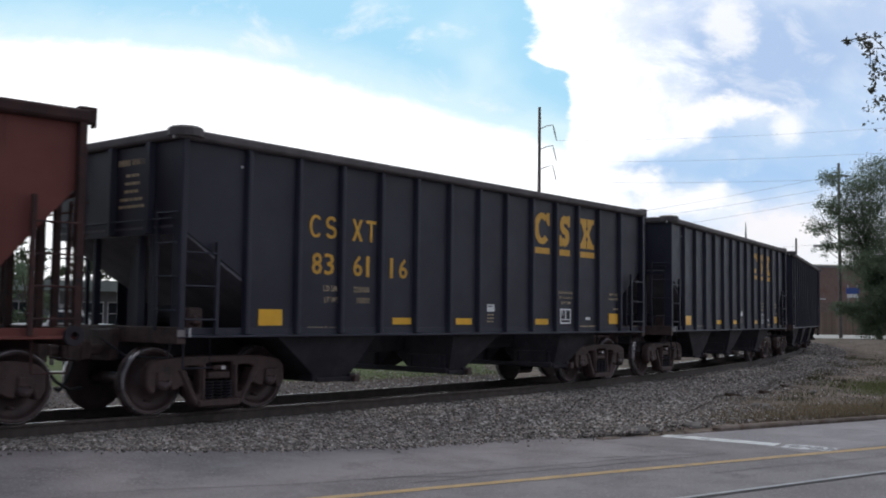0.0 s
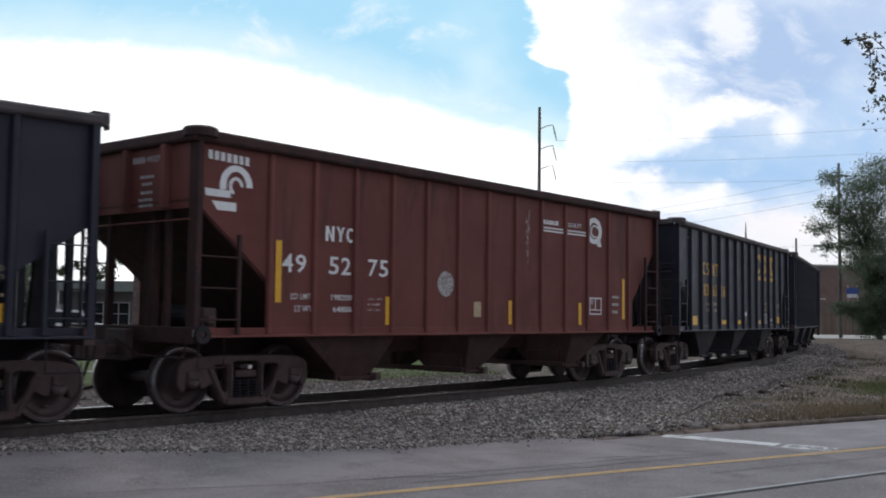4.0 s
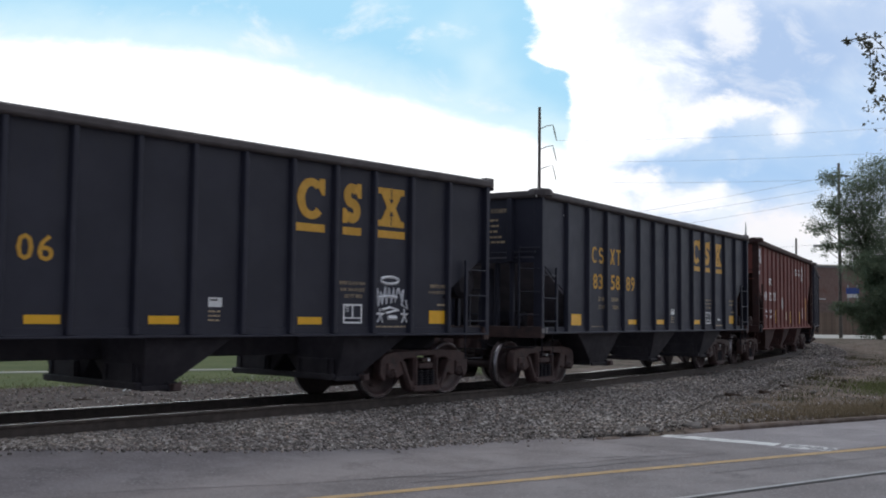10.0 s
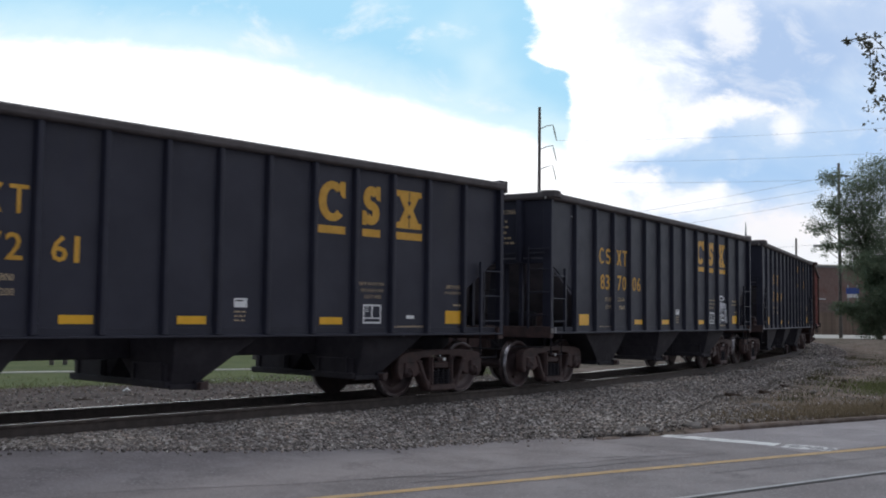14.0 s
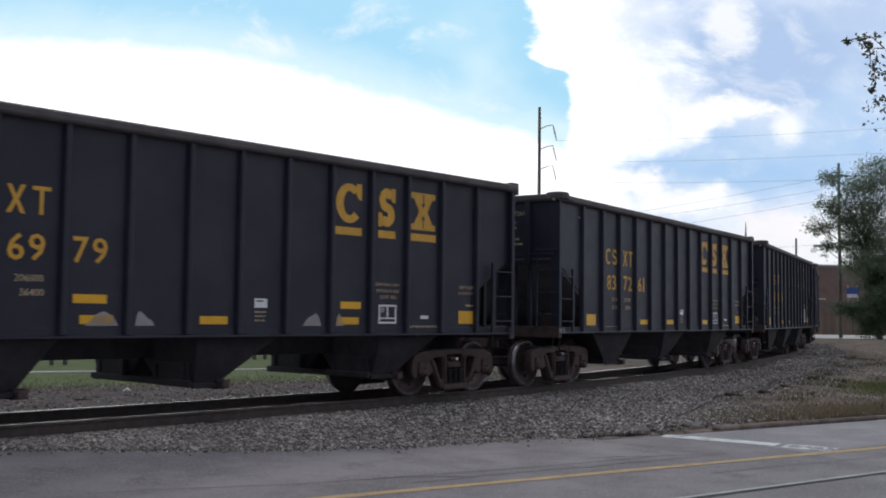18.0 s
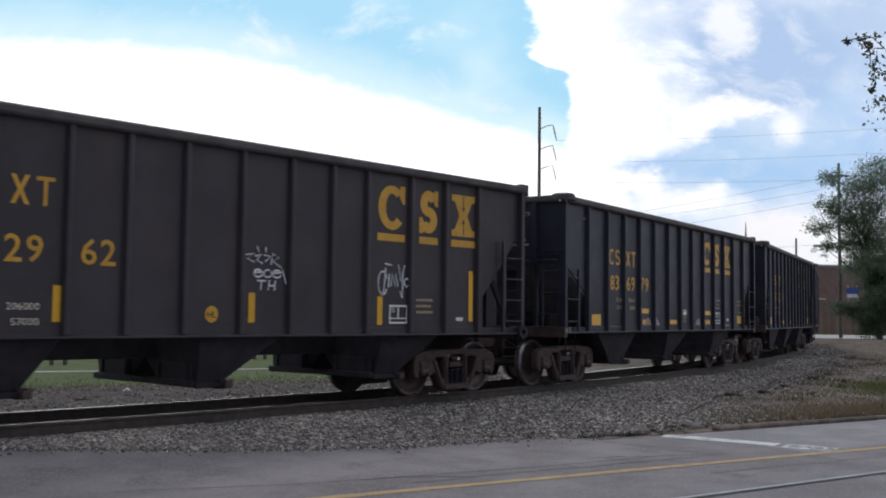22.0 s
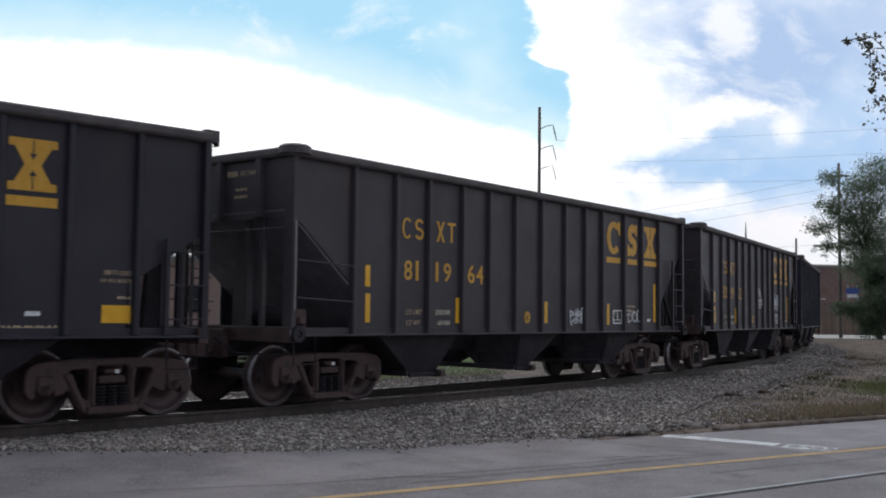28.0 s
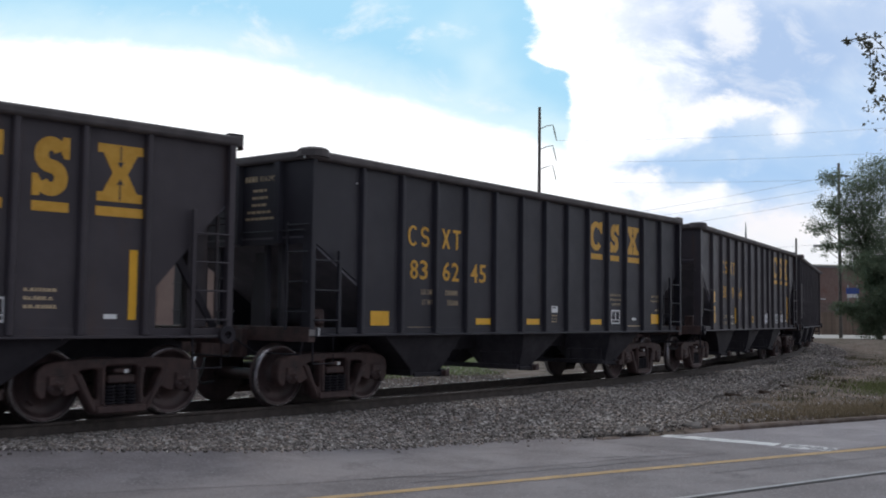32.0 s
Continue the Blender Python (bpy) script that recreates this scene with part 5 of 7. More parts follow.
SCRAWLS = {
    "stacked": [[(0.02, 0.80), (0.22, 0.84), (0.06, 0.72), (0.24, 0.66)], [(0.24, 0.78), (0.40, 0.84), (0.28, 0.70), (0.42, 0.64)], [(0.44, 0.82), (0.60, 0.80), (0.48, 0.68)], [(0.62, 0.62), (0.66, 0.86), (0.80, 0.78), (0.66, 0.70), (0.86, 0.56)],
                loop(0.32, 0.42, 0.10, 0.08, 10, 350), loop(0.54, 0.42, 0.09, 0.08, 60, 400), loop(0.76, 0.42, 0.10, 0.08, 10, 350), [(0.22, 0.43), (0.42, 0.45)], [(0.66, 0.43), (0.86, 0.45)],
                [(0.30, 0.26), (0.50, 0.26)], [(0.40, 0.26), (0.38, 0.06)], [(0.58, 0.28), (0.56, 0.06)], [(0.72, 0.28), (0.70, 0.06)], [(0.56, 0.16), (0.72, 0.16)], [(0.88, 0.52), (0.98, 0.22)], [(0.28, 1.0), (0.32, 0.88)], [(0.48, 1.0), (0.48, 0.88)]],
    "slanted": [loop(0.16, 0.42, 0.13, 0.34, 20, 330), [(0.24, 0.86), (0.18, 0.10), (0.05, 0.20)], [(0.22, 0.98), (0.40, 0.94)], [(0.34, 0.70), (0.32, 0.30)], [(0.40, 0.32), (0.42, 0.70), (0.50, 0.34), (0.52, 0.72), (0.60, 0.34)], [(0.60, 0.98), (0.66, 0.50), (0.78, 0.95)], [(0.74, 0.80), (0.72, 0.00), (0.66, 0.20)], loop(0.84, 0.46, 0.06, 0.12, 30, 330), [(0.92, 0.34), (0.96, 0.58), (0.99, 0.34)]],
    "round": [loop(0.16, 0.45, 0.13, 0.26, 10, 350), [(0.04, 0.48), (0.28, 0.60)], [(0.34, 0.10), (0.52, 0.85)], [(0.34, 0.80), (0.50, 0.15)], loop(0.62, 0.48, 0.10, 0.26, 10, 350), [(0.54, 0.50), (0.74, 0.58)], [(0.76, 0.12), (0.80, 0.85), (0.92, 0.98), (0.99, 0.20)], [(0.02, 0.80), (0.05, 0.10), (0.18, 0.05)]],
    "broad": [[(0.08, 0.05), (0.10, 0.95), (0.30, 0.70), (0.28, 0.25), (0.06, 0.10)], loop(0.44, 0.48, 0.12, 0.34, 0, 360), [(0.62, 0.95), (0.58, 0.12), (0.76, 0.20)], [(0.82, 0.95), (0.78, 0.12), (0.98, 0.25)], [(0.0, 0.60), (0.12, 0.70)]],
}


def spray_tag(car, kind, x0, x1, z0, z1, r=0.010):
    """Unreadable looping spray-paint strokes, each a flat line on the side sheet."""
    for k, line in enumerate(SCRAWLS[kind]):
        pts = [(x0 + (x1 - x0) * a, FACE - 0.001 - 0.0007 * k, z0 + (z1 - z0) * b) for a, b in line]
        part("spray_tag", Shape().tube(pts, r, 4), M["tag"], car, "silver spray-painted stroke", at=Matrix.Translation((MARK[0], 0, 0)))


def halo_tag(car, x0, z0):
    """A tall silver scrawl of jagged strokes under an oval loop."""
    def stroke(pts, r, k):
        sh = Shape().tube([(x0 + a, FACE - 0.002 - 0.002 * k, z0 + b) for a, b in pts], r, 4)
        part("spray_tag", sh, M["tag"], car, "silver spray-painted stroke", at=Matrix.Translation((MARK[0], 0, 0)))

    stroke([(0.30 + 0.20 * math.cos(a), 0.69 + 0.055 * math.sin(a)) for a in np.arange(0, 6.4, 0.4)], 0.022, 0)
    jag = [(0.03, 0.56), (0.05, 0.28), (0.10, 0.50), (0.13, 0.30), (0.20, 0.58), (0.22, 0.32), (0.28, 0.56), (0.33, 0.34), (0.38, 0.56), (0.42, 0.36), (0.48, 0.57)]
    stroke(jag, 0.024, 1)
    stroke([(0.50, 0.56), (0.56, 0.40), (0.60, 0.55), (0.57, 0.30), (0.70, 0.24), (0.66, 0.38)], 0.024, 2)
    stroke([(0.06, 0.42), (0.24, 0.44), (0.46, 0.42)], 0.020, 3)
    stroke([(0.14, 0.22), (0.30, 0.26), (0.50, 0.22), (0.22, 0.17)], 0.021, 4)
    for x in (0.08, 0.62):
        stroke([(x, 0.24), (x + 0.01, 0.13), (x - 0.05, 0.02)], 0.019, 5)
        stroke([(x - 0.07, 0.16), (x + 0.02, 0.14), (x + 0.08, 0.16)], 0.018, 6)
        stroke([(x + 0.01, 0.13), (x + 0.06, 0.02)], 0.018, 7)
    stroke([(0.26, 0.09), (0.44, 0.09)], 0.030, 8)


def consolidated_stencil(car, x, z, w, h, mat):
    """White framed panel of stencil boxes."""
    t = 0.028
    at = Matrix.Translation((MARK[0], 0, 0))
    outer = [(x, z), (x + w, z), (x + w, z + h), (x, z + h)]
    inner = [(x + t, z + t), (x + w - t, z + t), (x + w - t, z + h - t), (x + t, z + h - t)]
    p = part("stencil_panel", Shape().band(inner, outer, FACE - 0.003, FACE + 0.001), mat, car, "white framed inspection stencil", at=at)
    part("divider", Shape().box(x + w * 0.46, x + w * 0.46 + t, FACE - 0.0025, FACE + 0.001, z + h * 0.25 + t * 0.7, z + h - t), mat, p)
    part("divider", Shape().box(x + t, x + w - t, FACE - 0.0025, FACE + 0.001, z + h * 0.25, z + h * 0.25 + t * 0.7), mat, p)
    for k in range(3):
        part("stencil_line", Shape().box(x + t * 1.8, x + w * 0.30, FACE - 0.0025, FACE + 0.001, z + h * (0.84 - 0.11 * k), z + h * (0.88 - 0.11 * k)), mat, p)


def end_writing(car, half, mat, rows, number=None):
    """Stencil rows on the rear end sheet: bars, and the car's number after the owner's initials."""
    rnd = random.Random(len(rows))
    for k, (z, w) in enumerate(rows):
        y, stop = -0.45 + w / 2, -0.45 - w / 2
        if k == 0 and number:
            digits = text_mesh(number.replace(" ", ""), 0.085, w * 0.52, mat, "e")
            turn = Matrix(((0, 0, -1, -half - 0.003), (-1, 0, 0, y - w * 0.48), (0, 1, 0, z), (0, 0, 0, 1)))
            part("lettering", digits, None, car, at=turn)
            stop = y - w * 0.40
        while y > stop + 0.03:
            q = min(rnd.uniform(0.05, 0.11) if k else 0.055, y - stop)
            part("stencil_line", Shape().box(-half - 0.006, -half - 0.001, y - q, y, z, z + (0.085 if k == 0 else 0.04)), mat, car)
            y -= q + 0.025


def dress_panel_car(car, number, weights, tag=None, bare=False, slip=0.0):
    """Markings of the slate-grey cars with ladders at the corners."""
    Y, R, O = M["yellow"], M["reflect"], M["ochre"]
    if number:
        mark_shapes(car, -4.01 + slip, 2.53, 0.34, Y)
        for x, d in zip((-3.95, -3.08, -2.27), number.split()):
            number_pair(car, d, x + slip, 1.98, 0.325, 0.47, Y, "y")
        words(car, "LD LMT", -3.70, 1.735, 0.085, 0.34, O, "o")
        words(car, "LT WT", -3.68, 1.565, 0.085, 0.30, O, "o")
        words(car, weights[0], -3.06, 1.735, 0.085, 0.35, O, "o")
        words(car, weights[1], -2.99, 1.565, 0.085, 0.29, O, "o")
    emblem(car, ((1.88, 2.40), (2.79, 3.14), (3.52, 4.10)), 2.80, 3.42, 0.15, Y, M["slate"])
    plaque(car, -4.95, -4.51, 1.22, 1.45, R, label="yellow reflective panel")
    plaque(car, 4.72, 5.13, 1.25, 1.47, R, label="yellow reflective panel")
    shift = -0.17 if bare else 0.0
    for x in (-2.15 + shift * 0.5, -0.51, 1.94):
        plaque(car, x, x + 0.45, 1.235, 1.345, R, label="yellow reflective strip")
    plaque(car, 0.39, 0.61, 1.47, 1.60, M["white"], "inspection_label", "white paper label")
    small_bars(car, 0.40, 1.40, (0.20, 0.18, 0.20), 0.025, 0.06, O)
    plaque(car, 0.42, 0.54, 1.555, 1.575, M["hose"], "label_print", y=FACE - 0.003)
    consolidated_stencil(car, 2.82, 1.25, 0.39, 0.30, M["white"])
    words(car, "EXW 10-6 H 10-4", 2.74, 1.845, 0.055, 0.52, O, "o")
    words(car, "EW 10-6 H 10-3", 2.77, 1.745, 0.055, 0.48, O, "o")
    words(car, "CU FT 3433", 2.84, 1.645, 0.055, 0.36, O, "o")
    words(car, "EMPTY LOAD", 4.74, 1.845, 0.06, 0.36, O, "o")
    words(car, "SA ADJ BLOCK", 4.70, 1.74, 0.06, 0.42, O, "o")
    small_bars(car, 4.92, 1.55, (0.18,), 0.035, 0.1, O)
    small_bars(car, -4.02, 1.17, (0.60,), 0.03, 0.1, O)
    small_bars(car, 3.52, 1.19, (0.66,), 0.03, 0.1, O)
    plaque(car, 3.78, 3.96, 1.33, 1.385, M["white"], "inspection_label", "small white label")
    end_writing(car, 6.25, O, ((3.40, 0.68), (3.24, 0.30), (3.13, 0.34), (3.02, 0.36), (2.91, 0.56), (2.81, 0.62)), number)
    plaque(car, -5.32, -5.29, 3.40, 3.43, M["white"], "rivet_spot")
    part("end_cap_mark", Shape().box(-6.36, -6.345, -1.52, -1.49, 3.66, 3.79), M["white"], car, "short white strip on the end cap")
    if tag:
        halo_tag(car, *tag)
    if bare:
        for x, w, k in ((-2.16, 0.44, 0.60), (-1.48, 0.28, 0.15), (1.27, 0.36, 0.70), (1.92, 0.16, 0.4)):
            n = 9
            rim = [(x + w * i / n, 1.222 + 0.19 * max(0.0, 1 - abs(i / n - k) / (k if i / n < k else 1 - k)) ** 0.75 + 0.012 * math.sin(i * 5 + x * 9)) for i in range(n + 1)]
            outline(car, [(x, 1.215)] + rim + [(x + w, 1.215)], M["patch"], "bare_patch", "pale patch of bare primer")
        plaque(car, -2.33, -1.88, 1.49, 1.60, R, label="yellow reflective strip")
        plaque(car, 2.01, 2.43, 1.475, 1.585, R, label="yellow reflective strip")


def dress_post_car(car, number, weights, tags=()):
    """Markings of the sooty cars with single corner posts."""
    MARK[0] = 0.27
    Y, R, O = M["yellow"], M["reflect"], M["ochre"]
    if number:
        mark_shapes(car, -4.26, 2.64, 0.35, Y)
        for x, d in zip((-4.20, -3.41, -2.46), number.split()):
            number_pair(car, d, x, 1.96, 0.33, 0.48, Y, "y")
        words(car, "LD LMT", -4.14, 1.40, 0.085, 0.42, M["ochre"], "o")
        words(car, "LT WT", -4.12, 1.22, 0.085, 0.36, M["ochre"], "o")
        words(car, weights[0], -3.36, 1.40, 0.085, 0.40, M["cream"], "c")
        words(car, weights[1], -3.30, 1.22, 0.085, 0.34, M["cream"], "c")
    emblem(car, ((2.56, 3.15), (3.52, 3.94), (4.31, 4.91)), 2.76, 3.48, 0.165, Y, M["soot"])
    for x, z0, z1 in ((-5.13, 1.83, 2.16), (-5.12, 1.27, 1.72), (-2.80, 1.26, 1.70), (0.07, 1.26, 1.68), (2.57, 1.23, 1.68), (4.77, 1.29, 2.17)):
        plaque(car, x, x + 0.11, z0, z1, R, label="upright yellow reflective strip")
    outline(car, [(-0.54 + 0.105 * math.cos(a), 1.37 + 0.115 * math.sin(a)) for a in np.arange(0, 6.28, 0.35)], Y, "round_mark", "round yellow mark")
    part("lettering", text_mesh("HL", 0.085, 0.14, M["hose"], "h"), None, car, at=Matrix.Translation((-0.61 + MARK[0], FACE - 0.0045, 1.325)) @ Matrix.Rotation(math.pi / 2, 4, "X"))
    consolidated_stencil(car, 2.84, 1.25, 0.41, 0.30, M["white"])
    small_bars(car, 3.46, 1.62, (0.40, 0.36, 0.40), 0.045, 0.10, M["ochre"])
    small_bars(car, -4.90, 1.14, (0.60,), 0.03, 0.1, M["ochre"])
    plaque(car, 4.45, 4.62, 1.30, 1.36, M["white"], "inspection_label", "small white label")
    end_writing(car, 6.50, O, ((3.44, 0.62), (3.22, 0.24), (3.11, 0.30)), number)
    for t in tags:
        spray_tag(car, *t)
    MARK[0] = 0.10


def dress_red_car(car, number, weights):
    Wt, R = M["white"], M["reflect"]
    for k in range(7):
        plaque(car, -6.37 + 0.105 * k, -6.30 + 0.105 * k, 3.46 - 0.004 * k, 3.58 - 0.004 * k, Wt, "owner_mark")
    ring(car, -6.17, -5.60, 2.84, 3.42, 0.11, Wt, "emblem", "white arched band of an emblem", 0, 195)
    ring(car, -6.02, -5.76, 3.00, 3.26, 0.06, Wt, "emblem", "inner white arched band", 0, 250, 12)
    outline(car, [(-6.42, 3.06), (-5.98, 3.06), (-5.98, 2.96), (-6.40, 2.96)], Wt, "emblem_bar")
    outline(car, [(-6.30, 2.90), (-5.88, 2.90), (-5.88, 2.78), (-6.20, 2.78)], Wt, "emblem_bar")
    outline(car, [(-4.16, 2.49), (-4.16, 2.72), (-4.11, 2.72), (-4.03, 2.57), (-4.03, 2.72), (-3.98, 2.72), (-3.98, 2.49), (-4.03, 2.49), (-4.11, 2.64), (-4.11, 2.49)], Wt, "owner_mark")
    outline(car, [(-3.93, 2.72), (-3.88, 2.72), (-3.845, 2.64), (-3.81, 2.72), (-3.76, 2.72), (-3.82, 2.60), (-3.82, 2.49), (-3.87, 2.49), (-3.87, 2.60)], Wt, "owner_mark")
    ring(car, -3.72, -3.53, 2.49, 2.72, 0.05, Wt, "owner_mark", "", 45, 315, 10)
    for x, d in zip((-5.02, -4.08, -3.22), number.split()):
        number_pair(car, d, x, 1.99, 0.27, 0.48, Wt, "w")
    words(car, "LD LMT", -4.84, 1.60, 0.09, 0.40, Wt, "w")
    words(car, "LT WT", -4.76, 1.42, 0.09, 0.34, Wt, "w")
    words(car, weights[0], -4.02, 1.60, 0.09, 0.44, Wt, "w")
    words(car, weights[1], -3.98, 1.42, 0.09, 0.40, Wt, "w")
    for x, z0, z1 in ((-5.14, 1.55, 2.44), (-2.80, 1.23, 1.68), (0.59, 1.24, 1.68), (3.07, 1.23, 1.68), (4.88, 1.35, 2.23)):
        plaque(car, x, x + 0.11, z0, z1, R, label="upright yellow reflective strip")
    plaque(car, -0.47, -0.26, 1.37, 1.64, M["ochre"], "inspection_label", "faded yellow label")
    outline(car, [(-1.27 + 0.22 * math.cos(a), 1.93 + 0.22 * math.sin(a)) for a in np.arange(0, 6.28, 0.35)], M["chalk"], "round_mark", "round blotchy chalk-white disc")
    ring(car, 3.37, 4.00, 2.92, 3.48, 0.13, Wt, "emblem", "white round emblem")
    ring(car, 3.54, 3.88, 3.05, 3.33, 0.045, Wt, "emblem", "", 30, 300, 12)
    outline(car, [(3.78, 3.0), (3.92, 3.02), (4.0, 2.88), (3.82, 2.88)], Wt, "emblem_bar", "short white tail of the emblem")
    words(car, "QUALITY", 2.66, 3.20, 0.10, 0.52, Wt, "w")
    for z in (3.12, 3.06):
        plaque(car, 1.76, 3.40, z, z + 0.03, Wt, "emblem_bar", "thin white stripe")
    small_bars(car, 1.76, 3.21, (0.55,), 0.085, 0.1, Wt)
    consolidated_stencil(car, 3.51, 1.44, 0.48, 0.36, Wt)
    small_bars(car, 4.45, 1.80, (0.28, 0.26, 0.26), 0.06, 0.16, M["faint"])
    small_bars(car, -5.9, 1.12, (0.45, 0.40), 0.03, 0.05, M["faint"])
    for x, z0, z1, w in ((1.17, 2.62, 3.40, 0.016), (1.215, 2.40, 3.30, 0.022), (1.26, 2.95, 3.46, 0.014)):
        rim = [(x + w * (0.6 + 0.4 * math.sin(z * 23 + x * 40)), z) for z in np.arange(z0, z1, 0.08)]
        outline(car, rim + [(2 * x - a + 0.01 * math.sin(z * 31), z) for a, z in rim[::-1]], M["scuff"], "scrape", "long pale vertical scrape")
    small_bars(car, -3.22, 1.62, (0.34, 0.28, 0.32), 0.035, 0.085, M["scuff"])
    end_writing(car, 6.50, M["faint"], ((3.46, 0.68), (3.24, 0.30), (3.14, 0.22), (3.02, 0.26), (2.92, 0.36), (2.84, 0.34)), number)


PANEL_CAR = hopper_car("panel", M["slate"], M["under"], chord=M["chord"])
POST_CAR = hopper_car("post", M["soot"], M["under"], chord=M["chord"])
# the top chord takes the darker red too, its shade painted in
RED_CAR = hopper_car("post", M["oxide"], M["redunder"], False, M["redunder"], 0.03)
DARK_LABEL = "slate-grey steel hopper car with yellow markings on the track"
SOOT_LABEL = "sooty dark hopper car with upright yellow strips on the track"
RED_LABEL = "oxide-red steel hopper car with white numbers on the track"

# kind, place along the line at the start, markings
CONSIST = [
    ("panel", 59.8, None), ("panel", 45.95, None), ("panel", 32.1, None), ("panel", 18.2, "faint"),
    ("panel", 4.365, ("83 61 16", ("220000", "55800"), None, False)),
    ("red", -9.5, ("49 52 75", ("198200", "64800"))),
    ("panel", -23.4, ("83 58 89", ("208500", "54500"), None, False)),
    ("panel", -37.33, ("83 70 06", ("206400", "56600"), (3.50, 1.25), False)),
    ("panel", -51.16, ("83 72 61", ("207800", "55200"), None, False)),
    ("panel", -64.94, ("83 69 79", ("206600", "56400"), None, True, -0.08)),
    ("post", -78.9, ("82 29 62", ("206000", "57000"), (("stacked", -0.02, 0.74, 1.68, 2.34, 0.013), ("slanted", 2.56, 3.34, 1.66, 2.22, 0.015)))),
    ("post", -92.92, ("81 19 64", ("200100", "60100"), (("round", 1.02, 1.62, 1.20, 1.62, 0.016), ("broad", 3.48, 4.30, 1.25, 1.58, 0.014)))),
    ("panel", -106.82, ("83 62 45", ("230800", "55200"), None, False, -0.05)),
    ("post", -120.71, (None, None, ())),
    ("panel", -134.8, None),
]
CARS = []
for kind, s_start, marks in CONSIST:
    src = {"panel": PANEL_CAR, "post": POST_CAR, "red": RED_CAR}[kind]
    c = copy_thing(src, Matrix.Identity(4))
    tagged(c, {"panel": DARK_LABEL, "post": SOOT_LABEL, "red": RED_LABEL}[kind], "railroad car", "cars of the train")
    if kind == "panel":
        if isinstance(marks, tuple):
            dress_panel_car(c, *marks)
            if marks[2]:
                part("auxiliary_reservoir", Shape().lathe([(-0.58, 0.0), (-0.58, 0.20), (-0.50, 0.27), (0.50, 0.27), (0.58, 0.20), (0.58, 0.0)], 16), M["under"], c, at=Matrix.Translation((5.84, -0.84, 1.96)))
                tagged(c, "slate-grey hopper car with yellow markings and white graffiti")
            if marks[0] == "83 62 45":
                for o in c.children_recursive:
                    for slot in o.material_slots:
                        if slot.material is M["slate"]:
                            slot.link, slot.material = "OBJECT", M["greyslate"]
                tagged(c, "dull dark grey weathered hopper car with yellow markings")
            if marks[3]:
                tagged(c, "slate-grey hopper car with yellow markings and primer patches")
        else:
            dress_panel_car(c, None, None)
    elif kind == "post":
        dress_post_car(c, *marks)
        if marks[2]:
            tagged(c, "sooty dark hopper car with yellow strips and silver graffiti")
    else:
        dress_red_car(c, *marks)
    CARS.append((c, s_start))
for src in (PANEL_CAR, POST_CAR, RED_CAR):
    for o in [src, *src.children_recursive]:
        bpy.data.objects.remove(o)

# ---------------------------------------------------------------- plants


def leaves_mesh(name, clumps, per, size, mat, seed, flat=0.8):
    """Leaves scattered in uneven clumps (x, y, z, radius): small folded blades, thinner towards the rim."""
    rng = np.random.default_rng(seed)
    cs = []
    for x, y, z, r in clumps:
        n = max(20, int(per * r * r))
        sub = rng.normal(0, 1, (max(4, n // 60), 3))
        sub = sub / np.linalg.norm(sub, axis=1)[:, None] * rng.uniform(0.25, 1.0, (len(sub), 1)) * r
        pick = sub[rng.integers(0, len(sub), n)] + rng.normal(0, 0.20 * r, (n, 3))
        cs.append(pick * (1, 1, flat) + (x, y, z))
    c = np.concatenate(cs)
    n = len(c)
    d = rng.normal(0, 1, (n, 3))
    d /= np.linalg.norm(d, axis=1)[:, None]
    e = np.cross(d, rng.normal(0, 1, (n, 3)))
    e /= np.linalg.norm(e, axis=1)[:, None] + 1e-9
    up = np.cross(d, e)
    s = rng.uniform(0.6, 1.3, (n, 1)) * size
    v = np.stack([c - d * s, c + e * s * 0.45 + up * s * 0.15, c + d * s, c - e * s * 0.45 + up * s * 0.15], 1).reshape(-1, 3)
    q = 4 * np.arange(n)[:, None]
    me = bpy.data.meshes.new(name)
    me.from_pydata(v, [], np.concatenate([q + (0, 1, 2), q + (0, 2, 3)]))
    me.materials.append(mat)
    return me


def make_tree(label, base, height, radius, clumps, per, size, mat, seed, category="tree", name="tree"):
    t = thing(name, label, category)
    rnd = random.Random(seed)
    b = Vector(base)
    top = Vector((sum(c[0] for c in clumps) / len(clumps), sum(c[1] for c in clumps) / len(clumps), b.z + height * 0.8))
    path = [b + Vector((0, 0, -0.15)), b.lerp(top, 0.25) + Vector((rnd.uniform(-1, 1), rnd.uniform(-1, 1), 0)) * radius, b.lerp(top, 0.55) + Vector((rnd.uniform(-1, 1), rnd.uniform(-1, 1), 0)) * radius * 2, top]
    part("trunk", Shape().tube(path, radius, 8, radius * 0.25), M["bark"], t, smooth=True)
    for c in clumps:
        k = max(0.12, min(0.9, (c[2] - b.z) / height * 0.75))
        a = path[0].lerp(path[3], k)
        p = Vector(c[:3])
        if c[3] <= 0.45:      # a twig springs from the next larger spray
            a = min((Vector(o[:3]) for o in clumps if o[3] > c[3] * 1.15), key=lambda o: (o - p).length)
        mid = a.lerp(p, 0.5) + Vector((rnd.uniform(-0.2, 0.2), rnd.uniform(-0.2, 0.2), rnd.uniform(0, 0.3))) * c[3]
        part("limb", Shape().tube([a, mid, p], min(radius * 0.30, 0.035 + c[3] * 0.05) if c[3] > 0.45 else 0.012, 5, radius * 0.05 if c[3] > 0.45 else 0.003), M["bark"], t)
    crown = part("crown", leaves_mesh("crown", clumps, per, size, mat, seed), None, t)
    tagged(crown, kind="stuff")
    return t


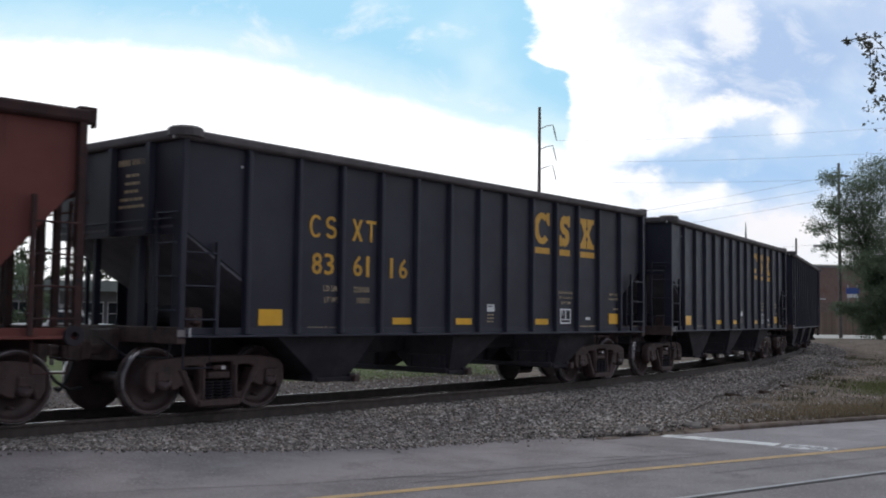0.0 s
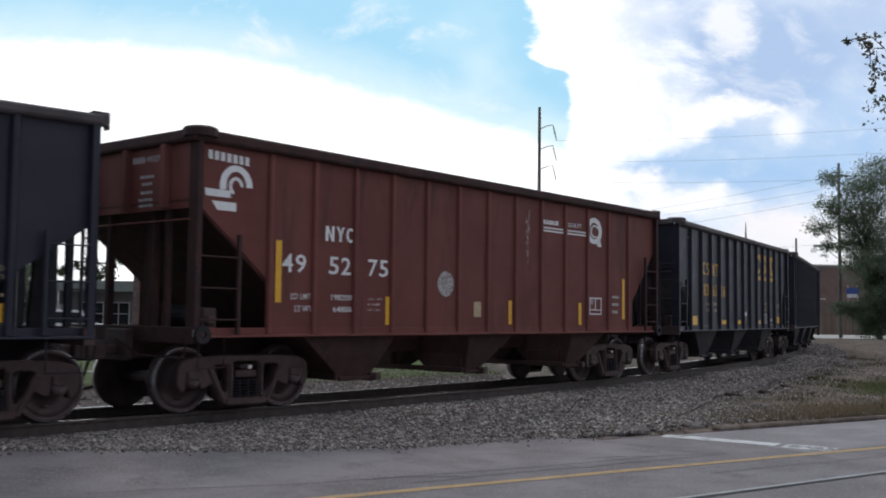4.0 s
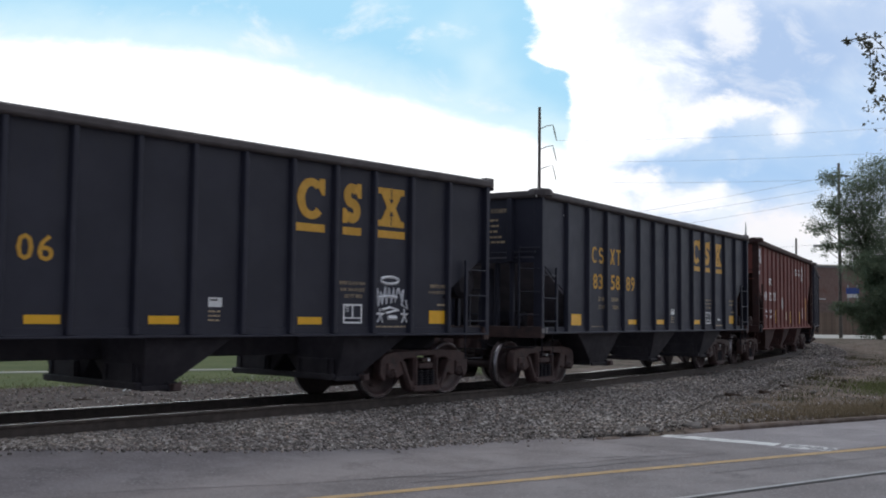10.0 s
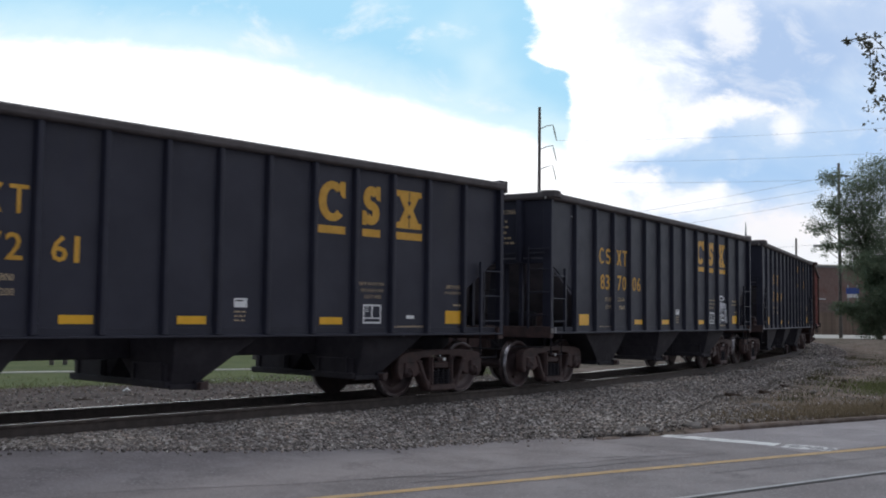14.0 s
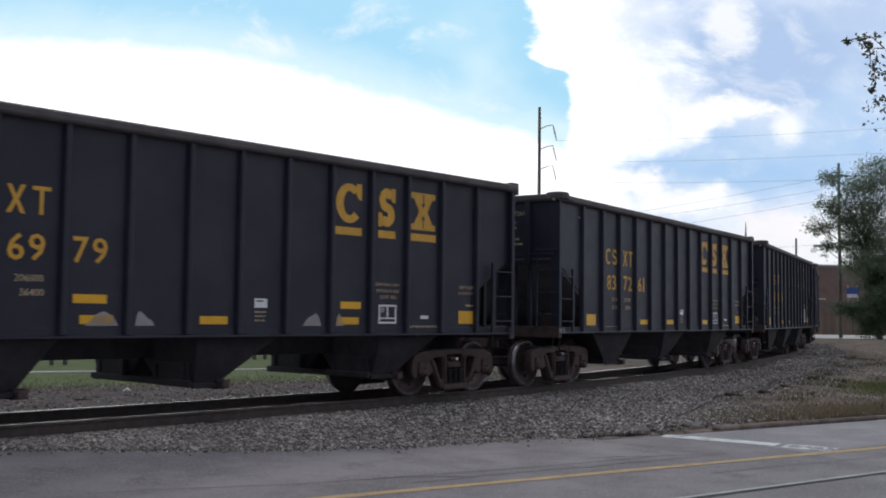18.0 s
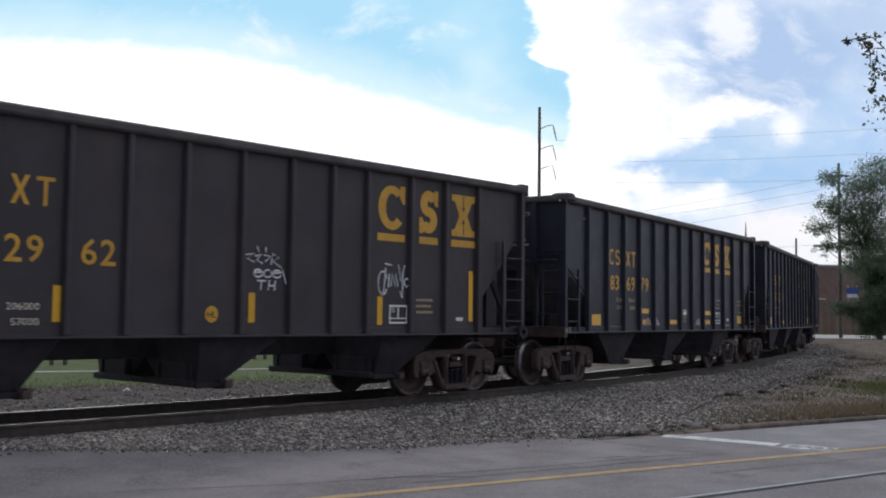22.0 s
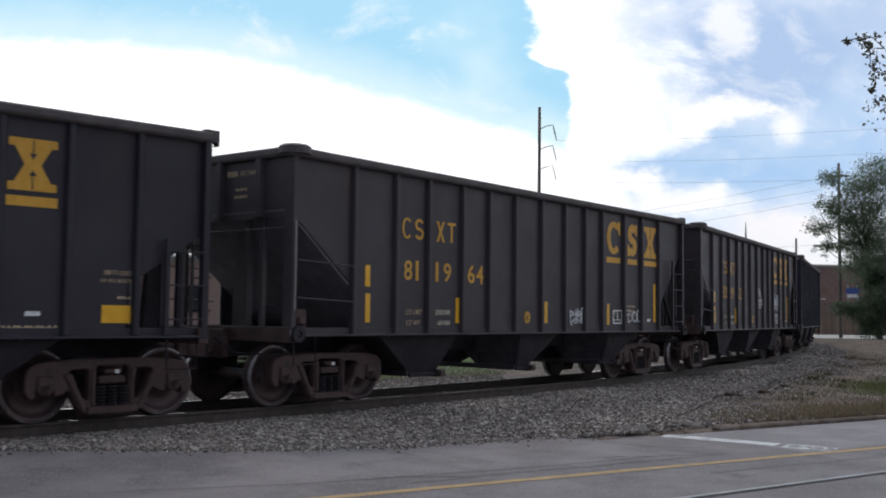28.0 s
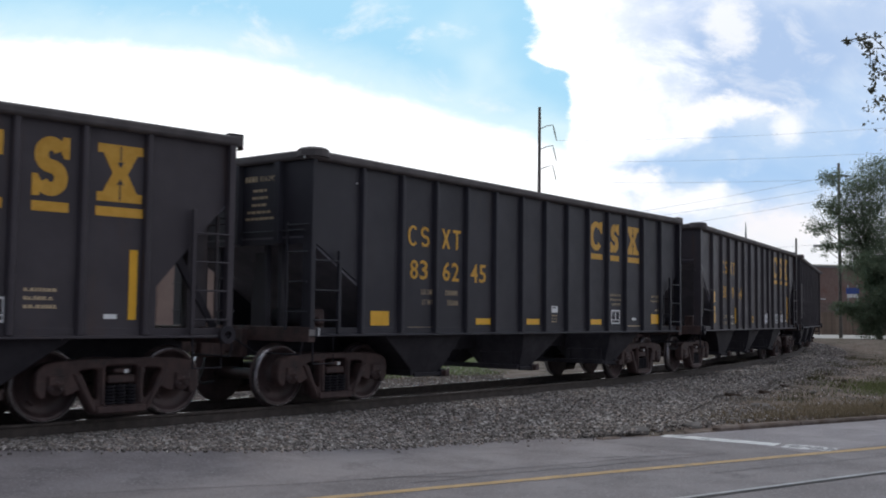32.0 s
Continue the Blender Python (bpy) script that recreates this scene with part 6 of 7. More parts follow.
def tufts(name, pts, hmin, hmax, mat, seed, label):
    """Grass: each blade a bent strip of two triangles."""
    rng = np.random.default_rng(seed)
    c = np.array(pts)
    n = len(c)
    a = rng.uniform(0, 6.283, n)
    side = np.stack([np.cos(a), np.sin(a), 0 * a], 1) * rng.uniform(0.006, 0.012, (n, 1))
    h = rng.uniform(hmin, hmax, (n, 1))
    lean = rng.normal(0, 0.35, (n, 2)) * h
    tip = c + np.concatenate([lean, h], 1)
    v = np.stack([c - side, c + side, tip], 1).reshape(-1, 3)
    me = bpy.data.meshes.new(name)
    me.from_pydata(v, [], 3 * np.arange(n)[:, None] + np.array([[0, 1, 2]]))
    me.materials.append(mat)
    tagged(new(name, me), label, "grass", kind="stuff")


# ---------------------------------------------------------------- beyond the track


def sheet(name, pts, z, mat, label, category):
    bm = bmesh.new()
    f = bm.faces.new([bm.verts.new((x, y, z)) for x, y in pts])
    bmesh.ops.triangulate(bm, faces=[f])
    bmesh.ops.recalc_face_normals(bm, faces=bm.faces)
    me = bpy.data.meshes.new(name)
    bm.to_mesh(me)
    bm.free()
    me.materials.append(mat)
    return tagged(new(name, me), label, category, kind="structure")


def build_lawn():
    def rim(s):
        return float(np.interp(s, (-30, 3, 8, 16, 40), (-9.6, -8.8, -6.8, -4.7, -4.2))) - 0.25 * math.sin(s * 1.1)

    near = [track(s, rim(s)) for s in range(-34, 42, 1)]
    far = [track(s, -24.5) for s in range(40, -36, -4)]
    strip = [track(s, -3.35 - 0.12 * math.sin(s * 0.9)) for s in range(-40, 46, 1)] + [track(s, rim(s) - 0.6) for s in range(45, -41, -1)]
    sheet("cinder_strip", [(p.x, p.y) for p in strip], -0.327, M["umber"], "dark brown soil between the track and the lawn", "soil")
    sheet("lawn", [(p.x, p.y) for p in near + far], -0.322, M["lawn"], "strip of mown green grass behind the track", "lawn")
    rng = np.random.default_rng(21)
    pts = []
    for s, o in zip(rng.uniform(-14, 36, 9000), rng.exponential(2.2, 9000)):
        p = track(s, rim(s) + 0.15 - min(o, 10.5))
        pts.append((p.x, p.y, -0.33))
    tufts("lawn_grass", pts, 0.03, 0.09, M["blades"], 22, "short green grass blades on the lawn")
    pts = []
    for s, o in zip(rng.uniform(-14, 30, 7000), rng.normal(0.4, 0.8, 7000)):
        p = track(s, rim(s) + o)
        pts.append((p.x, p.y, -0.33))
    tufts("lawn_edge_grass", pts, 0.02, 0.07, M["dryblades"], 23, "dry ragged grass along the lawn's edge")
    walkway = Shape().box(0, 17.0, -0.14, 0.14, -0.40, -0.29)
    ob = part("concrete_edging", walkway, M["concrete"], at=pose(-19.0, 24.2, 0, 0, 0, 26.5), bevel=0.02)
    tagged(ob, "low pale concrete edging set in the lawn", "edging", kind="structure")
    for x, y in ((-12.3, 32.2), (-11.95, 32.4), (-6.9, 37.6), (-6.55, 37.8)):
        post = part("bollard", Shape().lathe([(0, 0.0), (0, 0.075), (0.95, 0.075), (1.0, 0.04), (1.0, 0.0)], 12), M["pole"], at=Matrix.Translation((x, y, -0.34)) @ Matrix.Rotation(math.pi / 2, 4, "X"))
        tagged(post, "short dark post standing in the grass", "post", "posts beyond the track")
    street = [track(s, -25.5) for s in range(-40, 44, 4)] + [track(s, -34.0) for s in range(40, -44, -4)]
    sheet("side_street", [(p.x, p.y) for p in street], -0.318, M["concrete"], "pale concrete street beyond the lawn", "street")


def window(parent, x, z, w, h, trim):
    """A framed window on a wall in the xz plane whose face is at y = 0, towards -y."""
    inner = [(x, z), (x + w, z), (x + w, z + h), (x, z + h)]
    outer = [(x - 0.07, z - 0.09), (x + w + 0.07, z - 0.09), (x + w + 0.07, z + h + 0.08), (x - 0.07, z + h + 0.08)]
    win = part("window", Shape().band(inner, outer, -0.05, 0.018), trim, parent)
    part("mullion", Shape().box(x + w / 2 - 0.025, x + w / 2 + 0.025, -0.04, 0.003, z + 0.002, z + h - 0.002), trim, win)
    part("glazing_bar", Shape().box(x + 0.002, x + w - 0.002, -0.035, 0.002, z + h / 2 - 0.025, z + h / 2 + 0.025), trim, win)
    for k in range(2):
        for j in range(2):
            part("pane", Shape().box(x + k * w / 2, x + (k + 1) * w / 2, 0.004, 0.016, z + j * h / 2, z + (j + 1) * h / 2), M["glass"], win)


def block_wall(parent, length, depth, height, mat, thick=0.2):
    """Four walls: the front stands a little behind y = 0."""
    part("wall", Shape().box(0, length, 0.02, thick, 0, height), mat, parent)
    part("wall", Shape().box(0, length, depth - thick, depth, 0, height), mat, parent)
    part("wall", Shape().box(0, thick, thick + 0.003, depth - thick - 0.003, 0, height), mat, parent)
    part("wall", Shape().box(length - thick, length, thick + 0.003, depth - thick - 0.003, 0, height), mat, parent)


def pink_building():
    b = thing("commercial_building", "low pink stucco building with paired windows and flat roof", "building", pose(-15.2, 52.4, -0.36, 0, 0, 14))
    block_wall(b, 24.0, 11.0, 4.35, M["pink"])
    part("roof", Shape().box(-0.1, 24.1, -0.1, 11.1, 4.353, 4.60), M["roofing"], b, bevel=0.02)
    part("parapet_cap", Shape().box(-0.18, 24.18, -0.18, 0.12, 4.60, 4.72), M["trim"], b, bevel=0.01)
    for x in (1.6, 4.2, 12.8, 15.4, 18.4, 21.0):
        window(b, x, 1.75, 1.05, 1.35, M["wallband"])
    part("door", Shape().box(6.0, 6.9, -0.03, 0.03, 0.02, 2.1), M["siding"], b, "grey steel door", bevel=0.01)
    for x in (0.0, 5.7, 11.5, 17.2, 23.6):
        part("pilaster", Shape().box(x, x + 0.4, -0.12, 0.018, 0, 4.35), M["pink"], b, bevel=0.01)
    part("annex", Shape().box(-0.75, -0.06, 0.6, 3.6, 0, 3.9), M["wallband"], b, "narrow dark annex", bevel=0.02)


def grey_shop():
    b = thing("shop_building", "long low grey shop with flat canopy and white doors", "building", pose(-44, 62.0, -0.36, 0, 0, 6))
    block_wall(b, 25.0, 9.0, 3.05, M["siding"])
    part("roof", Shape().box(-0.2, 25.2, 0.0, 9.2, 3.053, 3.25), M["roofing"], b)
    part("canopy", Shape().box(-0.4, 25.4, -1.5, -0.003, 2.95, 3.62), M["fascia"], b, "grey-green metal canopy fascia", bevel=0.02)
    for x in (1.5, 9.0, 16.6, 20.2):
        part("canopy_post", Shape().box(x, x + 0.12, -1.4, -1.28, 0, 2.95), M["trim"], b)
    for x in (3.0, 12.2, 19.6):
        d = part("door", Shape().box(x, x + 1.0, -0.03, 0.015, 0.02, 2.15), M["trim"], b, "white panelled door", bevel=0.01)
        part("door_handle", Shape().box(x + 0.85, x + 0.92, -0.08, -0.032, 1.0, 1.12), M["galv"], d)
    for x in (5.2, 7.4, 14.2, 16.9, 21.4, 23.0):
        window(b, x, 0.9, 1.25, 1.35, M["trim"])
    part("roof_unit", Shape().box(14.0, 15.8, 2.4, 4.0, 3.253, 4.25), M["galv"], b, "grey rooftop air unit", bevel=0.03)


def pickup():
    """A white parked pickup truck beyond the lawn."""
    t = thing("pickup_truck", "white parked pickup truck in the side street", "truck", pose(-18.3, 50.0, -0.316, 0, 0, 12))
    body = [(-2.6, 0.45), (2.55, 0.45), (2.62, 0.75), (2.5, 1.02), (1.2, 1.08), (0.55, 1.72), (-0.75, 1.74), (-0.95, 1.08), (-2.62, 1.06)]
    part("body", Shape().prism(body, -0.88, 0.88), M["carwhite"], t, bevel=0.05)
    for y in (-0.886, 0.886):
        part("side_window", Shape().prism([(1.05, 1.10), (0.52, 1.62), (-0.68, 1.64), (-0.78, 1.10)], y - 0.004, y + 0.004), M["glass"], t)
    part("windscreen", Shape().add([(1.19, -0.75, 1.10), (1.19, 0.75, 1.10), (0.60, 0.68, 1.69), (0.60, -0.68, 1.69)], [(0, 1, 2, 3)]), M["glass"], t, at=Matrix.Translation((0.012, 0, 0.012)))
    for x in (-1.65, 1.65):
        for y in (-0.80, 0.80):
            w = part("wheel", Shape().lathe([(-0.11, 0.2), (-0.11, 0.34), (-0.07, 0.37), (0.07, 0.37), (0.11, 0.34), (0.11, 0.2)], 18), M["tyre"], t, at=Matrix.Translation((x, y, 0.37)), smooth=True)
            part("rim", Shape().lathe([(-0.10, 0.0), (-0.10, 0.20), (0.10, 0.20), (0.10, 0.0)], 14), M["galv"], w)
    part("bumper", Shape().box(2.55, 2.72, -0.85, 0.85, 0.42, 0.60), M["galv"], t, bevel=0.03)
    part("bumper", Shape().box(-2.74, -2.60, -0.85, 0.85, 0.42, 0.58), M["galv"], t, bevel=0.03)


def utility_pole(name, label, x, y, top, r0, r1, lean=0.0):
    p = thing(name, label, "utility pole", Matrix.Translation((x, y, -0.36)))
    part("shaft", Shape().tube([(0, 0, 0), (lean * 0.5, 0, top / 2), (lean, 0, top + 0.36)], r0, 10, r1), M["pole"], p, smooth=True)
    return p


def davit(p, z, reach, rise, drop):
    """A steel arm with a hanging insulator; returns the wire's end."""
    a = part("davit_arm", Shape().tube([(0.1, 0, z), (reach * 0.5, 0, z + rise * 0.65), (reach, 0, z + rise)], 0.07, 6, 0.045), M["galv"], p)
    end = (reach + 0.45, 0, z + rise - drop)
    sh = Shape().tube([(reach, 0, z + rise), end], 0.045, 6)
    for k in range(7):
        q = Vector((reach, 0, z + rise)).lerp(Vector(end), 0.2 + 0.1 * k)
        sh.tube([q + Vector((0, 0, 0.03)), q - Vector((0, 0, 0.03))], 0.10, 8)
    part("insulator", sh, M["pole"], a)
    return p.matrix_basis @ Vector(end)


def cable(a, b, sag, r, label):
    a, b = Vector(a), Vector(b)
    pts = [a.lerp(b, k / 24) - Vector((0, 0, sag * 4 * (k / 24) * (1 - k / 24))) for k in range(25)]
    ob = part("overhead_wire", Shape().tube(pts, r, 5), M["cable"], smooth=True)
    return tagged(ob, label, "wire", "overhead wires")


def build_lines():
    tall = utility_pole("transmission_pole", "tall weathered wooden transmission pole with three davit arms", 11.34, 120, 26.3, 0.27, 0.17)
    ends = [davit(tall, z + 0.36, 1.6, 0.5, 1.9) for z in (23.7, 21.2, 18.8)]
    nxt = utility_pole("transmission_pole", "wooden transmission pole with side arms", 41.6, 70, 18.2, 0.27, 0.17)
    for e, z in zip(ends, (15.9, 14.0, 12.1)):
        q = davit(nxt, z + 0.36 + 1.4, 1.6, 0.5, 1.9)
        cable(e, q, 0.5, 0.011, "thin grey overhead power wire")
    near = utility_pole("utility_pole", "dark wooden utility pole standing in the tree", 37.2, 95, 16.1, 0.17, 0.12)
    part("crossarm", Shape().box(-1.1, 1.1, -0.06, 0.06, 15.2, 15.34), M["pole"], near)
    part("street_lamp_arm", Shape().tube([(0, 0, 8.3), (-1.2, 0, 8.7), (-1.8, 0, 8.65)], 0.04, 6), M["galv"], near)
    part("street_lamp_head", Shape().box(-2.45, -1.75, -0.16, 0.16, 8.52, 8.72), M["galv"], near, "grey street lamp head", bevel=0.04)
    utility_pole("utility_pole", "distant wooden utility pole", 10.3, 160, 15.6, 0.22, 0.15)
    for a, b in ((15.0, 15.0), (13.9, 14.4), (12.9, 12.3)):
        cable((37.2, 95, a), (10.3, 160, b), 0.5, 0.014, "thin grey overhead line wire")
    cable((37.2, 95, 8.6), (30, 200, 13.5), 0.4, 0.013, "thin grey overhead line wire")
    utility_pole("utility_pole", "slim distant wooden pole", 49.5, 142, 12.7, 0.20, 0.13)
    mast = thing("radio_mast", "thin distant steel mast on a low roof", "mast", Matrix.Translation((59.8, 200, -0.36)))
    part("tower", Shape().tube([(0, 0, 0), (0, 0, 17.6)], 0.5, 6, 0.45), M["galv"], mast)
    part("spike", Shape().tube([(0, 0, 17.5), (0, 0, 20.8)], 0.25, 5, 0.05), M["galv"], mast)


def build_warehouse():
    b = thing("warehouse", "long flat-roofed brown brick warehouse behind a fence", "warehouse", pose(46.4, 130, -0.36, 0, 0, 4))
    block_wall(b, 48, 24, 8.4, M["brickwall"], 0.35)
    part("roof", Shape().box(-0.1, 48.1, -0.1, 24.1, 8.403, 8.62), M["roofing"], b)
    part("coping", Shape().box(-0.2, 48.2, -0.14, 0.36, 8.62, 8.78), M["concrete"], b)
    part("wall_band", Shape().box(0.0, 48, -0.06, 0.016, 0.0, 3.9), M["wallband"], b, "darker lower wall band")
    for x in (4.0, 12, 20, 28, 36):
        part("loading_door", Shape().box(x, x + 3.2, -0.12, -0.064, 0.05, 3.4), M["siding"], b, "grey roller door")
    part("wall_lamp", Shape().box(1.6, 2.6, -0.3, -0.061, 4.30, 4.42), M["trim"], b, "small white wall lamp")
    fence = thing("board_fence", "weathered brown board fence on posts", "fence", pose(40.0, 113, -0.36, 0, 0, 2))
    board = mesh_of("board", Shape().box(0, 0.19, -0.012, 0.012, 0.08, 2.55), M["fence"])
    post = mesh_of("post", Shape().box(-0.06, 0.06, 0.015, 0.135, 0, 2.6), M["fence"])
    for k in range(80):
        part("board", board, None, fence, at=Matrix.Translation((k * 0.2, 0, 0.02 * math.sin(k * 2.1))))
    for k in range(7):
        part("post", post, None, fence, at=Matrix.Translation((k * 2.6, 0, 0)))
    for z in (0.5, 2.1):
        part("fence_rail", Shape().box(0, 16, 0.014, 0.06, z, z + 0.1), M["fence"], fence)
    sheet("yard", [(31, 92), (46, 92), (66, 111), (66, 129), (38, 128), (36, 108)], -0.30, M["concrete"], "pale concrete yard in front of the warehouse", "yard")
    sign = thing("sign_board", "blue and white sign board on two posts", "sign", Matrix.Translation((46.9, 118, -0.36)))
    part("panel", Shape().box(0, 1.5, -0.03, 0.03, 4.75, 5.45), M["blue"], sign, "blue panel", bevel=0.01)
    part("panel", Shape().box(0.1, 1.4, -0.03, 0.03, 4.30, 4.73), M["trim"], sign, "white panel", bevel=0.01)
    for x in (0.2, 1.25):
        part("post", Shape().box(x, x + 0.09, 0.035, 0.12, 0, 5.8), M["galv"], sign)


def build_trees():
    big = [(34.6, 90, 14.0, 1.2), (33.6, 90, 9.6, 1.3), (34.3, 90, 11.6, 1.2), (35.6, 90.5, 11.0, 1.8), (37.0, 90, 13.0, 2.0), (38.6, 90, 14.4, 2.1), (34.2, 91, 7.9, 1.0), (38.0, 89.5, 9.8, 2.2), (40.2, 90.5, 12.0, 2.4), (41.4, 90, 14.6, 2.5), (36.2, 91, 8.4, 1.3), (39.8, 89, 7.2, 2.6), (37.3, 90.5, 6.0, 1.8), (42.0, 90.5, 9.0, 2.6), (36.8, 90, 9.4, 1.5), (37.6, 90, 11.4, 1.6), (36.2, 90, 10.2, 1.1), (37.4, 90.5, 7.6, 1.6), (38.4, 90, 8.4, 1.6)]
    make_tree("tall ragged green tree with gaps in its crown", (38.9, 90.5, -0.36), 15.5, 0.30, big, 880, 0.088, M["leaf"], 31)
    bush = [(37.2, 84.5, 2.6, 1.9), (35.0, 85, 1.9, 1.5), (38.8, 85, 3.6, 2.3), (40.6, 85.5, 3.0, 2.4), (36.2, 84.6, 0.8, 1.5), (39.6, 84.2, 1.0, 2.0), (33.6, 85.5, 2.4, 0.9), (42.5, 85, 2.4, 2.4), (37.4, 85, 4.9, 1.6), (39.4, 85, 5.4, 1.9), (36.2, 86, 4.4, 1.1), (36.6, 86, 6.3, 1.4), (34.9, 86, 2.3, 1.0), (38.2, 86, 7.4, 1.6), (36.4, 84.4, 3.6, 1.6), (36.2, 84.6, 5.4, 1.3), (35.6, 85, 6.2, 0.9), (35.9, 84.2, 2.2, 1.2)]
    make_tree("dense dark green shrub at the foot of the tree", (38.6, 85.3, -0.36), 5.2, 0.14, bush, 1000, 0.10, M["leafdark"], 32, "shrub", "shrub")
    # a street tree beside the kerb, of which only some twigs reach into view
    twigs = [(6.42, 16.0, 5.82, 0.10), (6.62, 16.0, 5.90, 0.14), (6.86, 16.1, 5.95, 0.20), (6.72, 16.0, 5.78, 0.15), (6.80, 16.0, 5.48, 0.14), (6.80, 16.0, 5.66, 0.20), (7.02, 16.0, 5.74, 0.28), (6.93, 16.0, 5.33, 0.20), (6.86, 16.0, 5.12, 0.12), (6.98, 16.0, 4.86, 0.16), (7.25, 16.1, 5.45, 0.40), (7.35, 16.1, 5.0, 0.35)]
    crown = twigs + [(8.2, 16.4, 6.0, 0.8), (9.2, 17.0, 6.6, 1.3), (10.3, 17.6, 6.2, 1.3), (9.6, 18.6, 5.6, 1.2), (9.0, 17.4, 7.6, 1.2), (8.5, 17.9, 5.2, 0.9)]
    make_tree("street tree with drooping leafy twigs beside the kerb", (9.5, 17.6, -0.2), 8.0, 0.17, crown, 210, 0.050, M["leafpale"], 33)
    left = [(-38, 84, 5.2, 2.0), (-36, 85, 6.8, 1.9), (-33.5, 84, 5.4, 1.7), (-40, 86, 6.6, 2.1), (-35, 83, 3.8, 1.6)]
    make_tree("leafy green tree behind the grey shop", (-36.5, 84.6, -0.36), 7.5, 0.25, left, 130, 0.22, M["leafgrey"], 34)
    mid = [(-29.3, 86, 4.4, 1.5), (-28.2, 86, 5.4, 1.2), (-30.6, 86.5, 5.0, 1.3), (-32.0, 86, 4.2, 1.2)]
    make_tree("small green tree behind the grey shop", (-29.6, 86.2, -0.36), 6.2, 0.16, mid, 150, 0.20, M["leafgrey"], 35)
    near = [(-20.4, 52, 2.0, 1.0), (-21.3, 52.4, 3.2, 1.2), (-22.6, 52, 2.0, 1.1), (-21.6, 51.8, 0.9, 1.1), (-22.8, 52.2, 3.6, 1.1), (-20.6, 52.2, 0.7, 0.8)]
    make_tree("young green tree in front of the shop", (-21.6, 52.3, -0.36), 4.4, 0.12, near, 300, 0.12, M["leafdark"], 36)


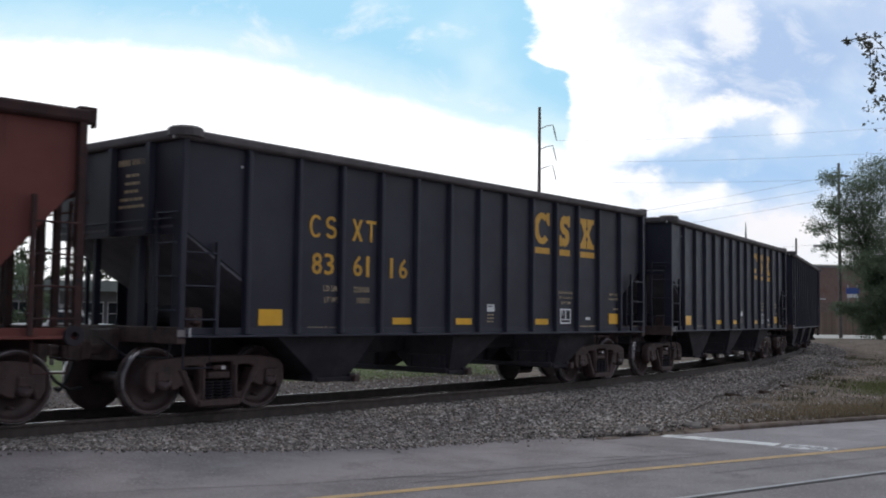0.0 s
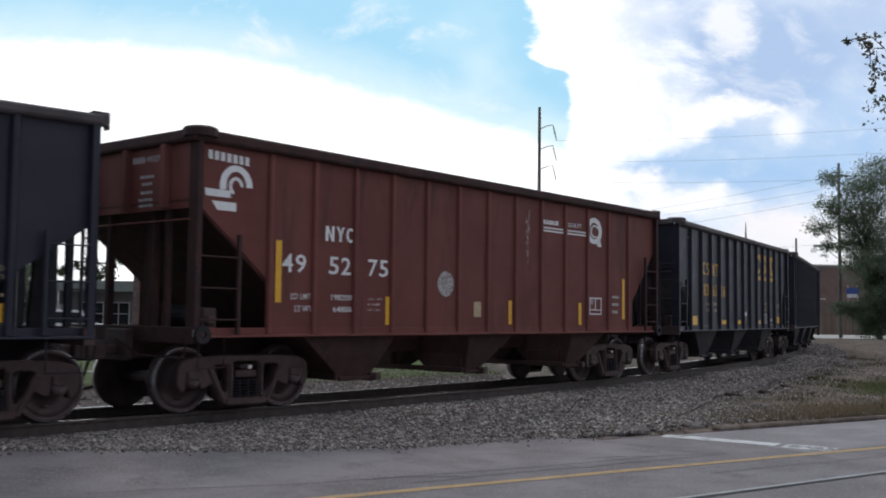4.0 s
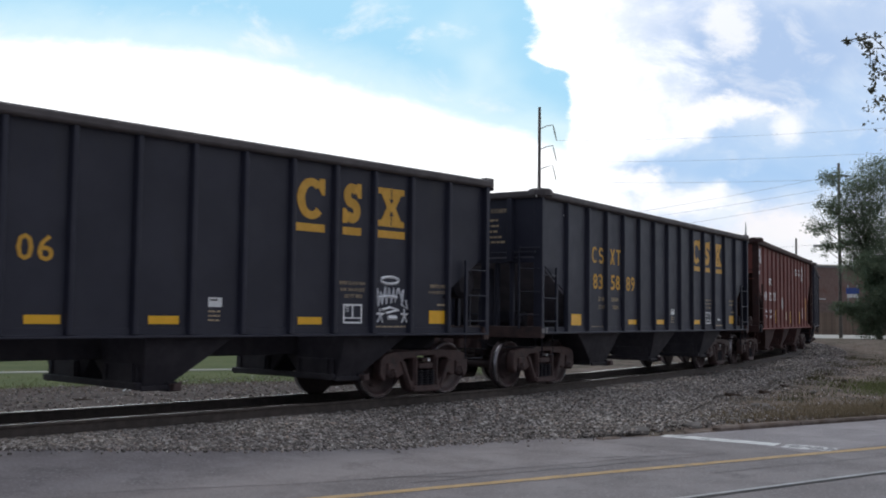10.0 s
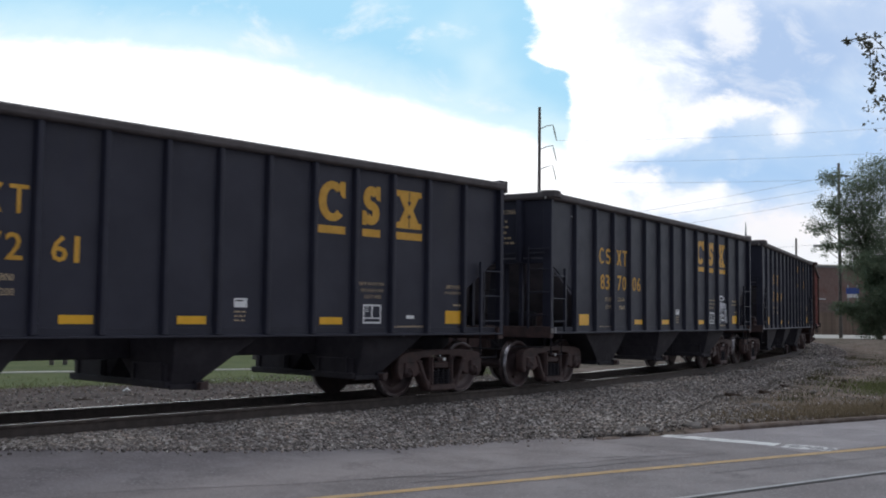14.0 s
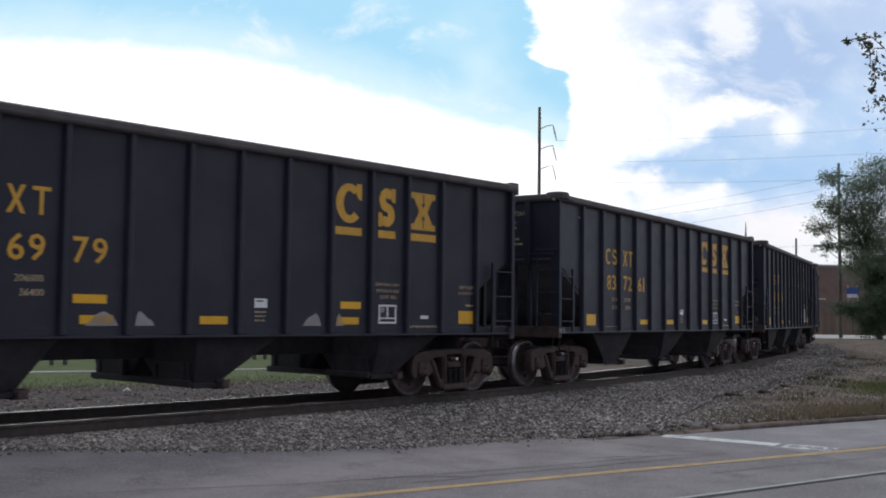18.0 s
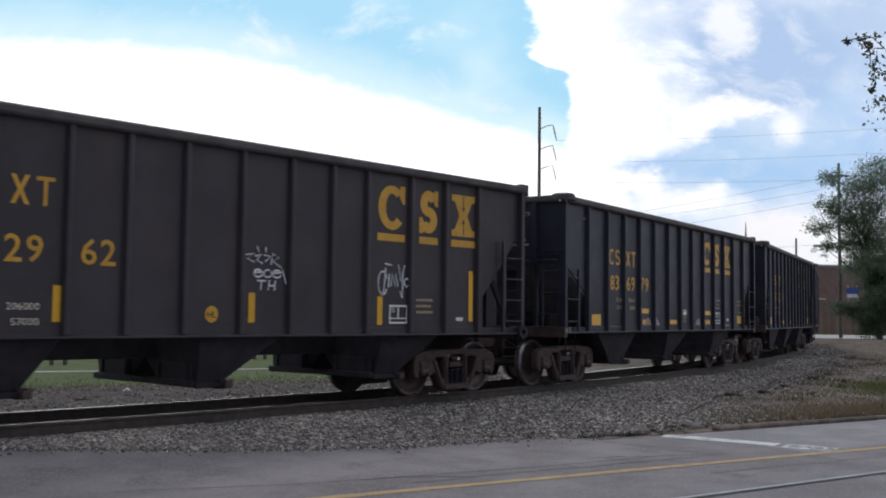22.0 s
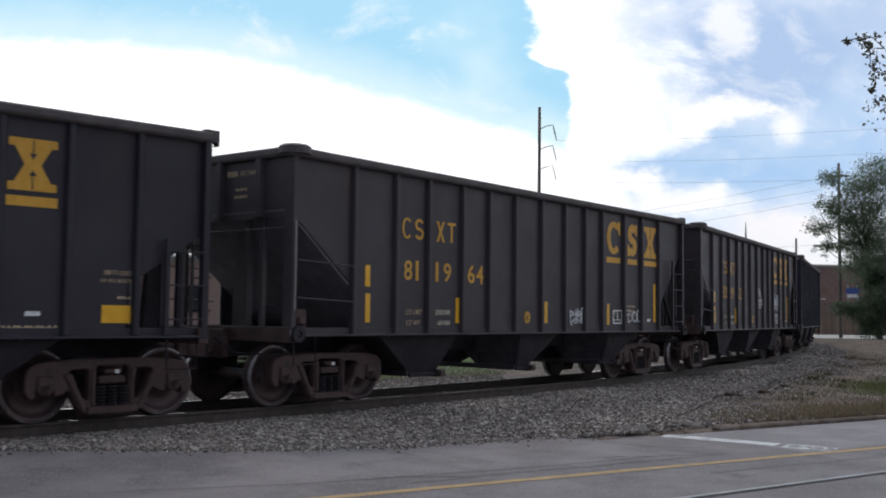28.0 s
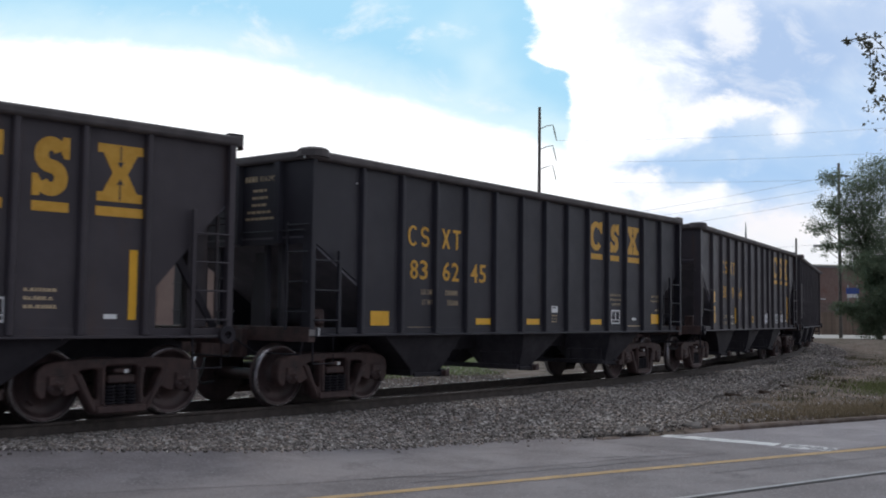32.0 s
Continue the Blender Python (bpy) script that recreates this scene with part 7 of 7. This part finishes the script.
def build_verge():
    rng = np.random.default_rng(41)
    pts = [(x, y, verge_height(x, y) - 0.01) for x, y in zip(rng.normal(11.4, 0.9, 9000), rng.normal(23.3, 1.5, 9000))]
    tufts("verge_grass", pts, 0.04, 0.15, M["blades"], 42, "patch of low green grass on the verge")
    pts = []
    for a, b in zip(rng.uniform(2.0, 26, 12000), rng.exponential(0.7, 12000)):
        p = KERB0 + RD * a + RN * (0.22 + b)
        pts.append((p.x, p.y, verge_height(p.x, p.y) - 0.01))
    tufts("dry_grass", pts, 0.02, 0.09, M["dryblades"], 43, "sparse dry grass along the kerb")
    pts = []
    for a, b in zip(rng.normal(6.3, 1.7, 9000), rng.exponential(0.55, 9000)):
        p = KERB0 + RD * a + RN * (0.24 + b)
        pts.append((p.x, p.y, verge_height(p.x, p.y) - 0.01))
    tufts("kerb_grass", pts, 0.03, 0.12, M["strawblades"], 45, "straw-coloured grass tufts behind the kerb")
    far = [(x, y, verge_height(x, y) - 0.01) for x, y in zip(rng.uniform(7, 34, 13000), rng.uniform(19, 70, 13000)) if (Vector((x, y, 0)) - KERB0).dot(RN) > 0.4 and x > 0.40 * y]
    tufts("verge_weeds", far, 0.03, 0.11, M["dryblades"], 44, "thin dry weeds on the dirt verge")
    pts = []
    for _ in range(150):
        x0, y0, r = rng.uniform(7, 20), rng.uniform(17.5, 44), rng.uniform(0.08, 0.4)
        if (Vector((x0, y0, 0)) - KERB0).dot(RN) > 0.5 and x0 > 0.33 * y0:
            pts += [(x0 + a, y0 + b, verge_height(x0 + a, y0 + b) - 0.01) for a, b in rng.normal(0, r, (90, 2))]
    tufts("weed_clumps", pts, 0.04, 0.17, M["weeds"], 46, "scattered clumps of dull green and brown weeds")
    for x, y, ln, turn in ((10.2, 28.1, 0.42, 60), (11.4, 30.0, 0.5, 48), (10.6, 26.9, 0.35, 75), (7.1, 22.4, 0.55, 52), (6.1, 21.4, 0.4, 30), (8.2, 24.4, 0.45, 50)):
        ob = part("tie_fragment", Shape().box(-ln / 2, ln / 2, -0.06, 0.06, -0.06, 0.035), M["debris"], at=pose(x, y, -0.205, 3, 5, turn), bevel=0.025)
        tagged(ob, "dark broken end of an old wooden tie", "debris", "old tie pieces")
    for s, o, ln, turn in ((-4.6, -4.3, 0.5, 35), (-3.4, -5.2, 0.45, 60), (-1.8, -4.8, 0.6, 40), (-6.2, -4.0, 0.4, 20), (0.9, -5.4, 0.5, 30), (4.0, -4.6, 0.45, 55), (-8.2, -4.4, 0.5, 70)):
        p = track(s, o)
        ob = part("tie_fragment", Shape().box(-ln / 2, ln / 2, -0.05, 0.05, -0.06, 0.03), M["debris"], at=pose(p.x, p.y, -0.34, 3, 5, turn), bevel=0.025)
        tagged(ob, "dark broken end of an old wooden tie", "debris", "old tie pieces")
    scrap = Shape().add([(-0.09, -0.05, 0.0), (0.0, -0.07, 0.05), (0.09, -0.04, 0.0), (-0.08, 0.06, 0.01), (0.01, 0.05, 0.075), (0.09, 0.06, 0.0)], [(0, 1, 4, 3), (1, 2, 5, 4)])
    ob = part("paper_scrap", scrap.add([(-0.09, -0.05, -0.004), (0.0, -0.07, 0.046), (0.09, -0.04, -0.004), (-0.08, 0.06, 0.006), (0.01, 0.05, 0.071), (0.09, 0.06, -0.004)], [(3, 4, 1, 0), (4, 5, 2, 1)]), M["trim"], at=pose(-6.77, 22.03, -0.318, 0, 0, 20))
    tagged(ob, "crumpled white paper scrap on the brown soil", "litter")
    for x, y in ((8.0, 22.0), (9.3, 21.2), (12.8, 24.0), (11.8, 24.9)):
        ob = part("pebble", Shape().box(-0.10, 0.10, -0.07, 0.07, -0.03, 0.05), M["rubble"], at=pose(x, y, verge_height(x, y) + 0.05, 8, 4, 30 * x), bevel=0.03)
        tagged(ob, "pale stone lying on the dirt verge", "stone", "loose stones on the verge")


build_lawn()
pink_building()
grey_shop()
pickup()
build_lines()
build_warehouse()
build_trees()
build_verge()

# ---------------------------------------------------------------- movement


def car_pose(s):
    """Pose of a car whose middle is at s: its pivots ride on the line."""
    a, b = track(s - PIVOT), track(s + PIVOT)
    m = (a + b) / 2
    return Matrix.Translation(m) @ Matrix.Rotation(math.atan2(b.y - a.y, b.x - a.x), 4, "Z")


def motions():
    spins = [(t, -gone(t) / WHEEL_R) for t in np.append(np.arange(0, 32.0, 0.1667), 32.0)]
    times = [*np.arange(0, 32.0, 1.0), 32.0]
    for car, s0 in CARS:
        walk(car, [(float(t), car_pose(s0 + gone(t))) for t in times])
        for tk in [o for o in car.children if o.name.startswith("truck")]:
            off = tk.location.x
            walk(tk, [(float(t), Matrix.Translation((off, 0, 0)) @ Matrix.Rotation(heading(s0 + gone(t) + off) - heading_of(s0 + gone(t)), 4, "Z")) for t in times])
            for ws in [o for o in tk.children if o.name.startswith("wheelset")]:
                ax = ws.location.x
                walk(ws, [(float(t), Matrix.Translation((ax, 0, WHEEL_R)) @ Matrix.Rotation(-a, 4, "Y")) for t, a in spins])


def heading_of(s):
    a, b = track(s - PIVOT), track(s + PIVOT)
    return math.atan2(b.y - a.y, b.x - a.x)


motions()
